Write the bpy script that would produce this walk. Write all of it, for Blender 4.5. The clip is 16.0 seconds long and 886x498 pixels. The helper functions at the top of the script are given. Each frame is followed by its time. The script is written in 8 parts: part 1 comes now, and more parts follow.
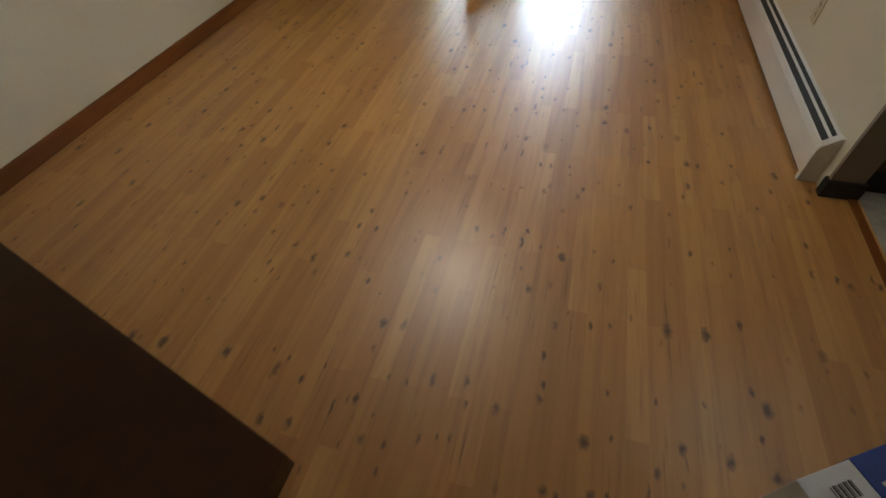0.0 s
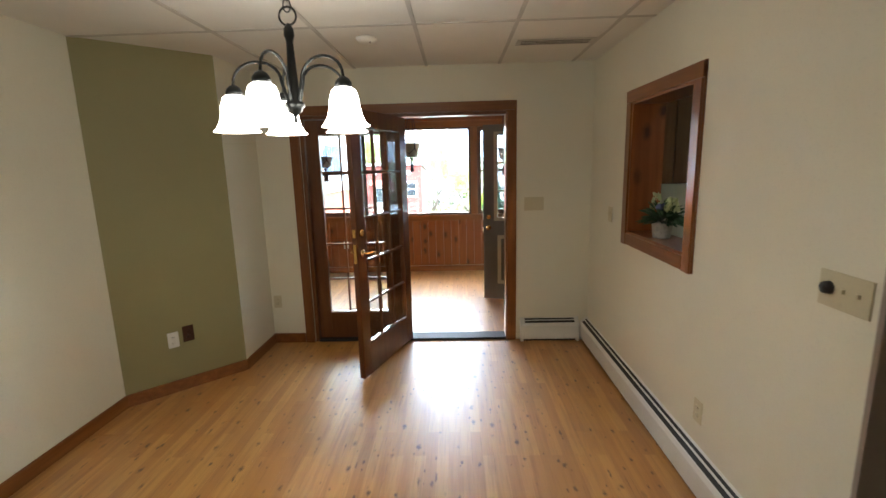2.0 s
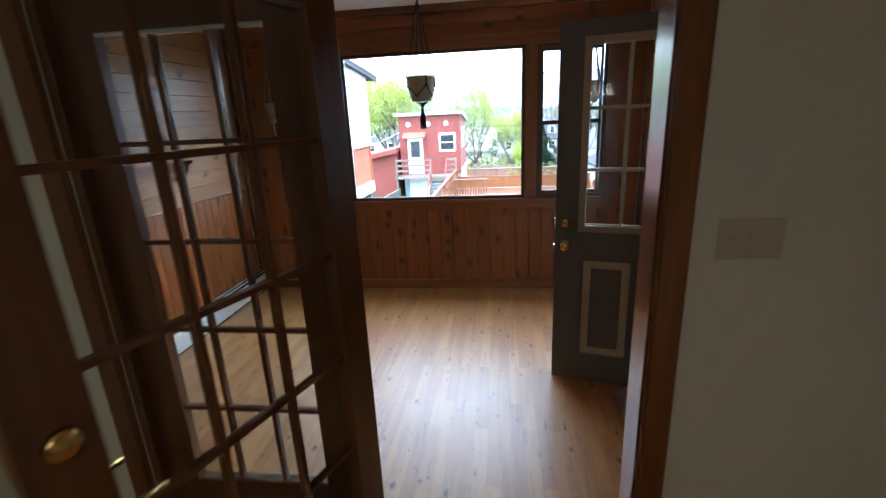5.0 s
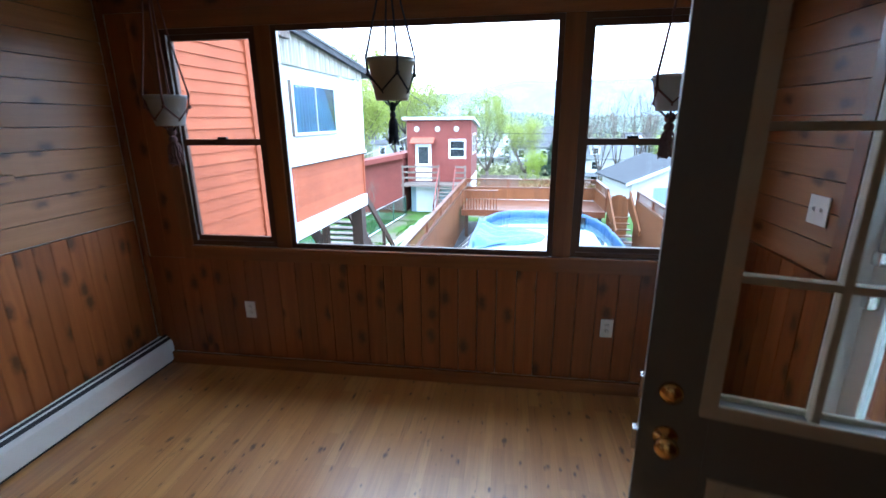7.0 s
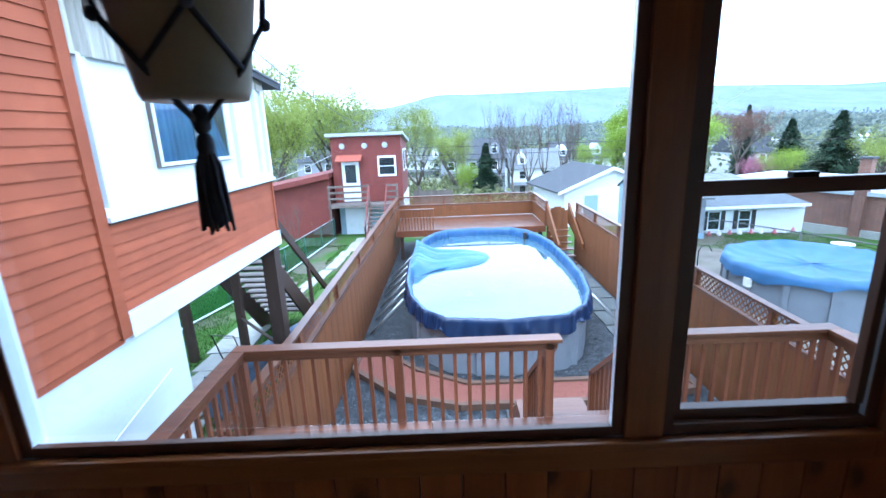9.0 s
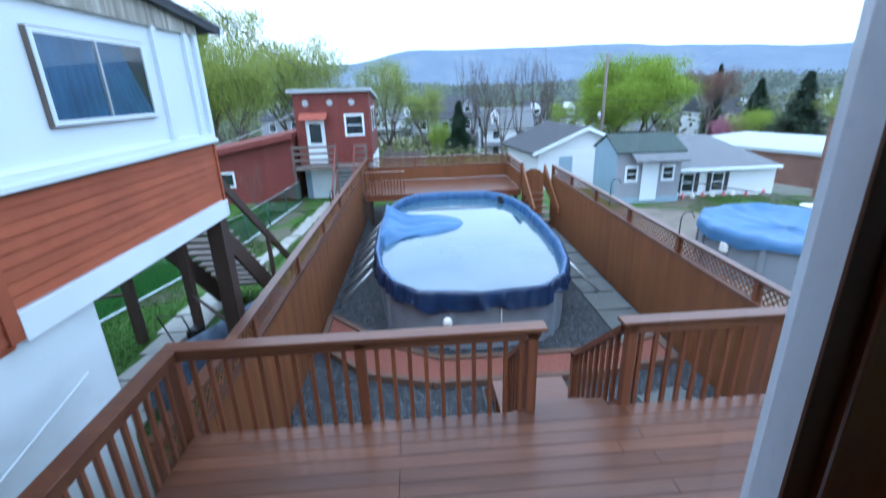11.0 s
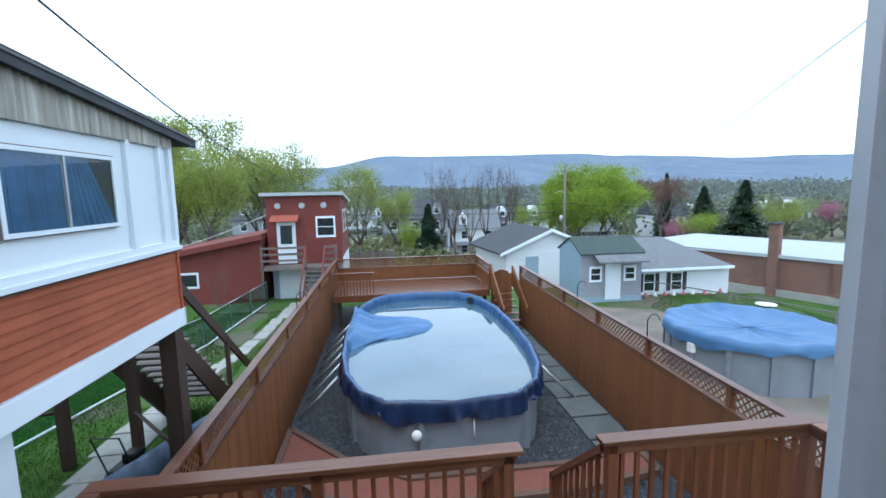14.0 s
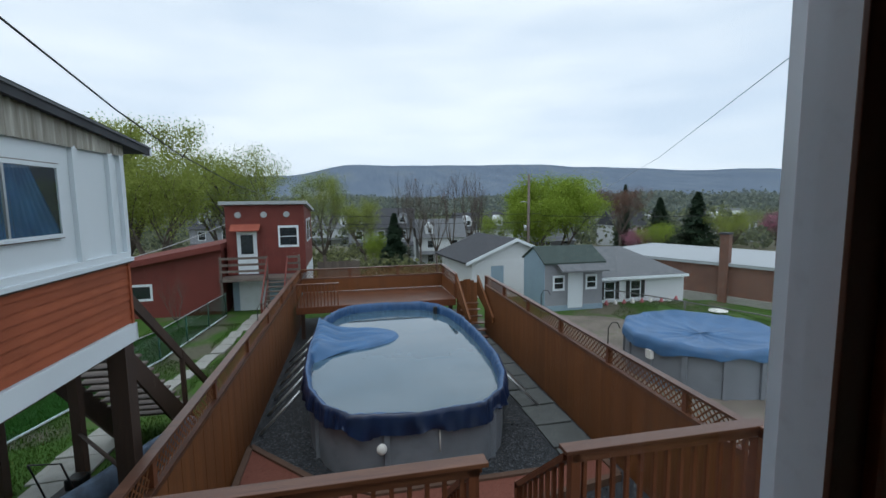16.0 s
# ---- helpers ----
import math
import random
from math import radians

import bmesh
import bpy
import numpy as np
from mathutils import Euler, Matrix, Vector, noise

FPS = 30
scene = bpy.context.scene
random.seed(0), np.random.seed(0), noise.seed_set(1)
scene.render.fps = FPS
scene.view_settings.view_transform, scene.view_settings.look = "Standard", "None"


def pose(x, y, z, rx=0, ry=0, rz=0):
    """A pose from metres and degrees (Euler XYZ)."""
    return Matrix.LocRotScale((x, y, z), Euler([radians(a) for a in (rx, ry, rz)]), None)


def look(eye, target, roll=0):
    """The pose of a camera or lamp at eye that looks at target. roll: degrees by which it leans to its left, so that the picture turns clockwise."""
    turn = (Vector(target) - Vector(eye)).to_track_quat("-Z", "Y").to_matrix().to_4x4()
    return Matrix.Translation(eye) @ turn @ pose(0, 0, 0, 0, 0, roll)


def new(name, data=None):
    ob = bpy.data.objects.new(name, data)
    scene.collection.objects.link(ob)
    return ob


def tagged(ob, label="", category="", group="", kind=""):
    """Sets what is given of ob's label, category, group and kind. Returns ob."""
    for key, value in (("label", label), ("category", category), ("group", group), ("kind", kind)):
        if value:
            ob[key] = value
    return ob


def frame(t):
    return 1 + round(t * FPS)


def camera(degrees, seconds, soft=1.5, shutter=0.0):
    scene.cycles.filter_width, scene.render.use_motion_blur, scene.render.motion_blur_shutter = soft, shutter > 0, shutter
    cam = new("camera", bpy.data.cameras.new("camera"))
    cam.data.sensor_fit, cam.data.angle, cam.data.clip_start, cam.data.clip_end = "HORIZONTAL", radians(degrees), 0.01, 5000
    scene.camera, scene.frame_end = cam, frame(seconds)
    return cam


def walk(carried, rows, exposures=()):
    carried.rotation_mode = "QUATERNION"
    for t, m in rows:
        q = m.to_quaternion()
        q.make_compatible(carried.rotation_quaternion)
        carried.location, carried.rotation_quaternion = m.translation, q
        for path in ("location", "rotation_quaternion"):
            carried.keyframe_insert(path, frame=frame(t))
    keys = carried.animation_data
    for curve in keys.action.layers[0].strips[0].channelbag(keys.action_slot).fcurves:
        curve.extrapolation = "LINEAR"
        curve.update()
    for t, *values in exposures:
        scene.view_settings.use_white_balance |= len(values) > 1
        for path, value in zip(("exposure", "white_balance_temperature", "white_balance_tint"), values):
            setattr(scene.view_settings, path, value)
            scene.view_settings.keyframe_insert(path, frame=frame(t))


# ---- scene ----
cam = camera(88.9, 16.0, shutter=0.4)
PATH = [
    (0, (1.347, -0.294, 1.32), (0.932, 0.947, -0.192), -4.3),
    (0.5, (1.32, -0.236, 1.367), (0.949, 1.072, -0.099), -3.8),
    (1, (1.234, -0.251, 1.453), (0.986, 1.491, 0.502), -0.5),
    (1.5, (1.239, -0.112, 1.605), (1.172, 1.81, 1.055), -1.6),
    (2, (1.223, 0.187, 1.617), (1.16, 2.152, 1.25), -1.5),
    (2.5, (1.236, 0.539, 1.622), (1.131, 2.49, 1.195), -0.6),
    (3, (1.228, 0.981, 1.626), (1.113, 2.932, 1.202), -0.6),
    (3.2, (1.256, 1.146, 1.617), (1.162, 3.089, 1.155), -0.0),
    (5.3, (1.206, 3.172, 1.622), (0.946, 5.072, 1.054), -2.8),
    (5.5, (1.174, 3.333, 1.615), (0.942, 5.238, 1.051), -2.3),
    (6, (1.122, 3.738, 1.627), (0.995, 5.641, 1.023), -2.2),
    (6.5, (1.17, 4.122, 1.615), (0.894, 6.013, 1.026), -1.3),
    (7, (1.199, 4.446, 1.639), (0.912, 6.347, 1.09), -0.5),
    (7.5, (1.142, 4.895, 1.634), (0.927, 6.827, 1.166), 0.3),
    (8, (1.093, 5.289, 1.67), (0.98, 7.235, 1.223), -1.4),
    (8.5, (1.033, 5.682, 1.681), (0.956, 7.617, 1.181), -3.5),
    (8.7, (0.986, 5.808, 1.672), (0.953, 7.745, 1.173), -2.6),
    (10.8, (1.071, 6.66, 1.666), (1.164, 8.58, 1.114), -2.4),
    (11, (1.046, 6.677, 1.634), (1.154, 8.559, 0.966), -1.8),
    (11.5, (1.027, 6.704, 1.544), (1.118, 8.358, 0.423), -2.6),
    (12, (1.076, 6.777, 1.541), (1.12, 8.355, 0.313), -3.0),
    (12.5, (1.059, 6.791, 1.572), (1.116, 8.5, 0.535), -2.6),
    (13, (1.08, 6.786, 1.678), (1.209, 8.698, 1.107), -3.2),
    (13.5, (1.075, 6.776, 1.719), (1.284, 8.734, 1.371), -1.5),
    (14, (1.072, 6.775, 1.751), (1.33, 8.742, 1.496), -1.1),
    (14.5, (1.092, 6.795, 1.756), (1.429, 8.756, 1.549), -0.8),
    (15, (1.086, 6.789, 1.743), (1.472, 8.742, 1.555), 0.0),
    (15.5, (1.096, 6.787, 1.75), (1.49, 8.740, 1.572), -0.5),
    (16, (1.086, 6.776, 1.776), (1.493, 8.722, 1.559), -0.7),
]
EXPOSURES = [(0, 3.5, 6100, 10), (0.5, 4.0, 6100, 10), (1.0, 4.4, 6050, 10), (1.7, 4.3, 5950, 10), (2.5, 3.5, 5850, 10), (3.0, 3.0, 5750, 10), (5.5, 2.7, 5250, 10), (7.0, 2.25, 5050, 10), (8.5, 1.75, 4850, 10), (11.0, 0.55, 4900, 10), (12.0, 0.5, 4900, 10), (13.0, 0.5, 5200, 10), (14.0, 0.3, 5450, 10), (14.5, 0.0, 5600, 10), (15.0, -0.35, 5900, 10), (16.0, -0.75, 6050, 10)]
walk(cam, [(t, look(eye, target, roll)) for t, eye, target, roll in PATH], EXPOSURES)


# ---- world, sun, lamps ----
world = bpy.data.worlds.new("overcast_world")
scene.world = world
world.use_nodes = True
wn = world.node_tree.nodes
wl = world.node_tree.links
sky = wn.new("ShaderNodeTexSky")
sky.sky_type = 'NISHITA'
sky.sun_disc = False
sky.sun_elevation = radians(42)
sky.sun_rotation = radians(200)
bg = wn["Background"]
bg.inputs["Strength"].default_value = 0.15
cloud_pos = wn.new("ShaderNodeTexCoord")
cloud_map = wn.new("ShaderNodeMapping")
cloud_map.inputs["Scale"].default_value = (1.0, 1.0, 4.5)
cloud_noise = wn.new("ShaderNodeTexNoise")
cloud_noise.inputs["Scale"].default_value = 2.2
cloud_noise.inputs["Detail"].default_value = 6
cloud_ramp = wn.new("ShaderNodeValToRGB")
cloud_ramp.color_ramp.elements[0].position = 0.30
cloud_ramp.color_ramp.elements[0].color = (8.6, 9.5, 10.6, 1)
cloud_ramp.color_ramp.elements[1].position = 0.62
cloud_ramp.color_ramp.elements[1].color = (11.6, 11.9, 12.1, 1)
cloud_mix = wn.new("ShaderNodeMix")
cloud_mix.data_type = 'RGBA'
cloud_mix.inputs["Factor"].default_value = 0.92
wl.new(cloud_pos.outputs["Generated"], cloud_map.inputs["Vector"])
wl.new(cloud_map.outputs["Vector"], cloud_noise.inputs["Vector"])
wl.new(cloud_noise.outputs["Fac"], cloud_ramp.inputs["Fac"])
wl.new(sky.outputs["Color"], cloud_mix.inputs["A"])
wl.new(cloud_ramp.outputs["Color"], cloud_mix.inputs["B"])
wl.new(cloud_mix.outputs["Result"], bg.inputs["Color"])

sun_data = bpy.data.lights.new("sun", 'SUN')
sun_data.energy = 1.2
sun_data.angle = radians(25)
sun_data.color = (1.0, 0.97, 0.92)
sun = new("sun", sun_data)
sun.matrix_world = look((0, 0, 50), (8, 20, 0))


# ---- material makers ----
def base_mat(name, rough=0.6, metal=0.0, spec=0.5):
    m = bpy.data.materials.new(name)
    m.use_nodes = True
    b = m.node_tree.nodes["Principled BSDF"]
    b.inputs["Roughness"].default_value = rough
    b.inputs["Metallic"].default_value = metal
    b.inputs["Specular IOR Level"].default_value = spec
    return m, m.node_tree.nodes, m.node_tree.links, b


def rgba(c, k=1.0):
    return (c[0] * k, c[1] * k, c[2] * k, 1)


def coords(n, l, scale=(1, 1, 1), world_space=True, jitter=False):
    """World position (or object position), scaled, shifted per object if asked."""
    if world_space:
        out = n.new("ShaderNodeNewGeometry").outputs["Position"]
    else:
        out = n.new("ShaderNodeTexCoord").outputs["Object"]
    if jitter:
        info = n.new("ShaderNodeObjectInfo")
        mul = n.new("ShaderNodeMath")
        mul.operation = 'MULTIPLY'
        mul.inputs[1].default_value = 37.0
        l.new(info.outputs["Random"], mul.inputs[0])
        add = n.new("ShaderNodeVectorMath")
        add.operation = 'ADD'
        l.new(out, add.inputs[0])
        l.new(mul.outputs[0], add.inputs[1])
        out = add.outputs[0]
    mp = n.new("ShaderNodeMapping")
    mp.inputs["Scale"].default_value = scale
    l.new(out, mp.inputs["Vector"])
    return mp.outputs["Vector"]


def noise_tex(n, l, vec, scale, detail=4, rough=0.55):
    t = n.new("ShaderNodeTexNoise")
    t.inputs["Scale"].default_value = scale
    t.inputs["Detail"].default_value = detail
    t.inputs["Roughness"].default_value = rough
    l.new(vec, t.inputs["Vector"])
    return t.outputs["Fac"]


def ramp(n, l, fac, stops):
    r = n.new("ShaderNodeValToRGB")
    while len(r.color_ramp.elements) < len(stops):
        r.color_ramp.elements.new(0.5)
    for e, (p, c) in zip(r.color_ramp.elements, stops):
        e.position, e.color = p, (c[0], c[1], c[2], 1)
    l.new(fac, r.inputs["Fac"])
    return r.outputs["Color"]


def mix(n, l, a, b, fac, mode='MIX'):
    m = n.new("ShaderNodeMix")
    m.data_type, m.blend_type = 'RGBA', mode
    for key, v in (("A", a), ("B", b)):
        if isinstance(v, tuple):
            m.inputs[key].default_value = v if len(v) == 4 else (*v, 1)
        else:
            l.new(v, m.inputs[key])
    if isinstance(fac, float):
        m.inputs["Factor"].default_value = fac
    else:
        l.new(fac, m.inputs["Factor"])
    return m.outputs["Result"]


def bump(n, l, b, height, strength=0.2, dist=0.01):
    bp = n.new("ShaderNodeBump")
    bp.inputs["Strength"].default_value = strength
    bp.inputs["Distance"].default_value = dist
    l.new(height, bp.inputs["Height"])
    l.new(bp.outputs["Normal"], b.inputs["Normal"])


def plain(name, c, rough=0.6, var=0.12, scale=3.0, fine=60.0, bumps=0.15, metal=0.0, spec=0.5, vary=0.0, dirt=None):
    """A painted or plain surface with broad and fine variation."""
    m, n, l, b = base_mat(name, rough, metal, spec)
    v = coords(n, l)
    big = noise_tex(n, l, v, scale, 5)
    small = noise_tex(n, l, v, fine, 3)
    col = ramp(n, l, big, [(0.3, rgba(c, 1 - var)), (0.7, rgba(c, 1 + var * 0.6))])
    col = mix(n, l, col, rgba(c, 0.75), ramp(n, l, small, [(0.55, (0, 0, 0)), (0.8, (0.35, 0.35, 0.35))]))
    if dirt:
        col = mix(n, l, col, rgba(dirt), ramp(n, l, noise_tex(n, l, v, scale * 2.3, 8, 0.7), [(0.52, (0, 0, 0)), (0.72, (0.8, 0.8, 0.8))]))
    if vary:
        info = n.new("ShaderNodeObjectInfo")
        col = mix(n, l, col, ramp(n, l, info.outputs["Random"], [(0, rgba((1, 1, 1), 1 - vary)), (1, rgba((1, 1, 1), 1.0))]), 1.0, 'MULTIPLY')
    l.new(col, b.inputs["Base Color"])
    if bumps:
        bump(n, l, b, small, bumps, 0.004)
    return m


def wood(name, c_dark, c_light, axis='z', rough=0.4, knots=0.0, vary=0.25, grain=1.0, spec=0.5, coat=0.0):
    """Board wood: stretched grain along an axis, knots, tone per board."""
    m, n, l, b = base_mat(name, rough, 0.0, spec)
    b.inputs["Coat Weight"].default_value = coat
    b.inputs["Coat Roughness"].default_value = 0.15
    st = {'x': (1.2, 22, 22), 'y': (22, 1.2, 22), 'z': (22, 22, 1.2)}[axis]
    v = coords(n, l, tuple(s * grain for s in st), jitter=True)
    g = noise_tex(n, l, v, 1.0, 6, 0.65)
    v2 = coords(n, l, tuple(s * 0.18 * grain for s in st), jitter=True)
    g2 = noise_tex(n, l, v2, 1.0, 3)
    col = ramp(n, l, g, [(0.3, c_dark), (0.68, c_light)])
    col = mix(n, l, col, rgba(c_dark, 0.9), ramp(n, l, g2, [(0.4, (0.5, 0.5, 0.5)), (0.65, (0, 0, 0))]))
    if vary:
        info = n.new("ShaderNodeObjectInfo")
        col = mix(n, l, col, ramp(n, l, info.outputs["Random"], [(0, rgba((1, 1, 1), 1 - vary)), (1, (1, 1, 1))]), 1.0, 'MULTIPLY')
    if knots:
        kv = coords(n, l, (1, 1, 1), jitter=True)
        sp = n.new("ShaderNodeSeparateXYZ")
        l.new(kv, sp.inputs[0])
        flat = n.new("ShaderNodeMath")
        flat.operation = 'ADD'
        pairs = {'z': ("X", "Y", "Z"), 'y': ("Z", "X", "Y"), 'x': ("Z", "Y", "X")}[axis]
        l.new(sp.outputs[pairs[0]], flat.inputs[0])
        l.new(sp.outputs[pairs[1]], flat.inputs[1])
        cb_ = n.new("ShaderNodeCombineXYZ")
        l.new(flat.outputs[0], cb_.inputs["X"])
        l.new(sp.outputs[pairs[2]], cb_.inputs["Y"])
        km = n.new("ShaderNodeMapping")
        km.inputs["Scale"].default_value = (7.5, 4.2, 1)
        l.new(cb_.outputs[0], km.inputs["Vector"])
        kn = n.new("ShaderNodeTexNoise")
        kn.inputs["Scale"].default_value = 26
        l.new(cb_.outputs[0], kn.inputs["Vector"])
        kw_ = n.new("ShaderNodeVectorMath")
        kw_.operation = 'MULTIPLY_ADD'
        kw_.inputs[1].default_value = (0.20, 0.20, 0)
        l.new(kn.outputs["Color"], kw_.inputs[0])
        l.new(km.outputs["Vector"], kw_.inputs[2])
        vo = n.new("ShaderNodeTexVoronoi")
        vo.voronoi_dimensions = '2D'
        vo.inputs["Scale"].default_value = 1.0
        l.new(kw_.outputs[0], vo.inputs["Vector"])
        kf = ramp(n, l, vo.outputs["Distance"], [(0.05 * knots, (0.9, 0.9, 0.9)), (0.10 * knots, (0.45, 0.45, 0.45)), (0.17 * knots, (0, 0, 0))])
        sc_ = n.new("ShaderNodeSeparateColor")
        l.new(vo.outputs["Color"], sc_.inputs[0])
        kf = mix(n, l, (0, 0, 0, 1), kf, ramp(n, l, sc_.outputs[0], [(0.56, (0, 0, 0)), (0.64, (1, 1, 1))]))
        col = mix(n, l, col, rgba(c_dark, 0.22), kf)
    l.new(col, b.inputs["Base Color"])
    bump(n, l, b, g, 0.15, 0.002)
    return m


def glass_mat(name, tint=(0.97, 0.99, 0.99)):
    m = bpy.data.materials.new(name)
    m.use_nodes = True
    n, l = m.node_tree.nodes, m.node_tree.links
    n.remove(n["Principled BSDF"])
    tr = n.new("ShaderNodeBsdfTransparent")
    tr.inputs["Color"].default_value = (*tint, 1)
    gl = n.new("ShaderNodeBsdfGlossy")
    gl.inputs["Roughness"].default_value = 0.02
    lw = n.new("ShaderNodeLayerWeight")
    lw.inputs["Blend"].default_value = 0.5
    pw_ = n.new("ShaderNodeMath")
    pw_.operation = 'POWER'
    pw_.inputs[1].default_value = 4.0
    l.new(lw.outputs["Facing"], pw_.inputs[0])
    ma = n.new("ShaderNodeMath")
    ma.operation = 'MULTIPLY_ADD'
    ma.inputs[1].default_value = 0.5
    ma.inputs[2].default_value = 0.012
    l.new(pw_.outputs[0], ma.inputs[0])
    mx = n.new("ShaderNodeMixShader")
    l.new(ma.outputs[0], mx.inputs[0])
    l.new(tr.outputs[0], mx.inputs[1])
    l.new(gl.outputs[0], mx.inputs[2])
    l.new(mx.outputs[0], n["Material Output"].inputs["Surface"])
    return m


def glow(name, c, strength):
    m, n, l, b = base_mat(name, 0.4)
    b.inputs["Base Color"].default_value = (0.9, 0.88, 0.84, 1)
    b.inputs["Emission Color"].default_value = (*c, 1)
    b.inputs["Emission Strength"].default_value = strength
    return m


def laminate():
    """Narrow-strip pine laminate, strips along y: tone per strip, grain, dark streaks and uneven knots."""
    m, n, l, b = base_mat("pine_laminate", 0.4, 0.0, 0.8)
    v = coords(n, l, (1, 1, 1))
    sw = n.new("ShaderNodeMapping")
    sw.inputs["Rotation"].default_value = (0, 0, radians(90))
    l.new(v, sw.inputs["Vector"])
    br = n.new("ShaderNodeTexBrick")
    br.offset = 0.37
    br.inputs["Scale"].default_value = 1.0
    br.inputs["Brick Width"].default_value = 0.62
    br.inputs["Row Height"].default_value = 0.064
    br.inputs["Mortar Size"].default_value = 0.0
    br.inputs["Color1"].default_value = (0, 0, 0, 1)
    br.inputs["Color2"].default_value = (1, 1, 1, 1)
    l.new(sw.outputs["Vector"], br.inputs["Vector"])
    col = ramp(n, l, br.outputs["Color"], [(0.0, (0.42, 0.190, 0.044)), (0.5, (0.50, 0.242, 0.060)), (1.0, (0.57, 0.295, 0.084))])
    g = noise_tex(n, l, coords(n, l, (30, 1.6, 1)), 1.0, 6, 0.65)
    col = mix(n, l, col, (0.29, 0.116, 0.026), ramp(n, l, g, [(0.46, (0, 0, 0)), (0.74, (0.75, 0.75, 0.75))]))
    streak = noise_tex(n, l, coords(n, l, (75, 2.4, 1)), 1.0, 3, 0.6)
    patch = noise_tex(n, l, coords(n, l, (7, 2.2, 1)), 1.0, 2)
    sf = mix(n, l, (0, 0, 0, 1), ramp(n, l, streak, [(0.58, (0, 0, 0)), (0.72, (0.7, 0.7, 0.7))]), ramp(n, l, patch, [(0.50, (0, 0, 0)), (0.62, (1, 1, 1))]))
    col = mix(n, l, col, (0.15, 0.048, 0.010), sf)
    wob = n.new("ShaderNodeTexNoise")
    wob.inputs["Scale"].default_value = 38
    wob.inputs["Detail"].default_value = 3
    l.new(v, wob.inputs["Vector"])
    for (sx, sy, sz), core, rim, cut in (((8.5, 4.6, 1), 0.055, 0.16, 0.45), ((15, 7.5, 1), 0.06, 0.17, 0.62), ((11, 2.2, 1), 0.03, 0.11, 0.60)):
        mp = n.new("ShaderNodeMapping")
        mp.inputs["Scale"].default_value = (sx, sy, sz)
        mp.inputs["Location"].default_value = (sx * 1.7, sy * 0.9, 0)
        l.new(v, mp.inputs["Vector"])
        off = n.new("ShaderNodeVectorMath")
        off.operation = 'MULTIPLY_ADD'
        off.inputs[1].default_value = (0.22, 0.22, 0)
        l.new(wob.outputs["Color"], off.inputs[0])
        l.new(mp.outputs["Vector"], off.inputs[2])
        vo = n.new("ShaderNodeTexVoronoi")
        vo.voronoi_dimensions = '2D'
        vo.inputs["Scale"].default_value = 1.0
        l.new(off.outputs[0], vo.inputs["Vector"])
        cell = n.new("ShaderNodeSeparateColor")
        l.new(vo.outputs["Color"], cell.inputs[0])
        size = n.new("ShaderNodeMath")
        size.operation = 'MULTIPLY_ADD'
        size.inputs[1].default_value = 0.09
        l.new(cell.outputs[1], size.inputs[0])
        l.new(vo.outputs["Distance"], size.inputs[2])
        kf = ramp(n, l, size.outputs[0], [(core, (0.92, 0.92, 0.92)), ((core + rim) / 2, (0.45, 0.45, 0.45)), (rim, (0, 0, 0))])
        kf = mix(n, l, (0, 0, 0, 1), kf, ramp(n, l, cell.outputs[0], [(cut, (0, 0, 0)), (cut + 0.2, (1, 1, 1))]))
        col = mix(n, l, col, (0.070, 0.021, 0.005), kf)
    l.new(col, b.inputs["Base Color"])
    b.inputs["Coat Weight"].default_value = 0.6
    b.inputs["Coat Roughness"].default_value = 0.36
    rough = ramp(n, l, noise_tex(n, l, v, 2.5, 4), [(0.3, (0.36, 0.36, 0.36)), (0.7, (0.44, 0.44, 0.44))])
    l.new(rough, b.inputs["Roughness"])
    bump(n, l, b, g, 0.05, 0.001)
    return m


M_LAMINATE = laminate()
M_WALL = plain("cream_wall_paint", (0.75, 0.72, 0.59), 0.55, 0.04, 1.2, 120, 0.12)
M_GREEN = plain("olive_green_paint", (0.30, 0.27, 0.125), 0.6, 0.05, 1.2, 120, 0.12)
M_CEIL = plain("ceiling_tile_white", (0.78, 0.76, 0.70), 0.9, 0.04, 2.0, 140, 0.4)
M_GRID = plain("ceiling_grid_white", (0.55, 0.53, 0.48), 0.6)
M_TRIM = wood("stained_oak_trim", (0.17, 0.053, 0.011), (0.31, 0.118, 0.029), 'z', 0.3, vary=0.1, coat=0.3)
M_TRIMX = wood("stained_oak_trim_level", (0.17, 0.053, 0.011), (0.31, 0.118, 0.029), 'x', 0.3, vary=0.1, coat=0.3)
M_TRIMY = wood("stained_oak_trim_deep", (0.17, 0.053, 0.011), (0.31, 0.118, 0.029), 'y', 0.3, vary=0.1, coat=0.3)
M_DOORWOOD = wood("dark_oak_door", (0.10, 0.030, 0.008), (0.19, 0.066, 0.017), 'z', 0.28, vary=0.05, coat=0.4)
M_PINE_V = wood("knotty_pine_upright", (0.22, 0.064, 0.013), (0.36, 0.120, 0.028), 'z', 0.38, knots=1.7, vary=0.22)
M_PINE_H = wood("knotty_pine_level", (0.29, 0.125, 0.042), (0.43, 0.205, 0.078), 'y', 0.4, knots=1.5, vary=0.22)
M_PINE_X = wood("knotty_pine_header", (0.22, 0.064, 0.013), (0.36, 0.120, 0.028), 'x', 0.38, knots=1.5, vary=0.25)
M_BROWNFRAME = plain("dark_brown_window_frame", (0.085, 0.036, 0.017), 0.4, 0.15)
M_WHITE = plain("white_paint", (0.78, 0.79, 0.79), 0.5, 0.05, 2.0, 80, 0.1)
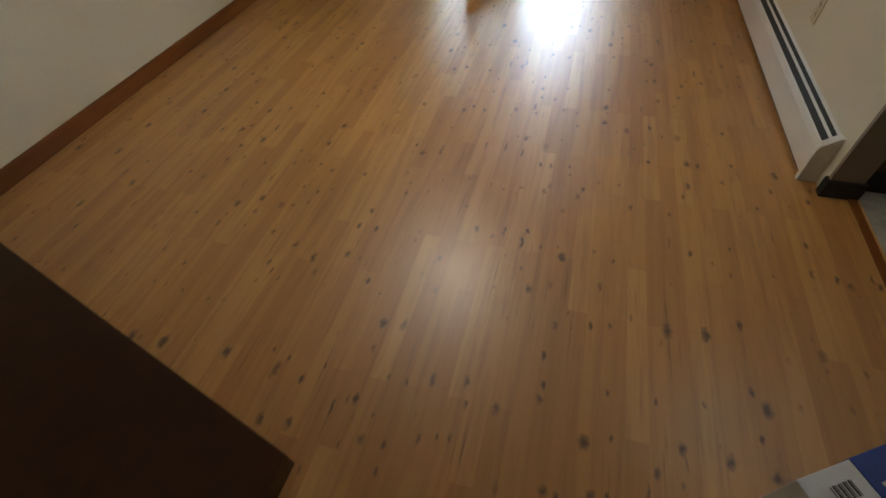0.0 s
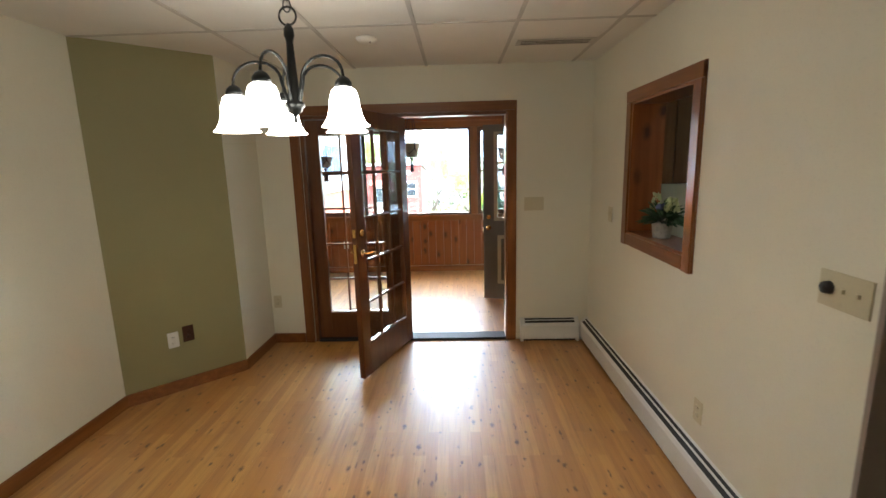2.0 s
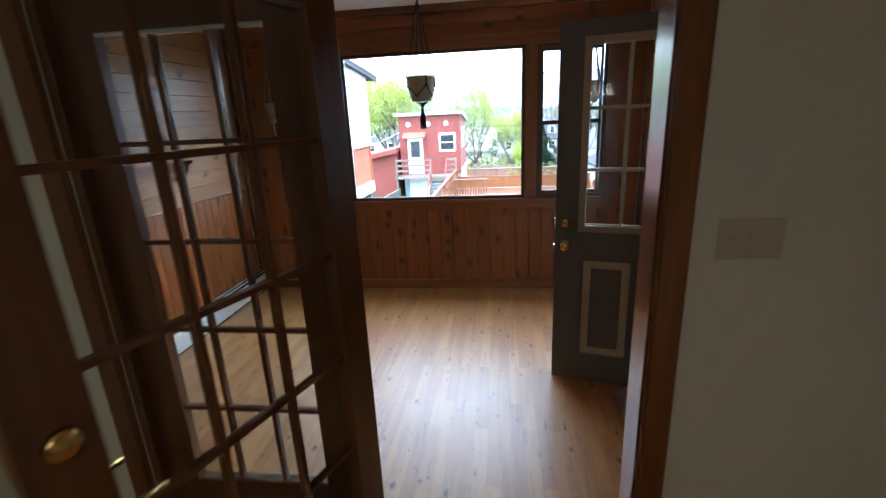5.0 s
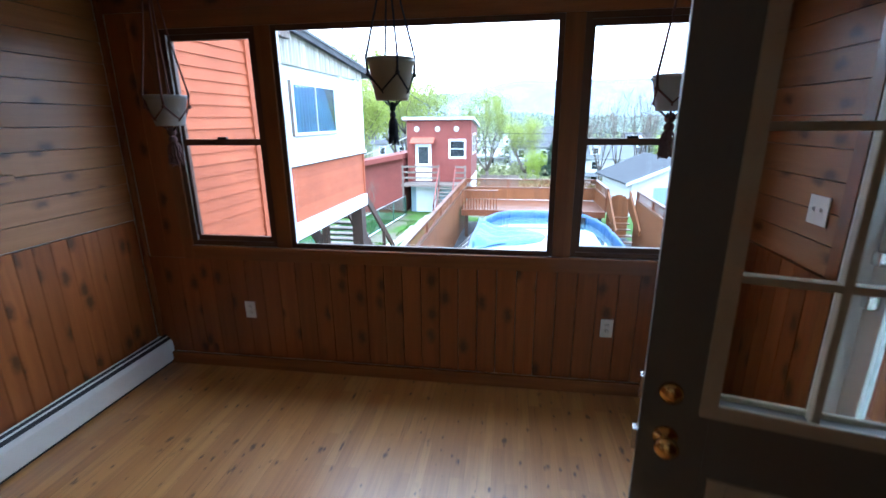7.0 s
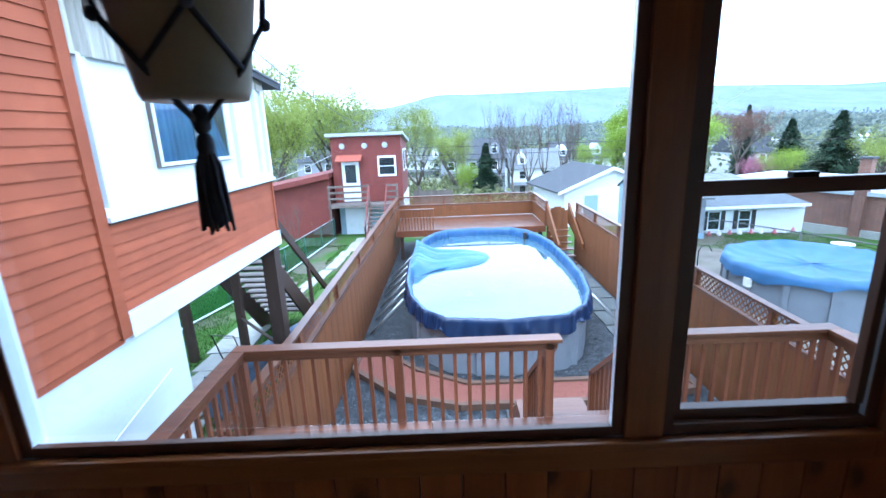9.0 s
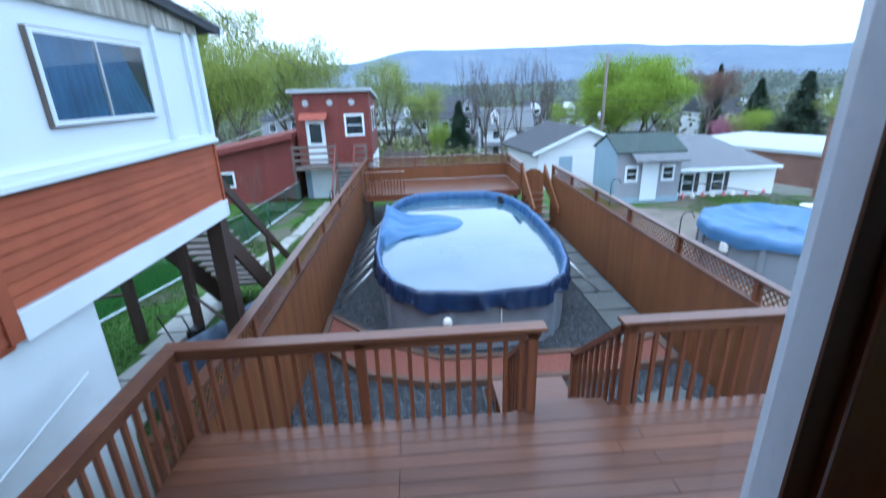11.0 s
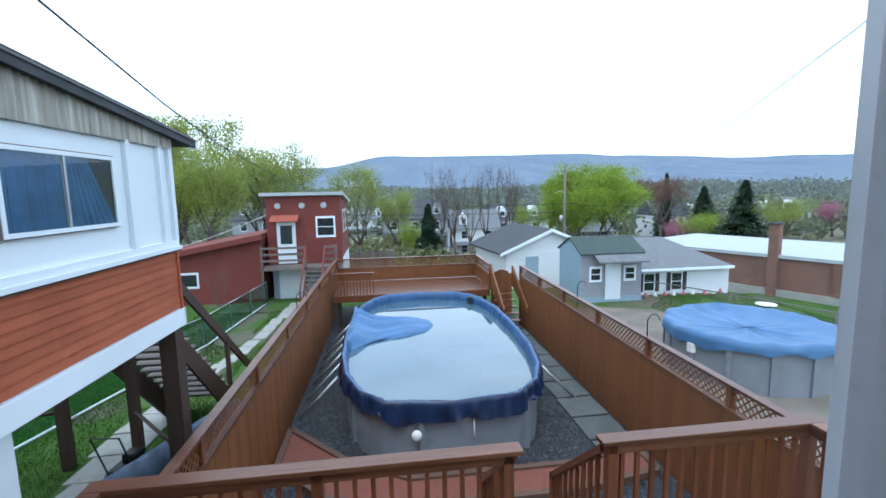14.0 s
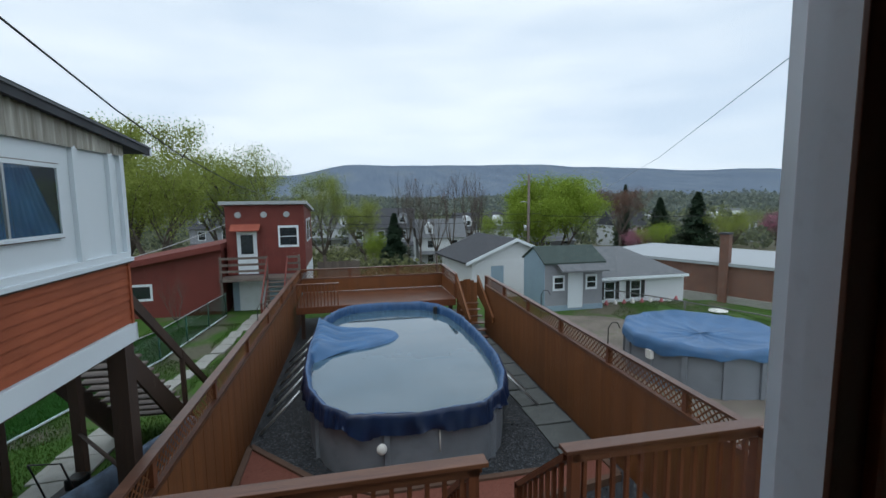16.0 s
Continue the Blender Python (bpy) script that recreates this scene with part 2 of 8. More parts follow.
M_EXTWHITE = plain("white_outdoor_paint", (0.72, 0.76, 0.79), 0.6, 0.08, 0.8, 40, 0.2, dirt=(0.55, 0.58, 0.58))
M_REVEAL = plain("white_vinyl_reveal", (0.72, 0.84, 0.93), 0.32, 0.04, 1.0, 40, 0.05, spec=0.6)
M_HEATER = plain("white_enamel_heater", (0.74, 0.73, 0.68), 0.35, 0.04)
M_BLACK = plain("black_gap", (0.012, 0.012, 0.012), 0.6, 0.1)
M_IVORY = plain("ivory_plastic", (0.60, 0.54, 0.37), 0.4, 0.03)
M_WPLASTIC = plain("white_plastic", (0.8, 0.79, 0.75), 0.35, 0.03)
M_BRONZE = plain("black_bronze", (0.016, 0.017, 0.016), 0.35, 0.2, metal=0.7)
M_BRASS = plain("polished_brass", (0.72, 0.47, 0.16), 0.2, 0.05, metal=1.0)
M_CHROME = plain("brushed_nickel", (0.6, 0.6, 0.6), 0.25, 0.05, metal=1.0)
M_SHADE = glow("lit_frosted_glass", (1.0, 0.92, 0.76), 1.3)
M_GLASS = glass_mat("clear_glass")
M_SCREEN = glass_mat("dusty_screened_glass", (0.80, 0.83, 0.84))
M_STORM = glass_mat("screened_storm_glass", (0.68, 0.71, 0.73))
M_GREYDOOR = plain("taupe_door_paint", (0.14, 0.13, 0.112), 0.45, 0.04)
M_GREYTRIM = plain("cream_door_moulding", (0.46, 0.40, 0.28), 0.45, 0.04)
# the cream wall's return, its shade painted in as taupe
M_ENDCAP = plain("shaded_wall_end", (0.28, 0.22, 0.18), 0.6, 0.05)
M_DARKWOOD = wood("dark_cabinet_wood", (0.045, 0.014, 0.006), (0.085, 0.028, 0.011), 'z', 0.35, vary=0.1)


# ---- building helpers ----
def bx(bm, x0, y0, z0, x1, y1, z1):
    vs = [bm.verts.new(p) for p in ((x0, y0, z0), (x1, y0, z0), (x1, y1, z0), (x0, y1, z0), (x0, y0, z1), (x1, y0, z1), (x1, y1, z1), (x0, y1, z1))]
    for f in ((3, 2, 1, 0), (4, 5, 6, 7), (0, 1, 5, 4), (1, 2, 6, 5), (2, 3, 7, 6), (3, 0, 4, 7)):
        bm.faces.new([vs[i] for i in f])
    return bm


def box(x0, y0, z0, x1, y1, z1, bevel=0.0):
    bm = bmesh.new()
    bx(bm, x0, y0, z0, x1, y1, z1)
    if bevel:
        bmesh.ops.bevel(bm, geom=bm.edges[:], offset=bevel, segments=2, affect='EDGES', profile=0.6)
    return bm


def prism(outline, a0, a1, axis='z'):
    """An outline of pairs, pushed from a0 to a1 along an axis."""
    bm = bmesh.new()

    def p(u, v, a):
        return {'z': (u, v, a), 'y': (u, a, v), 'x': (a, u, v)}[axis]
    lo = [bm.verts.new(p(u, v, a0)) for u, v in outline]
    hi = [bm.verts.new(p(u, v, a1)) for u, v in outline]
    k = len(outline)
    bm.faces.new(lo[::-1])
    bm.faces.new(hi)
    for i in range(k):
        bm.faces.new((lo[i], lo[(i + 1) % k], hi[(i + 1) % k], hi[i]))
    bmesh.ops.recalc_face_normals(bm, faces=bm.faces[:])
    return bm


def lathe(profile, seg=20, cx=0, cy=0, wave=0.0, waves=8):
    """A turned shape from (radius, z) pairs round the z axis."""
    bm = bmesh.new()
    rings = []
    for i, (r, z) in enumerate(profile):
        ring = []
        for s in range(seg):
            a = 2 * math.pi * s / seg
            k = r * (1 + wave * math.cos(waves * a) * (i == len(profile) - 1))
            ring.append(bm.verts.new((cx + k * math.cos(a), cy + k * math.sin(a), z)))
        rings.append(ring)
    for a, b in zip(rings, rings[1:]):
        for s in range(seg):
            bm.faces.new((a[s], a[(s + 1) % seg], b[(s + 1) % seg], b[s]))
    bmesh.ops.recalc_face_normals(bm, faces=bm.faces[:])
    for f in bm.faces:
        f.smooth = True
    return bm


def tube(points, r0, r1=None, seg=8, bm=None):
    """A tapered round bar through the points."""
    bm = bm or bmesh.new()
    r1 = r0 if r1 is None else r1
    pts = [Vector(p) for p in points]
    rings = []
    for i, p in enumerate(pts):
        d = (pts[min(i + 1, len(pts) - 1)] - pts[max(i - 1, 0)]).normalized()
        u = d.cross(Vector((0.31, 0.2, 0.93))).normalized()
        if u.length < 0.1:
            u = Vector((1, 0, 0))
        w = d.cross(u)
        r = r0 + (r1 - r0) * i / max(1, len(pts) - 1)
        rings.append([bm.verts.new(p + r * (math.cos(2 * math.pi * s / seg) * u + math.sin(2 * math.pi * s / seg) * w)) for s in range(seg)])
    for a, b in zip(rings, rings[1:]):
        for s in range(seg):
            f = bm.faces.new((a[s], a[(s + 1) % seg], b[(s + 1) % seg], b[s]))
            f.smooth = True
    bm.faces.new(rings[0][::-1])
    bm.faces.new(rings[-1])
    return bm


def ball(x, y, z, r, sx=1, sy=1, sz=1, seg=10):
    bm = bmesh.new()
    bmesh.ops.create_uvsphere(bm, u_segments=seg, v_segments=max(6, seg * 2 // 3), radius=r, matrix=Matrix.Translation((x, y, z)) @ Matrix.Diagonal((sx, sy, sz, 1)))
    for f in bm.faces:
        f.smooth = True
    return bm


def mesh_of(bm, name, material):
    me = bpy.data.meshes.new(name)
    bm.to_mesh(me)
    bm.free()
    me.materials.append(material)
    return me


def part(name, bm, material, parent, label=""):
    ob = new(name, mesh_of(bm, name, material))
    ob.parent = parent
    if label:
        ob["label"] = label
    return ob


def thing(name, label, category, group="", kind="", at=None):
    """An Empty at the base of a thing made of parts."""
    ob = new(name)
    ob.empty_display_size = 0.1
    if at is not None:
        ob.matrix_world = at
    return tagged(ob, label, category, group, kind)


def solid(name, bm, material, label="", category="", group="", kind=""):
    return tagged(new(name, mesh_of(bm, name, material)), label, category, group, kind)


def setting(name, bm, material, label, category):
    return solid(name, bm, material, label, category, kind="structure")


def wall_with_holes(name, x0, x1, z0, z1, a0, a1, holes, axis, material, label):
    """A thick wall with real openings. axis 'y': it runs along x at depth a0..a1; 'x': it runs along y."""
    us = sorted({x0, x1, *[h[0] for h in holes], *[h[1] for h in holes]})
    bm = bmesh.new()

    def put(u0, u1, w0, w1):
        if u1 - u0 > 1e-4 and w1 - w0 > 1e-4:
            if axis == 'y':
                bx(bm, u0, a0, w0, u1, a1, w1)
            else:
                bx(bm, a0, u0, w0, a1, u1, w1)
    for u0, u1 in zip(us, us[1:]):
        mid = (u0 + u1) / 2
        cuts = sorted((h[2], h[3]) for h in holes if h[0] < mid < h[1])
        low = z0
        for c0, c1 in cuts:
            put(u0, u1, low, c0)
            low = c1
        put(u0, u1, low, z1)
    bmesh.ops.remove_doubles(bm, verts=bm.verts[:], dist=1e-5)
    return setting(name, bm, material, label, "wall")


def place(name, me, parent, m):
    """One more piece on shared mesh data."""
    ob = new(name, me)
    ob.parent = parent
    ob.matrix_basis = m
    return ob


# ---- plan of the house ----
FW = 4.20        # french-door wall, dining side
FS = 4.34        # the same, sunroom side
RW = 2.405       # dining room's heater wall
LW = -1.112      # dining room's plain wall
WW = 7.015       # window wall, inner face
WO = 7.09        # window wall, outer face
SL = -1.20       # sunroom walls
SR = 2.42
DC = 2.44        # ceilings
SC = 2.50
BK = -2.2        # wall behind the start
KX = 5.2         # far wall of the kitchen
DECK = -1.32
YARD = -3.5

# floors
dining_floor = setting("floor_dining", box(LW - 0.1, BK, -0.12, 2.515, FS - 0.02, -0.012), M_BLACK, "underlay below the pine laminate", "floor")
sun_floor = setting("floor_sunroom", box(SL - 0.1, FS - 0.02, -0.12, SR + 0.1, WW + 0.02, -0.012), M_BLACK, "underlay below the pine laminate", "floor")


def lino():
    m, n, l, b = base_mat("marbled_linoleum", 0.25)
    v = coords(n, l)
    c = ramp(n, l, noise_tex(n, l, v, 9, 7, 0.7), [(0.35, (0.34, 0.33, 0.28)), (0.65, (0.52, 0.50, 0.44))])
    l.new(c, b.inputs["Base Color"])
    return m


M_LINO = lino()
setting("floor_kitchen", box(2.515, BK, -0.12, KX, FW, -0.004), M_LINO, "pale marbled kitchen linoleum", "floor")
for i in range(4):
    inlay = thing("floor_inlay", "dark square frame inlaid in the linoleum", "floor inlay", "floor inlays", "structure")
    cy = 1.15 - 0.8 * i
    for nm, q in (("strip", (2.72, cy - 0.3, 2.77, cy + 0.3)), ("strip", (3.27, cy - 0.3, 3.32, cy + 0.3)), ("strip", (2.77, cy - 0.3, 3.27, cy - 0.25)), ("strip", (2.77, cy + 0.25, 3.27, cy + 0.3))):
        part(nm, box(q[0], q[1], -0.004, q[2], q[3], -0.001), M_BLACK, inlay)
setting("threshold_strip", box(2.50, BK, -0.002, 2.53, 1.43, 0.006), M_TRIMY, "oak strip between laminate and linoleum", "threshold")

# dining walls
wall_with_holes("wall_french", LW - 0.12, KX, -0.1, 2.62, FW, FS, [(-0.13, 1.69, -0.1, 2.065), (3.40, 4.15, 1.22, 2.10)], 'y', M_WALL, "cream painted wall round the patio doors")
wall_with_holes("wall_heater", 1.43, FW, -0.02, DC, RW, RW + 0.11, [(2.515, 3.31, 1.12, 1.99)], 'x', M_WALL, "cream painted wall with a wood-lined pass-through")
setting("wall_end", box(RW - 0.002, 1.414, 0.075, RW + 0.116, 1.432, DC), M_ENDCAP, "end of the wall beside the kitchen, shade painted in its colour", "wall")
setting("wall_end_base", box(RW - 0.01, 1.40, 0.0, RW + 0.13, 1.44, 0.075), M_BLACK, "black vinyl base round the wall's end", "baseboard")
setting("wall_left", box(LW - 0.12, BK, -0.02, LW, 3.037, DC), M_WALL, "plain cream painted wall", "wall")
setting("wall_green", prism([(LW, 3.037), (-0.526, 3.626), (-0.62, 3.72), (LW - 0.12, 3.2), (LW - 0.12, 3.037)], -0.02, DC), M_GREEN, "slanted olive green painted wall", "wall")
setting("wall_return", prism([(-0.526, 3.626), (-0.518, FW), (-0.64, FW), (-0.62, 3.72)], -0.02, DC), M_WALL, "short cream painted return wall", "wall")
setting("wall_back", box(LW - 0.12, BK - 0.12, -0.02, KX + 0.12, BK, DC), M_WALL, "plain cream painted wall", "wall")
setting("wall_kitchen", box(KX, BK, -0.02, KX + 0.12, FW, DC), M_WALL, "plain cream painted kitchen wall", "wall")

# suspended ceiling
cb = bmesh.new()
bx(cb, LW - 0.12, BK, DC, KX + 0.1, FS, DC + 0.15)
setting("ceiling", cb, M_CEIL, "white suspended ceiling tiles in a grid", "ceiling")
gb = bmesh.new()
for i in range(-2, 7):
    x = 0.995 + 0.61 * i
    if x < KX:
        bx(gb, x - 0.012, BK, DC - 0.006, x + 0.012, FW, DC + 0.01)
for j in range(-3, 4):
    y = 3.05 + 1.22 * j
    if BK < y < FW:
        bx(gb, LW, y - 0.012, DC - 0.005, KX, y + 0.012, DC + 0.01)
setting("ceiling_grid", gb, M_GRID, "white metal grid of the suspended ceiling", "ceiling")
vent = thing("ceiling_vent", "flat white slotted vent in the ceiling", "vent")
part("frame", box(1.66, 3.46, DC - 0.012, 2.19, 3.60, DC - 0.006, 0.002), M_GRID, vent)
for k in range(3):
    part("slot", box(1.69, 3.485 + 0.035 * k, DC - 0.014, 2.16, 3.495 + 0.035 * k, DC - 0.0125), M_BLACK, vent)
smoke = thing("smoke_alarm", "round white smoke alarm on the ceiling", "smoke alarm")
part("body", lathe([(0.0, DC - 0.035), (0.05, DC - 0.035), (0.065, DC - 0.02), (0.068, DC - 0.006), (0.0, DC - 0.006)], 20, 0.665, 3.29), M_WPLASTIC, smoke)
part("lamp", ball(0.69, 3.27, DC - 0.037, 0.006), M_BLACK, smoke)


# baseboards of stained oak
def baseboard(name, a, b, h=0.09, t=0.014):
    d = Vector((b[0] - a[0], b[1] - a[1]))
    nrm = Vector((d.y, -d.x)).normalized() * t
    bm = prism([(a[0], a[1]), (b[0], b[1]), (b[0] + nrm.x, b[1] + nrm.y), (a[0] + nrm.x, a[1] + nrm.y)], 0.0, h)
    top = [e for e in bm.edges if all(v.co.z > h - 1e-4 for v in e.verts)]
    bmesh.ops.bevel(bm, geom=top, offset=0.005, segments=2, affect='EDGES')
    return setting(name, bm, M_TRIMY, "stained oak baseboard along the wall", "baseboard")


baseboard("baseboard", (LW, BK), (LW, 3.037))
baseboard("baseboard", (LW, 3.037), (-0.526, 3.626))
baseboard("baseboard", (-0.526, 3.626), (-0.518, FW))
baseboard("baseboard", (-0.518, FW), (-0.222, FW))


def casing(name, axis, a, u0, u1, z0, z1, w, t, sign, sill=False, mats=None, label="stained oak casing"):
    """Moulded frame round an opening: outer u0..u1, z0..z1."""
    root = thing(name, label, "casing", kind="structure")

    def bar(nm, ua, ub, za, zb, m):
        bm = bmesh.new()
        for k, (ins, th) in enumerate(((0.0, t * 0.55), (w * 0.16, t), (w * 0.55, t * 0.75))):
            lo, hi = sorted((a, a + sign * th))
            upright = zb - za > ub - ua
            i0 = ins * 0.5
            q = (ua + i0, ub - i0, za, zb) if upright else (ua, ub, za + i0, zb - i0)
            if axis == 'y':
                bx(bm, q[0], lo, q[2], q[1], hi + sign * 0.0, q[3])
            else:
                bx(bm, lo, q[0], q[2], hi, q[1], q[3])
        return part(nm, bm, m, root)
    mv, mh = mats or (M_TRIM, M_TRIMX)
    bar("jamb_casing", u0, u0 + w, z0, z1 - w, mv)
    bar("jamb_casing", u1 - w, u1, z0, z1 - w, mv)
    bar("head_casing", u0, u1, z1 - w, z1, mh)
    if sill:
        bar("bottom_casing", u0 + w, u1 - w, z0, z0 + w, mh)
    return root


casing("door_casing", 'y', FW, -0.217, 1.752, 0.0, 2.14, 0.085, 0.022, -1)
casing("door_casing", 'y', FS, -0.217, 1.752, 0.0, 2.14, 0.085, 0.018, 1)
casing("pass_through_casing", 'x', RW, 2.435, 3.39, 1.042, 2.068, 0.085, 0.022, -1, True, (M_TRIM, M_TRIMY), "stained oak casing round the pass-through")
lining = thing("pass_through_lining", "pine boards lining the pass-through", "lining", kind="structure")
for q in ((2.515, 1.12, 2.535, 1.99), (3.29, 1.12, 3.31, 1.99), (2.535, 1.12, 3.29, 1.137), (2.535, 1.973, 3.29, 1.99)):
    part("board", box(RW - 0.012, q[0], q[1], RW + 0.20, q[2], q[3], 0.002), M_PINE_V if q[3] - q[1] > 0.5 else M_TRIMY, lining)

# door frame and fixed leaf, glazed five high and three wide
frame_root = thing("door_frame", "stained oak frame of the patio doors", "door frame", kind="structure")
for nm, q in (("jamb", (-0.13, 0, -0.095, 2.065)), ("jamb", (1.66, 0, 1.69, 2.065)), ("mullion", (0.675, 0, 0.73, 2.03)), ("head", (-0.095, 2.03, 1.66, 2.065))):
    part(nm, box(q[0], FW + 0.002, q[1], q[2], FS - 0.002, q[3], 0.003), M_DOORWOOD, frame_root)
part("sill", box(-0.095, FW - 0.01, 0.0, 1.66, FS + 0.01, 0.022, 0.005), M_BLACK, frame_root)


def glazed_leaf(name, w, h, m, label, handles):
    """A wooden door leaf, hinge edge at the origin, running along +x; panes behind crossed muntins."""
    root = thing(name, label, "door", kind="structure", at=m)
    s, top, bot, th = 0.115, 0.125, 0.245, 0.044
    part("stile", box(0, -th / 2, 0, s, th / 2, h, 0.003), M_DOORWOOD, root)
    part("stile", box(w - s, -th / 2, 0, w, th / 2, h, 0.003), M_DOORWOOD, root)
    part("top_rail", box(s, -th / 2, h - top, w - s, th / 2, h, 0.003), M_DOORWOOD, root)
    part("bottom_rail", box(s, -th / 2, 0, w - s, th / 2, bot, 0.003), M_DOORWOOD, root)
    gx0, gx1, gz0, gz1 = s, w - s, bot, h - top
    for i in (1, 2):
        x = gx0 + (gx1 - gx0) * i / 3
        part("muntin", box(x - 0.008, -0.013, gz0, x + 0.008, 0.013, gz1, 0.003), M_DOORWOOD, root)
    for j in range(1, 5):
        z = gz0 + (gz1 - gz0) * j / 5
        part("muntin", box(gx0, -0.012, z - 0.008, gx1, 0.012, z + 0.008, 0.003), M_DOORWOOD, root)
    for nm, q in (("glazing_bead", (gx0, gz0, gx1, gz0 + 0.012)), ("glazing_bead", (gx0, gz1 - 0.012, gx1, gz1))):
        part(nm, box(q[0], -0.016, q[1], q[2], 0.016, q[3]), M_CHROME, root)
    for i in range(3):
        for j in range(5):
            xa, xb = gx0 + (gx1 - gx0) * i / 3, gx0 + (gx1 - gx0) * (i + 1) / 3
            za, zb = gz0 + (gz1 - gz0) * j / 5, gz0 + (gz1 - gz0) * (j + 1) / 5
            p = part("pane", box(xa + 0.008, -0.003, za + 0.008, xb - 0.008, 0.003, zb - 0.008), M_GLASS, root)
            p.visible_shadow = False
    if handles:
        for side in (-1, 1):
            y = side * th / 2
            bolt = part("deadbolt", lathe([(0.0, 0), (0.028, 0), (0.026, 0.012), (0.018, 0.016), (0.0, 0.016)], 16), M_BRASS, root, "round brass deadbolt")
            bolt.matrix_basis = pose(w - 0.06, y, 1.12, -90 * side, 0, 0)
            rose = part("handle_plate", lathe([(0.0, 0), (0.030, 0), (0.028, 0.010), (0.0, 0.012)], 16), M_BRASS, root)
            rose.matrix_basis = pose(w - 0.06, y, 0.97, -90 * side, 0, 0)
            part("lever", tube([(w - 0.06, y, 0.97), (w - 0.06, y + side * 0.045, 0.97), (w - 0.10, y + side * 0.055, 0.972), (w - 0.17, y + side * 0.05, 0.966)], 0.010, 0.007), M_BRASS, root, "brass lever handle")
        part("latch_plate", box(w - 0.001, -0.012, 0.90, w + 0.002, 0.012, 1.04), M_BRASS, root)
        part("latch_plate", box(w - 0.001, -0.012, 1.09, w + 0.002, 0.012, 1.15), M_BRASS, root)
        for z in (0.2, 1.0, 1.8):
            part("hinge", tube([(0.0, -0.03, z - 0.05), (0.0, -0.03, z + 0.05)], 0.008), M_BRASS, root)
    return root


leaf_angle = math.degrees(math.atan2(3.318 - (FW + 0.01), 0.452 - 0.765))
glazed_leaf("door_1", 0.875, 2.0, pose(0.772, FW + 0.012, 0.022, 0, 0, leaf_angle), "open dark oak patio door with fifteen panes", True)
glazed_leaf("door_2", 0.77, 2.005, pose(-0.095, FW + 0.07, 0.022), "fixed dark oak patio door with fifteen panes", False)


# baseboard heaters: folded enamel cover with dark louvre slots
def heater(name, length, m, label):
    root = thing(name, label, "heater", at=m)
    prof = [(0, 0.02), (0.062, 0.02), (0.066, 0.026), (0.066, 0.145), (0.058, 0.165), (0.012, 0.205), (0, 0.205)]
    part("cover", prism(prof, 0.025, length - 0.025, 'y'), M_HEATER, root)
    part("slot", prism([(0.036, 0.1865), (0.054, 0.1725), (0.056, 0.1745), (0.038, 0.1885)], 0.04, length - 0.04, 'y'), M_BLACK, root)
    part("slot", prism([(0.016, 0.2035), (0.028, 0.194), (0.030, 0.196), (0.018, 0.2055)], 0.04, length - 0.04, 'y'), M_BLACK, root)
    part("foot_gap", box(0.004, 0.03, 0.0, 0.050, length - 0.03, 0.02), M_BLACK, root)
    cap = [(0, 0.0), (0.070, 0.0), (0.071, 0.148), (0.062, 0.170), (0.014, 0.211), (0, 0.211)]
    for y in (0.0, length - 0.025):
        part("end_cap", prism(cap, y, y + 0.025, 'y'), M_HEATER, root)
    return root


heater("baseboard_heater", 2.70, pose(RW, FW - 0.01, 0, 0, 0, 180), "long white enamel baseboard heater along the wall")
heater("baseboard_heater", 0.53, pose(1.79, FW, 0, 0, 0, -90), "short white enamel baseboard heater beside the doors")
heater("baseboard_heater", 2.45, pose(SL + 0.012, FS + 0.28, 0), "white enamel baseboard heater along the pine wall")


# plates on the walls
def wall_plate(name, m, w, h, material, label, category, kind_of):
    """A plate facing -y at the origin."""
    root = thing(name, label, category, at=m)
    bm = box(-w / 2, -0.006, -h / 2, w / 2, 0, h / 2, 0.002)
    part("plate", bm, material, root)
    if kind_of == "outlet":
        for z in (-0.02, 0.02):
            o = part("socket", lathe([(0.0, 0), (0.015, 0), (0.0145, 0.002), (0.0, 0.002)], 14), material, root)
            o.matrix_basis = pose(0, -0.006, z, 90, 0, 0)
            for x in (-0.005, 0.005):
                part("slot", box(x - 0.001, -0.0088, z - 0.004, x + 0.001, -0.0082, z + 0.005), M_BLACK, root)
    elif kind_of == "switch":
        k = max(1, round(w / 0.058) - 0)
        for i in range(k):
            x = (i - (k - 1) / 2) * 0.046
            part("toggle", box(x - 0.005, -0.016, -0.003, x + 0.005, -0.006, 0.011, 0.001), material, root)
            part("surround", box(x - 0.008, -0.0075, -0.014, x + 0.008, -0.0062, 0.014), material, root)
    return root


wall_plate("light_switch", pose(1.908, FW, 1.258), 0.17, 0.118, M_IVORY, "ivory triple switch plate beside the doors", "switch", "switch")
wall_plate("wall_outlet", pose(-0.46, FW, 0.40), 0.072, 0.116, M_IVORY, "ivory wall outlet beside the doors", "outlet", "outlet")
wall_plate("wall_outlet", pose(RW, 2.28, 0.38, 0, 0, -90), 0.072, 0.116, M_IVORY, "ivory wall outlet above the heater", "outlet", "outlet")
wall_plate("light_switch", pose(RW, 3.68, 1.21, 0, 0, -90), 0.072, 0.116, M_IVORY, "single ivory switch plate", "switch", "switch")
gang = wall_plate("light_switch", pose(RW, 1.55, 1.20, 0, 0, -90), 0.19, 0.116, M_IVORY, "ivory triple plate with a black dimmer knob", "switch", "")
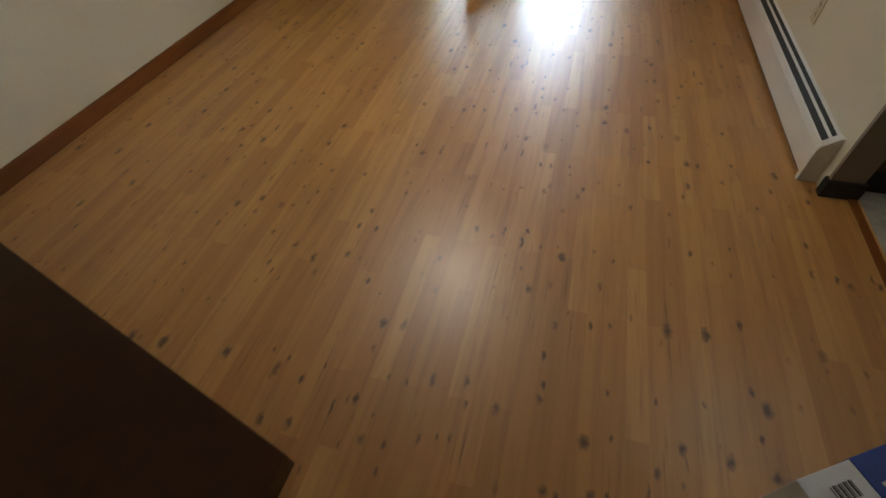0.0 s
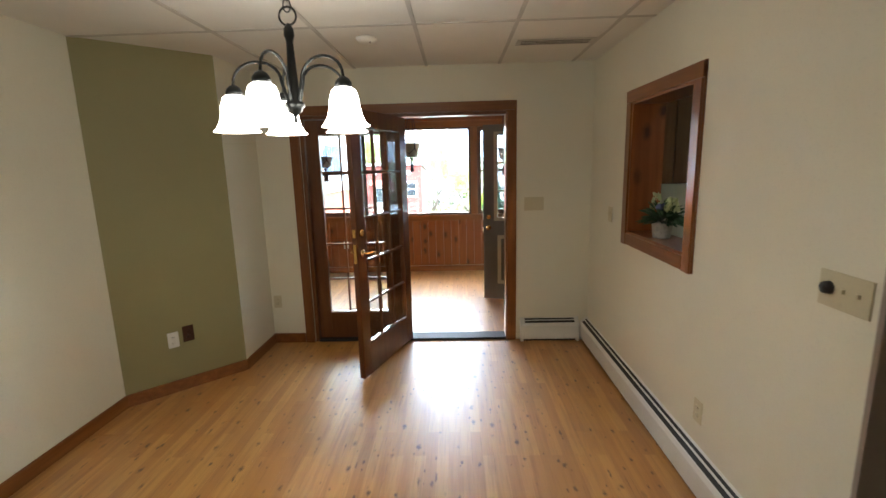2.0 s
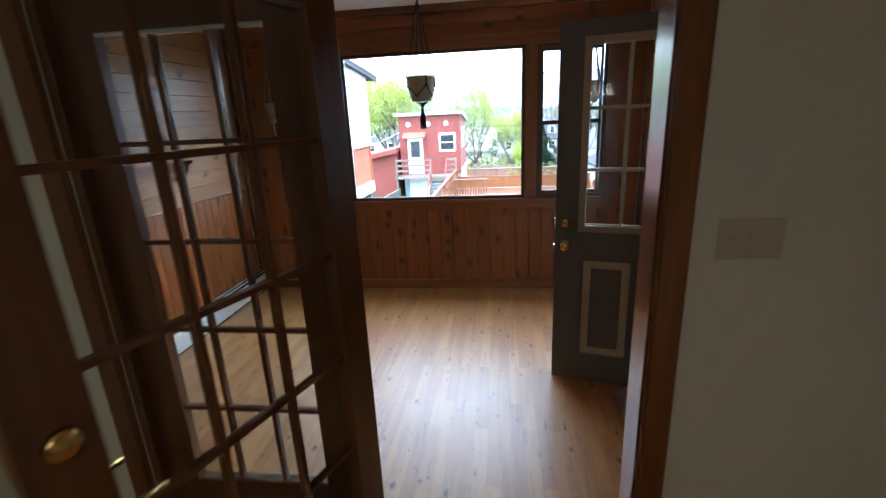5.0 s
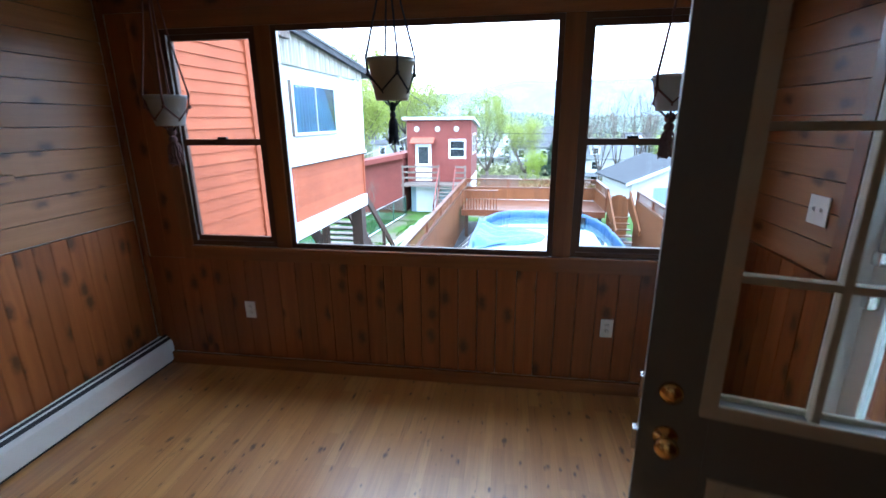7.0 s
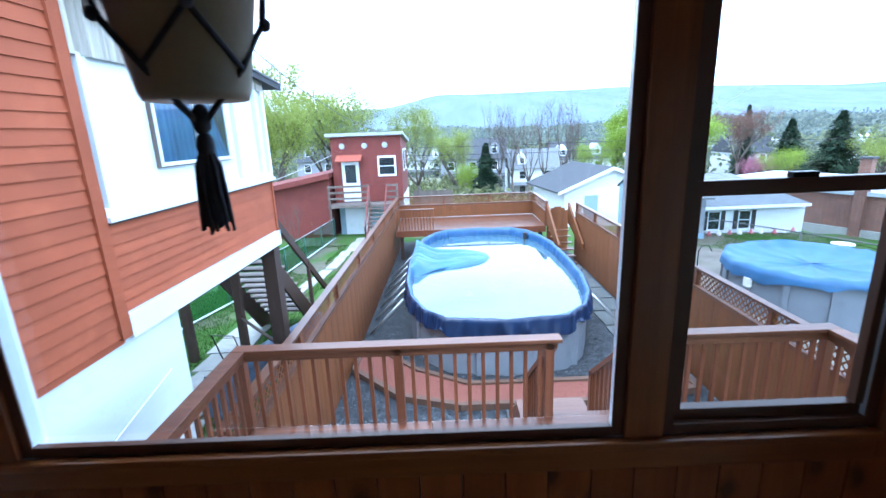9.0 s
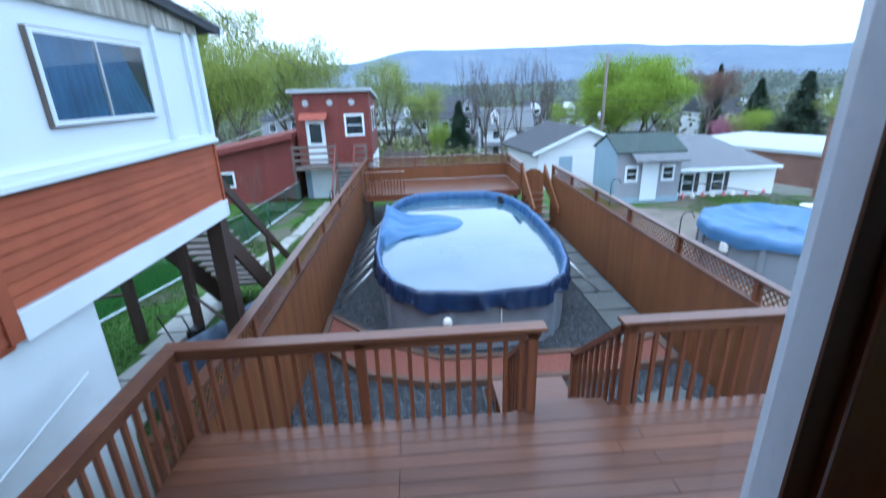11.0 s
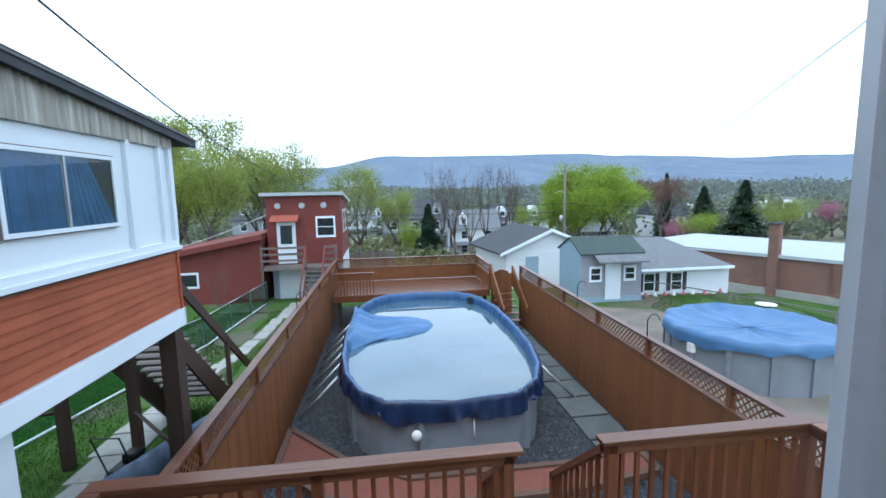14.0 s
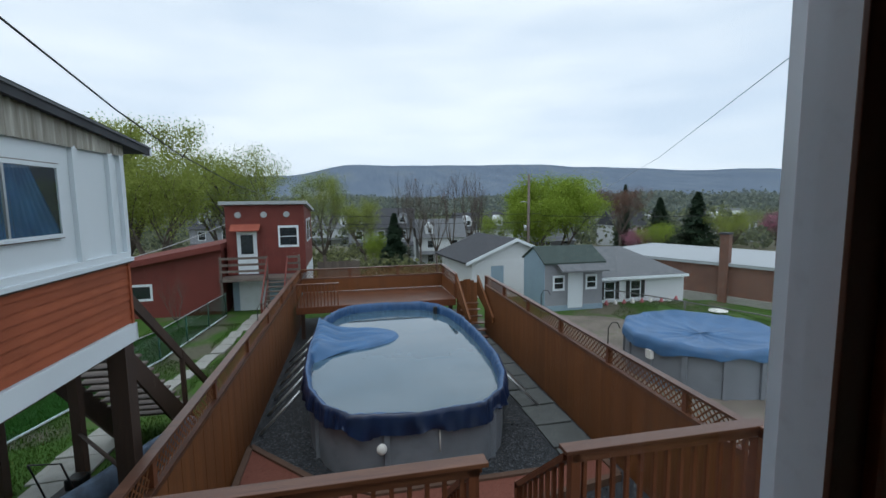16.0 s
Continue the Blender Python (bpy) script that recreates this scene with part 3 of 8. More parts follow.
o = part("dimmer_knob", lathe([(0.0, 0), (0.021, 0), (0.019, 0.018), (0.0, 0.02)], 18), M_BLACK, gang, "black dimmer knob")
o.matrix_basis = pose(-0.055, -0.006, 0.004, 90, 0, 0)
for x in (0.0, 0.055):
    part("toggle", box(x - 0.005, -0.016, -0.003, x + 0.005, -0.006, 0.011, 0.001), M_IVORY, gang)
g45 = math.degrees(math.atan2(0.596, 0.585))
wall_plate("wall_outlet", pose(-0.878, 3.274, 0.40, 0, 0, g45), 0.072, 0.116, M_WPLASTIC, "white wall outlet on the green wall", "outlet", "outlet")
wall_plate("jack_plate", pose(-0.806, 3.346, 0.425, 0, 0, g45), 0.075, 0.12, M_DARKWOOD, "dark brown wall jack plate", "outlet", "outlet")
wall_plate("wall_outlet", pose(-0.49, WW + 0.001, 0.434), 0.072, 0.116, M_WPLASTIC, "white wall outlet on pine boards", "outlet", "outlet")
wall_plate("wall_outlet", pose(1.79, WW + 0.001, 0.44), 0.072, 0.116, M_WPLASTIC, "white wall outlet on pine boards", "outlet", "outlet")
for y in (5.20, 5.32):
    wall_plate("wall_outlet", pose(SL + 0.001, y, 0.43, 0, 0, 90), 0.072, 0.116, M_WPLASTIC, "white wall plate above the heater", "outlet", "outlet")
wall_plate("light_switch", pose(SR - 0.001, 6.42, 1.28, 0, 0, -90), 0.118, 0.116, M_WPLASTIC, "white double switch plate beside the outer door", "switch", "switch")


# chandelier
def chandelier(x, y, k_):
    """Built about the origin, drawn at k_ of its size; the chain reaches the ceiling."""
    low = 0.1835
    root = thing("chandelier", "black five-arm chandelier with lit frosted bell shades", "chandelier", at=pose(x, y, 0))

    def turned(profile, seg, cx=0.0, cy=0.0, wave=0.0, waves=8):
        return lathe([(r * k_, z * k_ + low) for r, z in profile], seg, cx * k_, cy * k_, wave, waves)

    def bar(points, r0, r1, seg=8):
        return tube([(p[0] * k_, p[1] * k_, p[2] * k_ + low) for p in points], r0 * k_, r1 * k_, seg)
    part("canopy", lathe([(0.0, DC - 0.04), (0.03, DC - 0.036), (0.06, DC - 0.012), (0.062, DC), (0.0, DC)], 20), M_BRONZE, root)
    for k in range(6):
        z = 2.55 - 0.045 * k
        ring = [(0.016 * math.cos(a * math.pi / 5) * (k % 2), 0.016 * math.cos(a * math.pi / 5) * (1 - k % 2), z - 0.02 + 0.026 * math.sin(a * math.pi / 5)) for a in range(11)]
        part("chain_link", bar(ring, 0.003, 0.003, 6), M_BRONZE, root)
    loop = [(0.036 * math.cos(a * math.pi / 10), 0, 2.265 + 0.036 * math.sin(a * math.pi / 10)) for a in range(21)]
    part("ring", bar(loop, 0.0045, 0.0045, 6), M_BRONZE, root)
    part("stem", turned([(0.008, 2.235), (0.02, 2.215), (0.022, 2.19), (0.014, 2.165), (0.017, 2.10), (0.022, 2.0), (0.026, 1.93), (0.042, 1.915), (0.044, 1.902), (0.034, 1.892), (0.030, 1.878), (0.012, 1.868), (0.006, 1.855), (0.010, 1.845), (0.004, 1.832), (0.0, 1.828)], 20), M_BRONZE, root)
    for turn in (-24, 49, 119, 178, 264):
        c, s = math.cos(math.radians(turn)), math.sin(math.radians(turn))
        arm = [(0.026, 1.905), (0.032, 1.94)]
        for q in range(15):
            a = math.pi * (1 - q / 14)
            arm.append((0.157 + 0.108 * math.cos(a), 2.005 + 0.085 * math.sin(a)))
        arm.append((0.265, 1.985))
        part("arm", bar([(r * c, r * s, z) for r, z in arm], 0.007, 0.006, 8), M_BRONZE, root)
        part("shade_holder", turned([(0.008, 2.0), (0.022, 1.992), (0.034, 1.975), (0.035, 1.955), (0.0, 1.955)], 16, 0.265 * c, 0.265 * s), M_BRONZE, root)
        part("shade", turned([(0.030, 1.958), (0.048, 1.945), (0.058, 1.915), (0.062, 1.880), (0.070, 1.845), (0.086, 1.815), (0.098, 1.803)], 28, 0.265 * c, 0.265 * s, 0.035, 8), M_SHADE, root, "lit frosted white glass bell shade")
    return root


chandelier(0.62, 1.95, 0.875)
dome = thing("ceiling_light", "lit round flush ceiling light", "ceiling light")
part("base", lathe([(0.0, DC), (0.15, DC), (0.155, DC - 0.02), (0.14, DC - 0.025), (0.0, DC - 0.025)], 24, 2.9, 1.35), M_WPLASTIC, dome)
part("diffuser", lathe([(0.0, DC - 0.085), (0.06, DC - 0.08), (0.11, DC - 0.06), (0.135, DC - 0.026)], 24, 2.9, 1.35), M_SHADE, dome)

# plant in a whitewashed pot, on the pass-through sill
M_LEAFD = plain("dark_green_leaf", (0.05, 0.10, 0.045), 0.5, 0.3, 20)
M_PETAL = plain("cream_green_petal", (0.55, 0.60, 0.33), 0.6, 0.15, 20)
M_BLUEF = plain("slate_blue_blossom", (0.12, 0.14, 0.24), 0.7, 0.2, 20)
M_POT = plain("whitewashed_pot", (0.45, 0.44, 0.41), 0.8, 0.25, 25, 90, 0.4, dirt=(0.2, 0.19, 0.18))
plant = thing("potted_flowers", "artificial cream and blue flowers in a whitewashed pot", "plant", at=pose(RW + 0.085, 2.99, 1.137))
part("pot", lathe([(0.0, 0.0), (0.048, 0.0), (0.052, 0.012), (0.060, 0.085), (0.066, 0.09), (0.066, 0.10), (0.058, 0.10), (0.052, 0.03), (0.0, 0.03)], 20), M_POT, plant)
rng = random.Random(4)


def leaf_fan(count, spread, rise, size, wide, z0):
    bm = bmesh.new()
    for _ in range(count):
        a, tilt = rng.uniform(0, 6.283), rng.uniform(0.2, spread)
        d = Vector((math.cos(a) * math.sin(tilt), math.sin(a) * math.sin(tilt), math.cos(tilt)))
        o = Vector((0, 0, z0)) + d * rng.uniform(0.02, rise)
        sd = d.cross(Vector((0, 0, 1))).normalized() * wide * size
        tip = o + d * size + Vector((0, 0, -size * 0.3))
        mid = o + d * size * 0.5
        v = [bm.verts.new(p) for p in (o, mid + sd, tip, mid - sd)]
        bm.faces.new(v)
    return bm


part("leaves", leaf_fan(140, 1.45, 0.09, 0.10, 0.16, 0.09), M_LEAFD, plant, "dark green leaves")
for dx, dy, s in ((-0.02, 0.05, 1.0), (0.02, -0.08, 0.8), (0.03, -0.03, 0.7)):
    bm = bmesh.new()
    for k in range(60):
        a, h = rng.uniform(0, 6.283), rng.uniform(0, 0.10 * s)
        r = 0.026 * (1 - h / (0.13 * s))
        p = Vector((dx + r * math.cos(a), dy + r * math.sin(a), 0.16 + h))
        q = 0.016
        v = [bm.verts.new(p + Vector(w)) for w in ((0, 0, 0), (q * math.cos(a), q * math.sin(a), 0.006), (q * 1.2 * math.cos(a + 0.4), q * 1.2 * math.sin(a + 0.4), 0.02), (0, 0, 0.016))]
        bm.faces.new(v)
    part("blossom", bm, M_PETAL, plant, "cream-green blossom spike")
for dx, dy in ((0.0, 0.0), (0.03, 0.03), (-0.03, -0.02)):
    bm = ball(dx, dy, 0.19, 0.022, seg=8)
    for v in bm.verts:
        v.co += Vector((rng.uniform(-1, 1), rng.uniform(-1, 1), rng.uniform(-1, 1))) * 0.006
    part("blossom", bm, M_BLUEF, plant, "slate blue blossom")

# things at the start of the walk
cabinet = thing("low_cabinet", "dark-stained wooden cabinet with an overhanging top", "cabinet")
part("top", prism([(1.18, -0.225), (0.2, 0.06), (0.2, -0.75), (1.16, -0.75)], 0.925, 0.95), M_DARKWOOD, cabinet)
part("body", prism([(1.14, -0.26), (0.24, 0.0), (0.24, -0.73), (1.13, -0.73)], 0.06, 0.925), M_DARKWOOD, cabinet)
part("plinth", prism([(1.10, -0.30), (0.28, -0.04), (0.28, -0.70), (1.10, -0.70)], 0.0, 0.06), M_BLACK, cabinet)
M_CARD = plain("white_carton", (0.68, 0.69, 0.72), 0.5, 0.04)
M_CARDBLUE = plain("blue_carton", (0.03, 0.07, 0.33), 0.45, 0.05)
carton = thing("carton", "white and blue cardboard carton on the floor", "box", at=pose(1.95, 0.06, 0, 0, 0, 32))
part("body", box(0, -0.30, 0, 0.13, 0.06, 0.30, 0.002), M_CARD, carton)
part("printed_panel", box(0.13, -0.302, -0.0, 0.32, 0.062, 0.302, 0.002), M_CARDBLUE, carton, "blue printed panel")
for k in range(9):
    part("barcode_bar", box(0.05 + 0.006 * k, 0.0, 0.3005, 0.052 + 0.006 * k + 0.002 * (k % 2), 0.03, 0.301), M_BLACK, carton)
for k in range(4):
    part("text_bar", box(0.15, 0.0 - 0.02 * k, 0.3025, 0.26 - 0.02 * (k % 3), 0.007 - 0.02 * k, 0.3032), M_CARD, carton)

# kitchen seen past the wall's end and through the pass-through
M_COUNTER = plain("speckled_grey_worktop", (0.40, 0.38, 0.34), 0.35, 0.2, 40, 200, 0.05)
M_CAB = wood("mid_brown_cabinet", (0.17, 0.075, 0.026), (0.26, 0.125, 0.045), 'z', 0.35, vary=0.05)
for k in range(3):
    cab = thing("base_cabinet", "dark wooden base cabinet below the worktop", "cabinet", "kitchen base cabinets", at=pose(RW + 0.13 + 0.0, 1.47 + 0.62 * k, 0))
    part("body", box(0.0, 0.0, 0.1, 0.58, 0.615, 0.88, 0.003), M_DARKWOOD, cab)
    part("plinth", box(0.0, 0.0, 0.0, 0.52, 0.615, 0.1), M_BLACK, cab)
    d = part("door", box(0.58, 0.02, 0.12, 0.60, 0.595, 0.86, 0.004), M_DARKWOOD, cab)
    part("handle", tube([(0.60, 0.05, 0.6), (0.625, 0.05, 0.61), (0.625, 0.05, 0.7), (0.60, 0.05, 0.71)], 0.005), M_BRASS, d)
solid("worktop", box(RW + 0.112, 1.44, 0.88, RW + 0.76, 3.36, 0.92, 0.006), M_COUNTER, "speckled grey kitchen worktop", "worktop")
bagbm = ball(0, 0, 0, 0.075, 1.3, 1.0, 0.55, 16)
for v in bagbm.verts:
    v.co += Vector((noise.noise(v.co * 18), noise.noise(v.co * 18 + Vector((5, 0, 0))), noise.noise(v.co * 18 + Vector((0, 9, 0))))) * 0.025
    v.co += Vector((RW + 0.34, 1.56, 0.955))
solid("plastic_bag", bagbm, M_WPLASTIC, "crumpled white plastic bag on the worktop", "bag")
kett = thing("kettle", "black kettle on the worktop", "kettle", at=pose(RW + 0.42, 2.62, 0.92))
part("body", lathe([(0.0, 0), (0.085, 0), (0.09, 0.02), (0.075, 0.12), (0.05, 0.15), (0.0, 0.155)], 20), M_BRONZE, kett)
part("handle", tube([(0, -0.06, 0.14), (0, -0.05, 0.21), (0, 0.05, 0.21), (0, 0.06, 0.14)], 0.009), M_BRONZE, kett)
part("spout", tube([(0, 0.07, 0.07), (0, 0.12, 0.11), (0, 0.14, 0.14)], 0.016, 0.01), M_BRONZE, kett)
wcab = thing("wall_cabinet", "brown wooden wall cabinet in the kitchen", "cabinet", at=pose(2.62, FW - 0.33, 1.42))
part("body", box(0, 0.02, 0, 0.66, 0.328, 0.98, 0.003), M_CAB, wcab)
part("door", box(0.005, 0.0, 0.01, 0.325, 0.02, 0.97, 0.004), M_CAB, wcab)
part("door", box(0.335, 0.0, 0.01, 0.655, 0.02, 0.97, 0.004), M_CAB, wcab)
casing("window_casing", 'y', FW, 3.32, 4.23, 1.14, 2.18, 0.08, 0.02, -1, True, None, "dark oak casing of the kitchen window")
kw = thing("window_4", "kitchen window behind blinds and a lace valance", "window", kind="structure")
p = part("pane", box(3.40, FW + 0.06, 1.22, 4.15, FW + 0.066, 2.10), M_GLASS, kw)
p.visible_shadow = False
blind = thing("window_blind", "white slatted blind in the kitchen window", "blind")
for k in range(26):
    sl = part("slat", box(3.41, -0.012, -0.0006, 4.14, 0.012, 0.0006), M_WPLASTIC, blind)
    sl.matrix_basis = pose(0, FW + 0.03, 1.235 + 0.033 * k, 28, 0, 0)
M_LACE = plain("grey_lace", (0.33, 0.32, 0.31), 0.9, 0.3, 30)
lace = bmesh.new()
for k in range(60):
    x = 3.36 + 0.0138 * k
    y = FW - 0.03 + 0.012 * math.sin(k * 0.9)
    for j in range(9):
        z = 2.12 - 0.045 * j
        if (k + j) % 2 == 0 or j in (0, 8):
            bx(lace, x, y, z - 0.04, x + 0.011, y + 0.002, z)
solid("lace_valance", lace, M_LACE, "sheer lace valance across the kitchen window", "curtain")

# ---- sunroom ----
WIN = [(-0.80, -0.27), (-0.117, 1.416), (1.578, 2.085)]
WZ0, WZ1 = 0.903, 2.122
wall_with_holes("wall_window", SL - 0.12, SR + 0.12, -0.1, 2.75, WW + 0.02, WO, [(a - 0.034, b + 0.034, WZ0 - 0.06, WZ1 + 0.05) for a, b in WIN], 'y', M_EXTWHITE, "outer wall with three windows")
wall_with_holes("wall_sun_left", FS, WW + 0.02, -0.1, 2.75, SL - 0.12, SL - 0.02, [], 'x', M_EXTWHITE, "outer wall behind pine boards")
DOY0, DOY1 = 5.33, 6.21
wall_with_holes("wall_sun_right", FS, WW + 0.02, -0.1, 2.75, SR + 0.02, SR + 0.12, [(DOY0, DOY1, -0.1, 2.07)], 'x', M_EXTWHITE, "outer wall with the porch door")
setting("ceiling_sunroom", box(SL - 0.02, FS, SC, SR + 0.02, WW + 0.02, SC + 0.1), M_CEIL, "flat white sunroom ceiling", "ceiling")
setting("roof_sunroom", box(SL - 0.4, FS - 0.1, SC + 0.11, SR + 0.4, WO + 0.35, SC + 0.22), M_BRONZE, "flat dark sunroom roof", "roof")

# brown frames, white outside reveals and glass
for i, (a, b) in enumerate(WIN):
    win = thing("window_%d" % (i + 1), "fixed picture window in a dark brown frame" if i == 1 else "double-hung window in a dark brown frame", "window", kind="structure")
    fy0, fy1 = WW + 0.0, WW + 0.005
    for nm, q in (("frame", (a - 0.03, WZ0 - 0.03, a, WZ1 + 0.03)), ("frame", (b, WZ0 - 0.03, b + 0.03, WZ1 + 0.03)), ("frame", (a, WZ0 - 0.03, b, WZ0)), ("frame", (a, WZ1, b, WZ1 + 0.03))):
        level = q[2] - q[0] > 0.1
        part(nm, box(q[0], fy0, q[1], q[2], WW + 0.019 if level else fy1, q[3], 0.001), M_BROWNFRAME, win)
    oy0, oy1 = WW + 0.0205, WO + 0.002
    steps = ((0.003, WW + 0.006), (0.005, WW + 0.030), (0.010, WW + 0.032), (0.012, WW + 0.052), (0.019, WW + 0.054), (0.026, oy1), (0.0335, oy1), (0.0335, oy0), (0.029, oy0), (0.029, WW + 0.006))
    for edge, sg in ((a, -1), (b, 1)):
        part("reveal", prism([(edge + sg * u, y) for u, y in steps], WZ0 - 0.03, WZ1 + 0.03), M_REVEAL, win, "stepped white vinyl jamb")
    part("reveal", box(a - 0.029, oy0, WZ1 + 0.03, b + 0.029, oy1, WZ1 + 0.045), M_REVEAL, win, "white outside reveal")
    part("outer_sill", prism([(oy0, WZ0 - 0.058), (oy1 + 0.02, WZ0 - 0.085), (oy1 + 0.02, WZ0 - 0.06), (oy0, WZ0 - 0.015)], a - 0.022, b + 0.022, 'x'), M_EXTWHITE, win, "white sloping outer sill")
    if i == 1:
        panes = [(a, WZ0, b, WZ1, WW + 0.05, M_GLASS)]
    else:
        mid = 1.52
        for nm, q, yy in (("sash_rail", (a, mid - 0.018, b, mid + 0.018), WW + 0.012), ("sash_rail", (a, WZ0 - 0.012, b, WZ0 + 0.03), WW + 0.0195), ("sash_rail", (a, WZ1 - 0.03, b, WZ1 + 0.02), WW + 0.021)):
            part(nm, box(q[0], yy, q[1], q[2], yy + 0.03, q[3], 0.002), M_BROWNFRAME, win)
        for q in ((a, WZ0, a + 0.022, WZ1), (b - 0.022, WZ0, b, WZ1)):
            part("sash_stile", box(q[0], WW + 0.014, q[1] + 0.03, q[2], WW + 0.042, q[3] - 0.03, 0.002), M_BROWNFRAME, win)
        part("sash_lock", box((a + b) / 2 - 0.03, WW + 0.006, mid + 0.018, (a + b) / 2 + 0.03, WW + 0.03, mid + 0.032, 0.003), M_BRONZE, win)
        panes = [(a, mid, b, WZ1, WW + 0.045, M_GLASS), (a, WZ0, b, mid, WW + 0.047, M_SCREEN if i == 2 else M_GLASS)]
    for q in panes:
        p = part("pane", box(q[0] - 0.009, q[4], q[1], q[2] + 0.009, q[4] + 0.004, q[3]), q[5], win)
        p.visible_shadow = False

# oak trim round the three windows
trim = thing("window_trim", "stained pine trim round the three windows", "trim", kind="structure")
for q in ((-0.905, 0.78, -0.83, 2.245), (-0.24, WZ0 - 0.03, -0.147, WZ1 + 0.03), (1.446, WZ0 - 0.03, 1.548, WZ1 + 0.03), (2.115, 0.78, 2.225, 2.245)):
    part("upright_trim", box(q[0], WW - 0.012, q[1], q[2], WW + 0.018, q[3], 0.004), M_TRIM, trim)
part("head_trim", box(-0.83, WW - 0.012, WZ1 + 0.03, 2.115, WW + 0.018, 2.245, 0.004), M_TRIMX, trim)
part("stool", box(-0.83, WW - 0.028, WZ0 - 0.055, 2.115, WW + 0.0, WZ0 - 0.03, 0.005), M_TRIMX, trim)
part("apron", box(-0.83, WW - 0.014, 0.78, 2.115, WW + 0.0, WZ0 - 0.055, 0.004), M_TRIMX, trim)
setting("baseboard", box(SL, WW - 0.018, 0.0, SR, WW + 0.002, 0.085, 0.003), M_TRIMX, "pine baseboard below the windows", "baseboard")
setting("baseboard", box(SL - 0.02, FS, 0.0, SL + 0.01, WW - 0.02, 0.085, 0.003), M_TRIMY, "pine baseboard along the wall", "baseboard")
setting("corner_trim", box(SL, WW - 0.03, 0.085, SL + 0.03, WW, SC, 0.004), M_TRIM, "stained corner trim", "trim")
setting("ceiling_trim", box(SL, WW - 0.03, SC - 0.06, SR, WW, SC, 0.006), M_TRIMX, "stained trim below the ceiling", "trim")
setting("ceiling_trim", box(SL, FS, SC - 0.06, SL + 0.025, WW - 0.03, SC, 0.006), M_TRIMY, "stained trim below the ceiling", "trim")


# planks
def boards(owner, name, material, spans, thick, axis, gap=0.0006):
    """Bevelled planks: each span is (u0, u1, z0, z1) on a wall's face."""
    cache = {}
    for k, (u0, u1, z0, z1) in enumerate(spans):
        w, h = round(u1 - u0 - gap, 4), round(z1 - z0 - gap, 4)
        if (w, h) not in cache:
            bm = bmesh.new()
            e = 0.0018
            if axis == 'y':
                vs = [(0, 0, 0), (w, 0, 0), (w, 0, h), (0, 0, h)]
                fr = [(e, -thick, e), (w - e, -thick, e), (w - e, -thick, h - e), (e, -thick, h - e)]
            else:
                vs = [(0, 0, 0), (0, w, 0), (0, w, h), (0, 0, h)]
                fr = [(thick, e, e), (thick, w - e, e), (thick, w - e, h - e), (thick, e, h - e)]
            A = [bm.verts.new(v) for v in vs]
            B = [bm.verts.new(v) for v in fr]
            bm.faces.new(B)
            for i in range(4):
                bm.faces.new((A[i], A[(i + 1) % 4], B[(i + 1) % 4], B[i]))
            bmesh.ops.recalc_face_normals(bm, faces=bm.faces[:])
            cache[(w, h)] = mesh_of(bm, name, material)
        place(name, cache[(w, h)], owner, pose(u0, 0, z0) if axis == 'y' else pose(0, u0, z0))


def strips(a, b, w):
    k = max(1, round((b - a) / w))
    return [(a + (b - a) * i / k, a + (b - a) * (i + 1) / k) for i in range(k)]


pw = thing("paneling_window_wall", "knotty pine boards below and above the windows", "paneling", kind="structure", at=pose(0, WW + 0.02, 0))
boards(pw, "plank", M_PINE_V, [(a, b, 0.085, 0.78) for a, b in strips(SL, SR, 0.118)], 0.018, 'y')
boards(pw, "plank", M_PINE_X, [(SL, SR, a, b) for a, b in strips(2.245, SC - 0.06, 0.1)], 0.018, 'y')
boards(pw, "plank", M_PINE_V, [(a, b, 0.78, 2.245) for a, b in strips(SL + 0.03, -0.905, 0.115) + strips(2.225, SR, 0.1)], 0.018, 'y')
pl = thing("paneling_left_wall", "pine boards, upright below and level above", "paneling", kind="structure", at=pose(SL - 0.02, 0, 0))
boards(pl, "plank", M_PINE_V, [(a, b, 0.085, 1.03) for a, b in strips(FS, WW - 0.03, 0.093)], 0.018, 'x')
boards(pl, "plank", M_PINE_H, [(FS, WW - 0.03, a, b) for a, b in strips(1.035, SC - 0.06, 0.122)], 0.020, 'x')
pr = thing("paneling_right_wall", "knotty pine boards beside the porch door", "paneling", kind="structure", at=pose(SR + 0.02, 0, 0, 0, 0, 180))
boards(pr, "plank", M_PINE_V, [(-b, -a, 0.085, 1.03) for a, b in strips(DOY1 + 0.08, WW, 0.11) + strips(FS, DOY0 - 0.08, 0.11)], 0.018, 'x')
boards(pr, "plank", M_PINE_H, [(-WW, -DOY1 - 0.08, a, b) for a, b in strips(1.035, SC, 0.122)], 0.018, 'x')
boards(pr, "plank", M_PINE_H, [(-DOY0 + 0.08, -FS, a, b) for a, b in strips(1.035, SC, 0.122)], 0.018, 'x')
boards(pr, "plank", M_PINE_H, [(-DOY1 - 0.08, -DOY0 + 0.08, a, b) for a, b in strips(2.15, SC, 0.117)], 0.018, 'x')
pf = thing("paneling_door_wall", "pine boards round the patio doors", "paneling", kind="structure", at=pose(0, FS, 0, 0, 0, 180))
boards(pf, "plank", M_PINE_V, [(-b, -a, 0.0, SC) for a, b in strips(SL, -0.22, 0.118) + strips(1.755, SR, 0.118)], 0.012, 'y')
boards(pf, "plank", M_PINE_X, [(-1.75, 0.215, a, b) for a, b in strips(2.145, SC, 0.118)], 0.012, 'y')

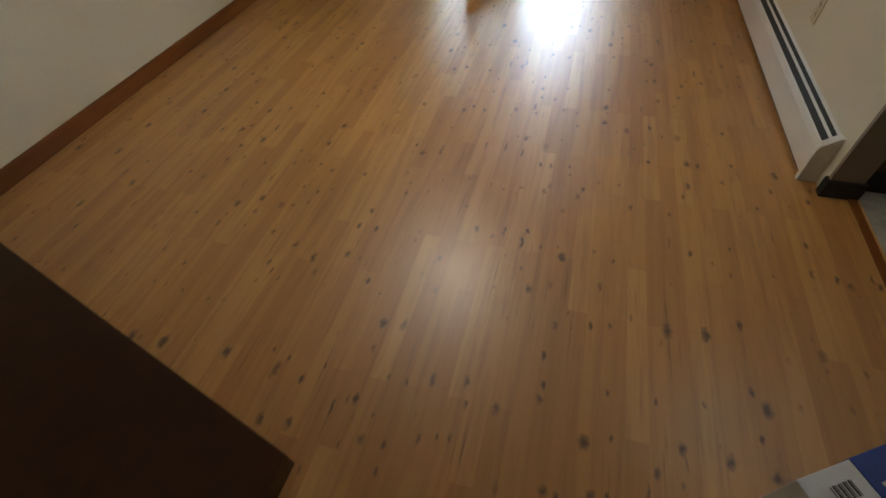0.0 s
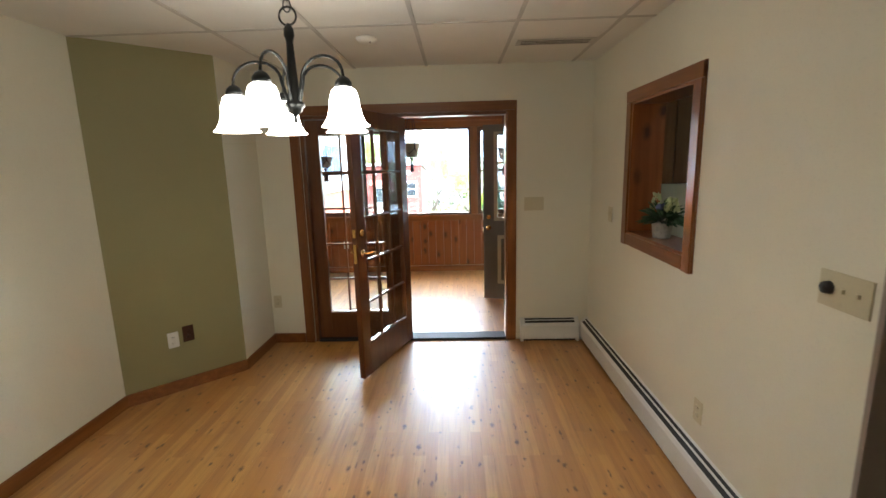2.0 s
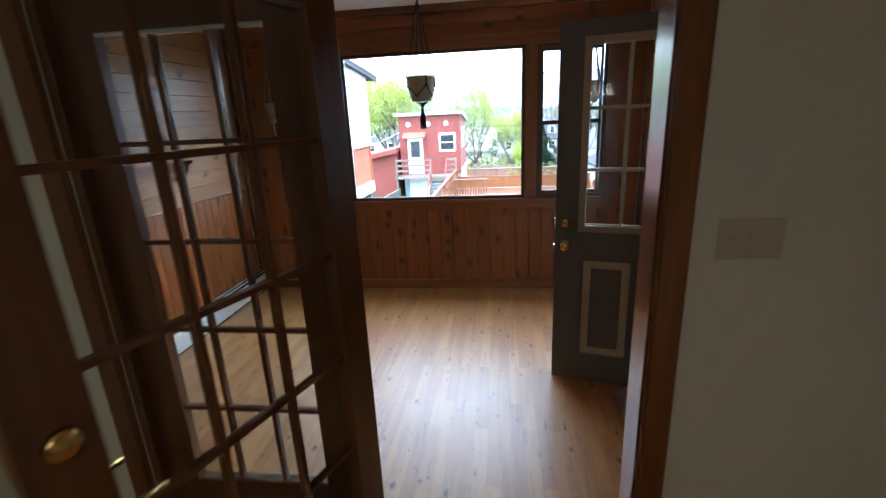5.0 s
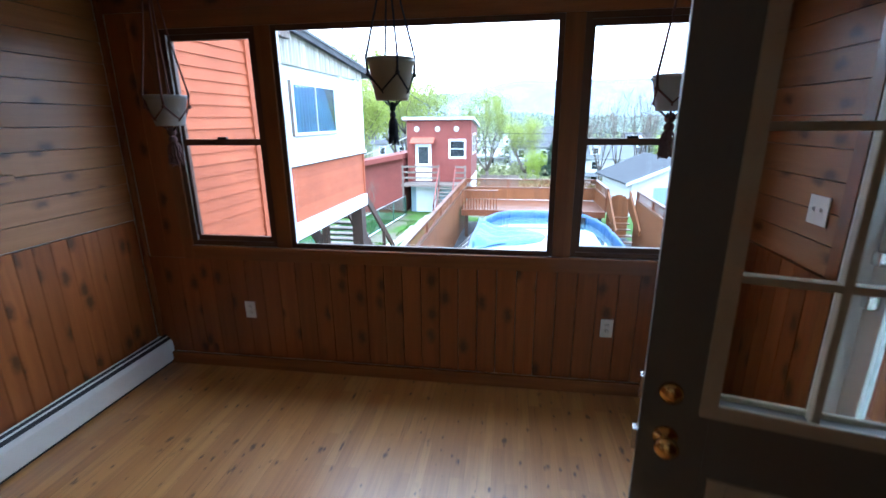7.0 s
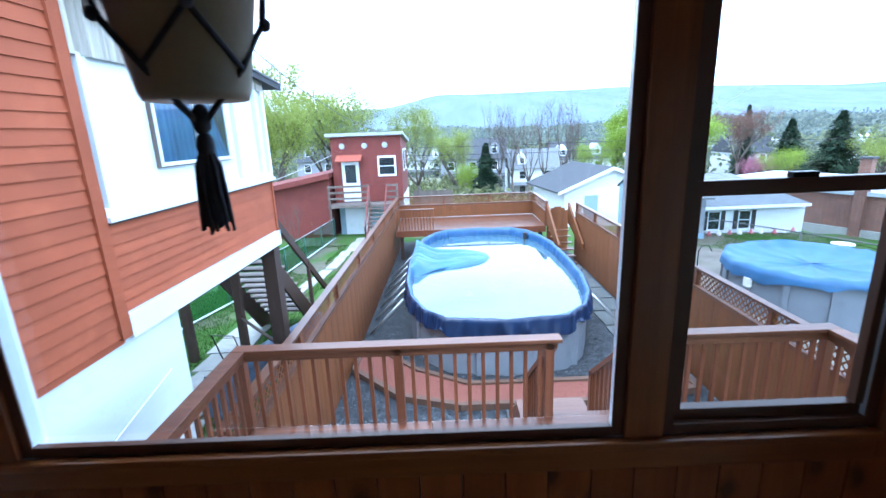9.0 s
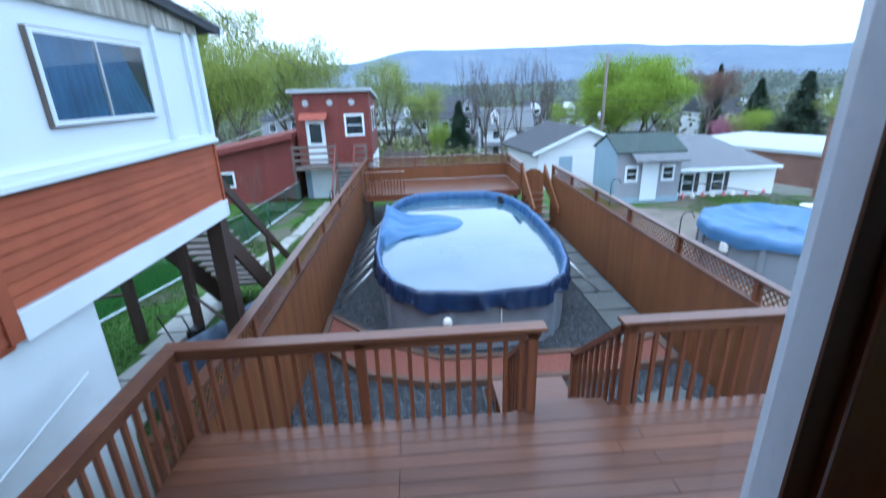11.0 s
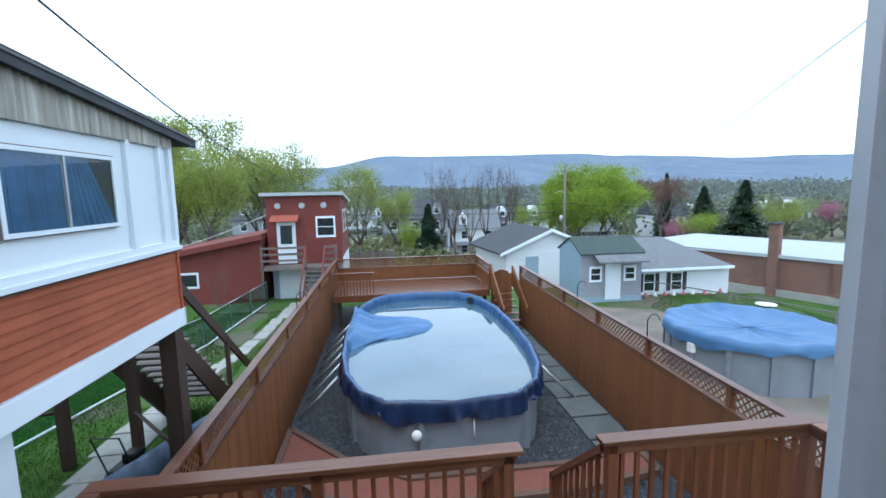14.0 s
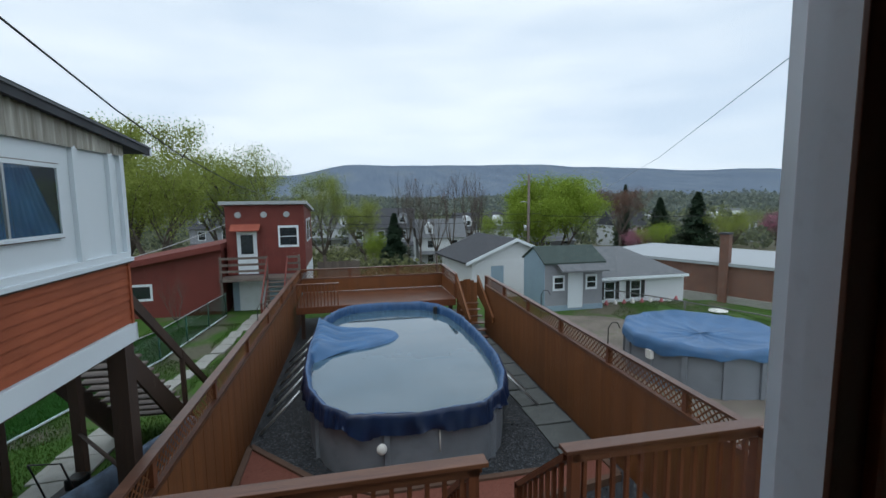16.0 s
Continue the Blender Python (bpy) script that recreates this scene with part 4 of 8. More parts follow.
# shelf with scrolled brackets on the left wall
shelf = thing("wall_shelf", "pine wall shelf on scrolled brackets", "shelf")
part("board", box(SL, 5.18, 1.385, SL + 0.17, 6.20, 1.415, 0.004), M_PINE_H, shelf)
part("peg_rail", box(SL, 5.28, 1.30, SL + 0.016, 6.06, 1.385, 0.003), M_TRIMY, shelf)
for y in (5.26, 6.10):
    curve = [(SL, 1.395), (SL + 0.14, 1.395), (SL + 0.135, 1.365), (SL + 0.10, 1.345), (SL + 0.085, 1.30), (SL + 0.05, 1.265), (SL + 0.045, 1.225), (SL, 1.20)]
    part("bracket", prism(curve, y, y + 0.022, 'y'), M_TRIM, shelf)

# porch door, open into the room
hx, hy, fx, fy = 2.415, 5.295, 1.544, 5.505
DW = math.hypot(hx - fx, hy - fy)
door = thing("door_3", "open taupe steel door with nine panes and brass knobs", "door", kind="structure", at=pose(hx, hy, 0.012, 0, 0, math.degrees(math.atan2(fy - hy, fx - hx))))
dt = 0.022
gx0, gx1, gz0, gz1 = 0.15, DW - 0.15, 0.97, 1.93
part("stile", box(0, -dt, 0, gx0, dt, 2.035, 0.002), M_GREYDOOR, door)
part("stile", box(gx1, -dt, 0, DW, dt, 2.035, 0.002), M_GREYDOOR, door)
part("top_rail", box(gx0, -dt, gz1, gx1, dt, 2.035), M_GREYDOOR, door)
part("lower_panel", box(gx0, -dt, 0, gx1, dt, gz0), M_GREYDOOR, door)
for side in (-1, 1):
    y0, y1 = sorted((side * dt, side * (dt + 0.010)))
    for nm, q in (("glazing_frame", (gx0 - 0.025, gz0 - 0.025, gx0 + 0.012, gz1 + 0.025)), ("glazing_frame", (gx1 - 0.012, gz0 - 0.025, gx1 + 0.025, gz1 + 0.025)), ("glazing_frame", (gx0, gz0 - 0.025, gx1, gz0 + 0.012)), ("glazing_frame", (gx0, gz1 - 0.012, gx1, gz1 + 0.025))):
        part(nm, box(q[0], y0, q[1], q[2], y1, q[3], 0.003), M_GREYTRIM, door)
    for xa, xb in ((0.165, 0.415), (DW - 0.415, DW - 0.165)):
        for nm, q in (("moulding", (xa, 0.19, xa + 0.042, 0.775)), ("moulding", (xb - 0.042, 0.19, xb, 0.775)), ("moulding", (xa + 0.042, 0.19, xb - 0.042, 0.232)), ("moulding", (xa + 0.042, 0.733, xb - 0.042, 0.775))):
            part(nm, box(q[0], y0, q[1], q[2], y1 - side * 0.003, q[3], 0.003), M_GREYTRIM, door)
    for z, r in ((0.99, 0.0), (0.865, 1.0)):
        rose = part("knob" if r else "deadbolt", lathe([(0.0, 0), (0.030, 0), (0.028, 0.008), (0.012, 0.012), (0.012, 0.03), (0.026, 0.038), (0.028, 0.052), (0.018, 0.062), (0.0, 0.064)] if r else [(0.0, 0), (0.028, 0), (0.026, 0.012), (0.012, 0.018), (0.0, 0.018)], 18), M_BRASS, door, "polished brass knob" if r else "round brass deadbolt")
        rose.matrix_basis = pose(DW - 0.062, side * dt, z, -90 * side, 0, 0)
for i in (1, 2):
    x = gx0 + (gx1 - gx0) * i / 3
    part("muntin", box(x - 0.009, -0.016, gz0, x + 0.009, 0.016, gz1, 0.003), M_GREYTRIM, door)
    z = gz0 + (gz1 - gz0) * i / 3
    part("muntin", box(gx0, -0.015, z - 0.009, gx1, 0.015, z + 0.009, 0.003), M_GREYTRIM, door)
for i in range(3):
    for j in range(3):
        xa, za = gx0 + (gx1 - gx0) * i / 3, gz0 + (gz1 - gz0) * j / 3
        p = part("pane", box(xa + 0.009, -0.003, za + 0.009, xa + (gx1 - gx0) / 3 - 0.009, 0.003, za + (gz1 - gz0) / 3 - 0.009), M_GLASS, door)
        p.visible_shadow = False
part("latch", box(DW - 0.001, -0.012, 0.80, DW + 0.012, 0.012, 0.86, 0.002), M_CHROME, door)
part("latch", box(DW - 0.001, -0.012, 0.955, DW + 0.008, 0.012, 1.015, 0.002), M_CHROME, door)

# storm door in the porch doorway
dc = casing("door_casing", 'x', SR + 0.0, DOY0 - 0.075, DOY1 + 0.075, 0.0, 2.145, 0.075, 0.02, -1, False, (M_TRIM, M_TRIMY), "stained pine casing of the porch door")
storm = thing("door_4", "closed white storm door with screened glass", "door", kind="structure")
sx0, sx1 = SR + 0.075, SR + 0.11
for nm, q in (("frame", (DOY0, 0.0, DOY0 + 0.11, 2.07)), ("frame", (DOY1 - 0.11, 0.0, DOY1, 2.07)), ("frame", (DOY0 + 0.11, 1.94, DOY1 - 0.11, 2.07)), ("kick_panel", (DOY0 + 0.11, 0.0, DOY1 - 0.11, 0.32)), ("mid_rail", (DOY0 + 0.11, 1.10, DOY1 - 0.11, 1.14))):
    part(nm, box(sx0, q[0], q[1], sx1, q[2], q[3], 0.003), M_WHITE, storm)
for z0, z1 in ((0.32, 1.10), (1.14, 1.94)):
    p = part("pane", box(sx0 + 0.015, DOY0 + 0.11, z0, sx0 + 0.02, DOY1 - 0.11, z1), M_STORM, storm)
    p.visible_shadow = False
for z in (0.98, 1.14):
    part("latch", box(sx0 - 0.04, DOY1 - 0.09, z, sx0, DOY1 - 0.05, z + 0.05, 0.005), M_CHROME, storm)
for q in ((DOY0 - 0.001, DOY0 + 0.02), (DOY1 - 0.02, DOY1 + 0.001)):
    part("jamb", box(SR - 0.018, q[0], 0.0, sx0, q[1], 2.07), M_WHITE, storm, "white door jamb")

# mat by the door
M_MAT = plain("grey_rag_mat", (0.36, 0.34, 0.31), 0.95, 0.25, 12, 150, 0.8)
matbm = bmesh.new()
bmesh.ops.create_grid(matbm, x_segments=18, y_segments=24, size=0.5)
for v in matbm.verts:
    v.co = Vector((2.13 + v.co.x * 0.50, 4.98 + v.co.y * 0.70, 0.010 + 0.004 * noise.noise(Vector((v.co.x * 9, v.co.y * 9, 0)))))
ex = bmesh.ops.extrude_face_region(matbm, geom=matbm.faces[:])
for v in [g for g in ex["geom"] if isinstance(g, bmesh.types.BMVert)]:
    v.co.z += 0.008
solid("door_mat", matbm, M_MAT, "crumpled pale grey mat by the porch door", "mat")

# hanging pots in knotted cord
M_CERAMIC = plain("tan_plastic_pot", (0.27, 0.245, 0.18), 0.5, 0.08)
M_PALEPOT = plain("pale_grey_pot", (0.29, 0.285, 0.28), 0.5, 0.08)
M_CORD_D = plain("navy_macrame_cord", (0.035, 0.04, 0.055), 0.95, 0.3, 60)
M_CORD_M = plain("maroon_macrame_cord", (0.13, 0.065, 0.06), 0.95, 0.3, 60)


def hanging_pot(x, y, z0, r, h, pot_mat, cord, label, full=1.0):
    root = thing("hanging_planter", label, "planter", "hanging planters", at=pose(x, y, z0))
    part("pot", lathe([(0.0, 0), (r * 0.66, 0), (r * 0.70, 0.01), (r * 0.93, h * 0.86), (r, h * 0.86), (r, h), (r * 0.9, h), (r * 0.62, 0.03), (0.0, 0.03)], 24), pot_mat, root)
    top = 2.48 - z0
    for k in range(4):
        a = math.pi / 2 * k + 0.5
        c, s = math.cos(a), math.sin(a)
        c1, s1 = math.cos(a + 0.785), math.sin(a + 0.785)
        c0, s0 = math.cos(a - 0.785), math.sin(a - 0.785)
        part("cord", tube([(0.004 * c, 0.004 * s, top), (r * 0.5 * c, r * 0.5 * s, h + (top - h) * 0.45), (r * 1.05 * c, r * 1.05 * s, h), (r * 0.97 * c, r * 0.97 * s, h * 0.62)], 0.0045, 0.006, 6), cord, root)
        part("cord", tube([(r * 0.97 * c, r * 0.97 * s, h * 0.62), (r * 0.80 * c1, r * 0.80 * s1, h * 0.22), (0.012 * c1, 0.012 * s1, -0.03)], 0.005, 0.005, 6), cord, root)
        part("cord", tube([(r * 0.97 * c, r * 0.97 * s, h * 0.62), (r * 0.80 * c0, r * 0.80 * s0, h * 0.22), (0.012 * c0, 0.012 * s0, -0.03)], 0.005, 0.005, 6), cord, root)
        part("knot", ball(r * 1.0 * c, r * 1.0 * s, h * 0.62, 0.011, seg=8), cord, root)
    part("knot", ball(0, 0, -0.03, 0.026 * full, 1, 1, 1.0 / full, 10), cord, root)
    part("knot", ball(0, 0, -0.072, 0.024 * full, 1, 1, 1.0 / full, 10), cord, root)
    tas = bmesh.new()
    rt = random.Random(int(x * 100))
    for k in range(46):
        a, f = rt.uniform(0, 6.283), full * rt.uniform(0.3, 1.0) ** 0.5
        tube([(0.012 * f * math.cos(a), 0.012 * f * math.sin(a), -0.08), (0.030 * f * math.cos(a), 0.030 * f * math.sin(a), -0.105), (0.036 * f * math.cos(a), 0.036 * f * math.sin(a), -0.15), (0.040 * f * math.cos(a + 0.2), 0.040 * f * math.sin(a + 0.2), -0.19 - rt.uniform(0, 0.03))], 0.0042, 0.003, 4, tas)
    part("tassel", tas, cord, root, "corded tassel")
    part("hook", tube([(0, 0, 2.51 - z0), (0, 0, 2.47 - z0)], 0.004), M_BRASS, root)
    return root


hanging_pot(0.600, 6.76, 1.735, 0.118, 0.195, M_CERAMIC, M_CORD_D, "tan pot hanging in dark navy knotted cord", 0.62)
hanging_pot(1.93, 6.79, 1.67, 0.10, 0.16, M_PALEPOT, M_CORD_M, "pale pot hanging in maroon knotted cord")
hanging_pot(-0.65, 6.76, 1.62, 0.105, 0.16, M_PALEPOT, M_CORD_M, "pale pot hanging in maroon knotted cord")

# ---- outdoors ----
M_STAIN = wood("red_brown_stained_deck", (0.085, 0.029, 0.013), (0.205, 0.083, 0.038), 'x', 0.38, vary=0.38, coat=0.14)
M_STAINZ = wood("red_brown_stained_post", (0.135, 0.042, 0.016), (0.215, 0.075, 0.030), 'z', 0.45, vary=0.2)
M_STAINY = wood("red_brown_stained_rail", (0.135, 0.042, 0.016), (0.215, 0.075, 0.030), 'y', 0.40, vary=0.2)
M_FENCE = wood("orange_brown_fence_board", (0.140, 0.044, 0.008), (0.225, 0.078, 0.016), 'z', 0.6, vary=0.22)
M_LATTICE = plain("orange_brown_lattice", (0.20, 0.072, 0.022), 0.65, 0.2)
M_GREYWOOD = wood("weathered_grey_wood", (0.12, 0.095, 0.08), (0.21, 0.175, 0.15), 'z', 0.8, vary=0.2)
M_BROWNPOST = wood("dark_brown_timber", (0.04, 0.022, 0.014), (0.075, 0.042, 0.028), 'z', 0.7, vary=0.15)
M_SIDING = plain("orange_red_clapboard", (0.365, 0.098, 0.043), 0.7, 0.14, 1.5, 50, 0.2, spec=0.25, vary=0.20, dirt=(0.43, 0.125, 0.055))
M_NWHITE = plain("white_porch_paint", (0.70, 0.76, 0.80), 0.6, 0.06, 0.9, 40, 0.15)
M_FOUND = plain("whitewashed_foundation", (0.62, 0.68, 0.70), 0.85, 0.10, 1.2, 30, 0.6, dirt=(0.50, 0.55, 0.56))
M_CORR = wood("stained_grey_corrugated_sheet", (0.20, 0.18, 0.14), (0.70, 0.69, 0.63), 'z', 0.65, vary=0.0, grain=0.55)
M_SHINGLE = plain("dark_roof_shingle", (0.055, 0.058, 0.066), 0.9, 0.25, 5, 40, 0.6)
M_TARP = plain("blue_pool_tarp", (0.055, 0.140, 0.285), 0.5, 0.22, 2.0, 40, 0.25)
M_TARPIN = plain("mid_blue_pool_tarp", (0.030, 0.088, 0.205), 0.45, 0.25, 2.5, 40, 0.25)
M_TARPDARK = plain("navy_pool_tarp", (0.009, 0.023, 0.068), 0.38, 0.35, 3.0, 40, 0.3)
M_POOLWALL = plain("grey_pool_panel", (0.21, 0.23, 0.26), 0.5, 0.12, 1.5, 30, 0.1, dirt=(0.14, 0.15, 0.165))
M_LINER = plain("pale_blue_liner", (0.20, 0.33, 0.47), 0.4, 0.15)
M_RED = plain("barn_red_siding", (0.165, 0.033, 0.024), 0.7, 0.15, 2, 40, 0.2, vary=0.12)
M_ROOFWHITE = plain("pale_flat_roof", (0.38, 0.41, 0.43), 0.7, 0.1)
M_BLUEGREY = plain("slate_blue_siding", (0.27, 0.37, 0.45), 0.7, 0.08, vary=0.08)
M_GREYSIDE = plain("grey_clapboard", (0.27, 0.285, 0.31), 0.7, 0.08, vary=0.08)
M_GREENROOF = plain("dark_green_shingle", (0.050, 0.072, 0.066), 0.9, 0.25, 5, 40, 0.6)
M_GREYROOF = plain("grey_shingle", (0.145, 0.155, 0.165), 0.9, 0.2, 4, 40, 0.6)
M_VINYL = plain("white_vinyl_siding", (0.68, 0.71, 0.73), 0.55, 0.05, vary=0.05)
M_DARKGLASS = plain("dark_window_glass", (0.02, 0.025, 0.03), 0.08, 0.2, spec=0.8)
M_CONC = plain("worn_concrete", (0.33, 0.325, 0.30), 0.9, 0.15, 3, 60, 0.5, dirt=(0.20, 0.20, 0.17))
M_SLAB = plain("damp_grey_slab", (0.115, 0.125, 0.122), 0.75, 0.2, 3, 60, 0.4, dirt=(0.09, 0.095, 0.085), vary=0.25)
M_MULCH = plain("red_bark_mulch", (0.20, 0.068, 0.045), 0.95, 0.45, 25, 90, 0.8, dirt=(0.09, 0.035, 0.025))
M_TIMBER = plain("dark_edging_timber", (0.11, 0.062, 0.04), 0.8, 0.2)
M_BARK = plain("grey_brown_bark", (0.10, 0.082, 0.068), 0.9, 0.25, 6, 60, 0.5)
M_GREENMESH = plain("green_windscreen", (0.05, 0.13, 0.10), 0.8, 0.2)
M_GALV = plain("galvanised_steel", (0.45, 0.47, 0.48), 0.4, 0.1, metal=0.6)


def brick_mat():
    m, n, l, b = base_mat("old_red_brick", 0.85)
    v = coords(n, l, (1, 1, 1))
    br = n.new("ShaderNodeTexBrick")
    mp = n.new("ShaderNodeMapping")
    mp.inputs["Rotation"].default_value = (radians(90), 0, 0)
    l.new(v, mp.inputs["Vector"])
    l.new(mp.outputs["Vector"], br.inputs["Vector"])
    br.inputs["Scale"].default_value = 1.0
    br.inputs["Brick Width"].default_value = 0.22
    br.inputs["Row Height"].default_value = 0.075
    br.inputs["Mortar Size"].default_value = 0.008
    br.inputs["Color1"].default_value = (0.15, 0.058, 0.036, 1)
    br.inputs["Color2"].default_value = (0.22, 0.088, 0.054, 1)
    br.inputs["Mortar"].default_value = (0.22, 0.19, 0.16, 1)
    c = mix(n, l, br.outputs["Color"], (0.13, 0.07, 0.055), ramp(n, l, noise_tex(n, l, v, 0.7, 6), [(0.42, (0, 0, 0)), (0.7, (0.8, 0.8, 0.8))]))
    l.new(c, b.inputs["Base Color"])
    return m


M_BRICK = brick_mat()


def ground_mat():
    """Lawn with bare soil; past the yards scrub, dead grass and tracks."""
    m, n, l, b = base_mat("lawn_and_soil", 0.95, spec=0.2)
    v = coords(n, l)
    g = ramp(n, l, noise_tex(n, l, v, 0.6, 8, 0.7), [(0.3, (0.036, 0.085, 0.012)), (0.55, (0.060, 0.125, 0.020)), (0.72, (0.085, 0.10, 0.034))])
    g = mix(n, l, g, (0.022, 0.048, 0.010), ramp(n, l, noise_tex(n, l, v, 35, 3), [(0.5, (0, 0, 0)), (0.7, (0.8, 0.8, 0.8))]))
    soil = ramp(n, l, noise_tex(n, l, v, 6, 6, 0.7), [(0.35, (0.085, 0.070, 0.056)), (0.65, (0.17, 0.145, 0.12))])
    c = mix(n, l, g, soil, ramp(n, l, noise_tex(n, l, v, 0.28, 4), [(0.50, (0, 0, 0)), (0.60, (0.85, 0.85, 0.85))]))
    scrub = ramp(n, l, noise_tex(n, l, v, 0.22, 7, 0.75), [(0.32, (0.075, 0.085, 0.045)), (0.5, (0.16, 0.15, 0.11)), (0.68, (0.13, 0.165, 0.070))])
    sp = n.new("ShaderNodeSeparateXYZ")
    l.new(v, sp.inputs[0])
    yard_end = n.new("ShaderNodeMapRange")
    yard_end.inputs["From Min"].default_value = 31.0
    yard_end.inputs["From Max"].default_value = 37.0
    l.new(sp.outputs["Y"], yard_end.inputs["Value"])
    c = mix(n, l, c, scrub, yard_end.outputs["Result"])
    l.new(c, b.inputs["Base Color"])
    bump(n, l, b, noise_tex(n, l, v, 30, 4), 0.5, 0.03)
    return m


def gravel_mat():
    m, n, l, b = base_mat("dark_gravel", 0.7)
    v = coords(n, l)
    vo = n.new("ShaderNodeTexVoronoi")
    vo.inputs["Scale"].default_value = 34
    l.new(v, vo.inputs["Vector"])
    sep = n.new("ShaderNodeSeparateColor")
    l.new(vo.outputs["Color"], sep.inputs[0])
    c = ramp(n, l, sep.outputs[0], [(0.1, (0.008, 0.010, 0.013)), (0.8, (0.025, 0.030, 0.036)), (0.98, (0.12, 0.13, 0.14))])
    l.new(c, b.inputs["Base Color"])
    bump(n, l, b, vo.outputs["Distance"], 0.8, 0.02)
    return m


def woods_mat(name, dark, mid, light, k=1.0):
    """Woods far off, haze put into the colours: broad stands and fine crowns, drawn out along the slope."""
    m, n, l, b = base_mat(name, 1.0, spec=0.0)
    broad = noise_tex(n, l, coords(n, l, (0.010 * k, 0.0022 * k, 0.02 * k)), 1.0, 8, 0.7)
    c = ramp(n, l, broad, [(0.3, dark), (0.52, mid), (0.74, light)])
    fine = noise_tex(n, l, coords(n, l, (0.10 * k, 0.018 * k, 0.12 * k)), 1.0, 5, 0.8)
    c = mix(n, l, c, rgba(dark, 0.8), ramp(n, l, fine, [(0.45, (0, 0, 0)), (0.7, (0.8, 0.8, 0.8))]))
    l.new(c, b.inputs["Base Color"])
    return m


M_GROUND = ground_mat()
M_GRAVEL = gravel_mat()
# ridge and foothill tones are blue-grey and pale to paint in the haze
M_WOODS = woods_mat("haze_tinted_ridge", (0.125, 0.160, 0.215), (0.165, 0.205, 0.26), (0.21, 0.245, 0.265))
M_FOOTHILL = woods_mat("haze_tinted_foothills", (0.115, 0.138, 0.145), (0.16, 0.185, 0.165), (0.22, 0.245, 0.17), 2.2)


def smooth(a, b, t):
    t = max(0.0, min(1.0, (t - a) / (b - a)))
    return t * t * (3 - 2 * t)


def land(x, y):
    """Height of the ground: level pool yard, neighbour's slope, fall to the valley."""
    z = YARD
    if x < -1.4:
        side = smooth(-1.5, -2.3, x)
        z += side * 0.075 * max(0.0, min(12.0, 23.0 - y))
    z -= 1.45 * smooth(17.5, 23, x) * smooth(15, 26, y)
    z -= 2.6 * smooth(29, 38, y) * smooth(5, 10, x) * (1 - smooth(20, 24, x))
    z -= 3.0 * smooth(33, 60, y) + 9.0 * smooth(60, 220, y)
    return z


xs = [-900, -500, -300, -160, -90, -60, -40, -28, -20, -14, -10, -8, -6.5, -5.5, -4.8, -4.2, -3.6, -3.0, -2.6, -2.3, -2.1, -1.9, -1.7, -1.5, -1.4, -0.5, 1, 3, 5, 7, 9, 11, 13, 16, 19, 22, 26, 30, 36, 44, 60, 90, 160, 300, 500, 900]
ys = [-200, -60, -20, -6, 0, 4, 8, 10, 11, 12, 13, 14, 15, 16, 17, 18, 19, 20, 21, 22, 23, 24, 26, 28, 30, 33, 36, 40, 46, 54, 62, 75, 95, 130, 180, 240, 330, 450, 600, 900]
bm = bmesh.new()
grid = [[bm.verts.new((x, y, land(x, y))) for x in xs] for y in ys]
for r0, r1 in zip(grid, grid[1:]):
    for k in range(len(xs) - 1):
        f = bm.faces.new((r0[k], r0[k + 1], r1[k + 1], r1[k]))
        f.smooth = True
setting("ground", bm, M_GROUND, "lawn, bare soil and falling hillside", "ground")

# far ridge
bm = bmesh.new()
rows = []
for j, t in enumerate((0, 0.15, 0.35, 0.6, 0.8, 0.93, 1.0, 1.15)):
    row = []
    for i in range(97):
        a = radians(-80 + 160 * i / 96)
        dist = 620 + 1500 * t
        top = 150 - 40 * smooth(0.25, 0.9, a) + 8 * math.sin(a * 2.2 + 0.8) + 6 * noise.noise(Vector((a * 5, 0.3, 0))) + 3 * noise.noise(Vector((a * 18, 1.3, 0)))
        top -= 44 * smooth(0.015, -0.12, a)
        z = -22 + (top + 22) * smooth(0, 1, min(t, 1.0)) - (45 if t > 1 else 0) + 9 * noise.noise(Vector((a * 8, t * 4, 2.2))) * min(1, t * 2) * (t < 0.95)
        row.append(bm.verts.new((dist * math.sin(a), dist * math.cos(a) / max(0.35, math.cos(a)) ** 0.5, z)))
    rows.append(row)
for r0, r1 in zip(rows, rows[1:]):
    for i in range(96):
        f = bm.faces.new((r0[i], r0[i + 1], r1[i + 1], r1[i]))
        f.smooth = True
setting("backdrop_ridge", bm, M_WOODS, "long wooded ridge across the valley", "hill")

# lower wooded foothills in front of it
def foothill(a, t):
    """A point of the foothills: bearing a, depth t from foot to crest."""
    dist = 400 + 260 * t
    top = 3 + 9 * noise.noise(Vector((a * 3.1, 0.7, 1.0))) + 4 * noise.noise(Vector((a * 11, 0.2, 3.0)))
    z = -17 + (top + 17) * smooth(0, 1, min(t, 1.0)) ** 0.8 - (20 if t > 1 else 0) + 2.0 * noise.noise(Vector((a * 30, t * 7, 6.0)))
    return Vector((dist * math.sin(a), dist * math.cos(a), z))


bm = bmesh.new()
rows = [[bm.verts.new(foothill(radians(-70 + i), t)) for i in range(141)] for t in (0, 0.2, 0.4, 0.6, 0.8, 0.93, 1.0, 1.1)]
for r0, r1 in zip(rows, rows[1:]):
    for i in range(140):
        f = bm.faces.new((r0[i], r0[i + 1], r1[i + 1], r1[i]))
        f.smooth = True
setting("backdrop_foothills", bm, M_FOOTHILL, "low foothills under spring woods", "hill")

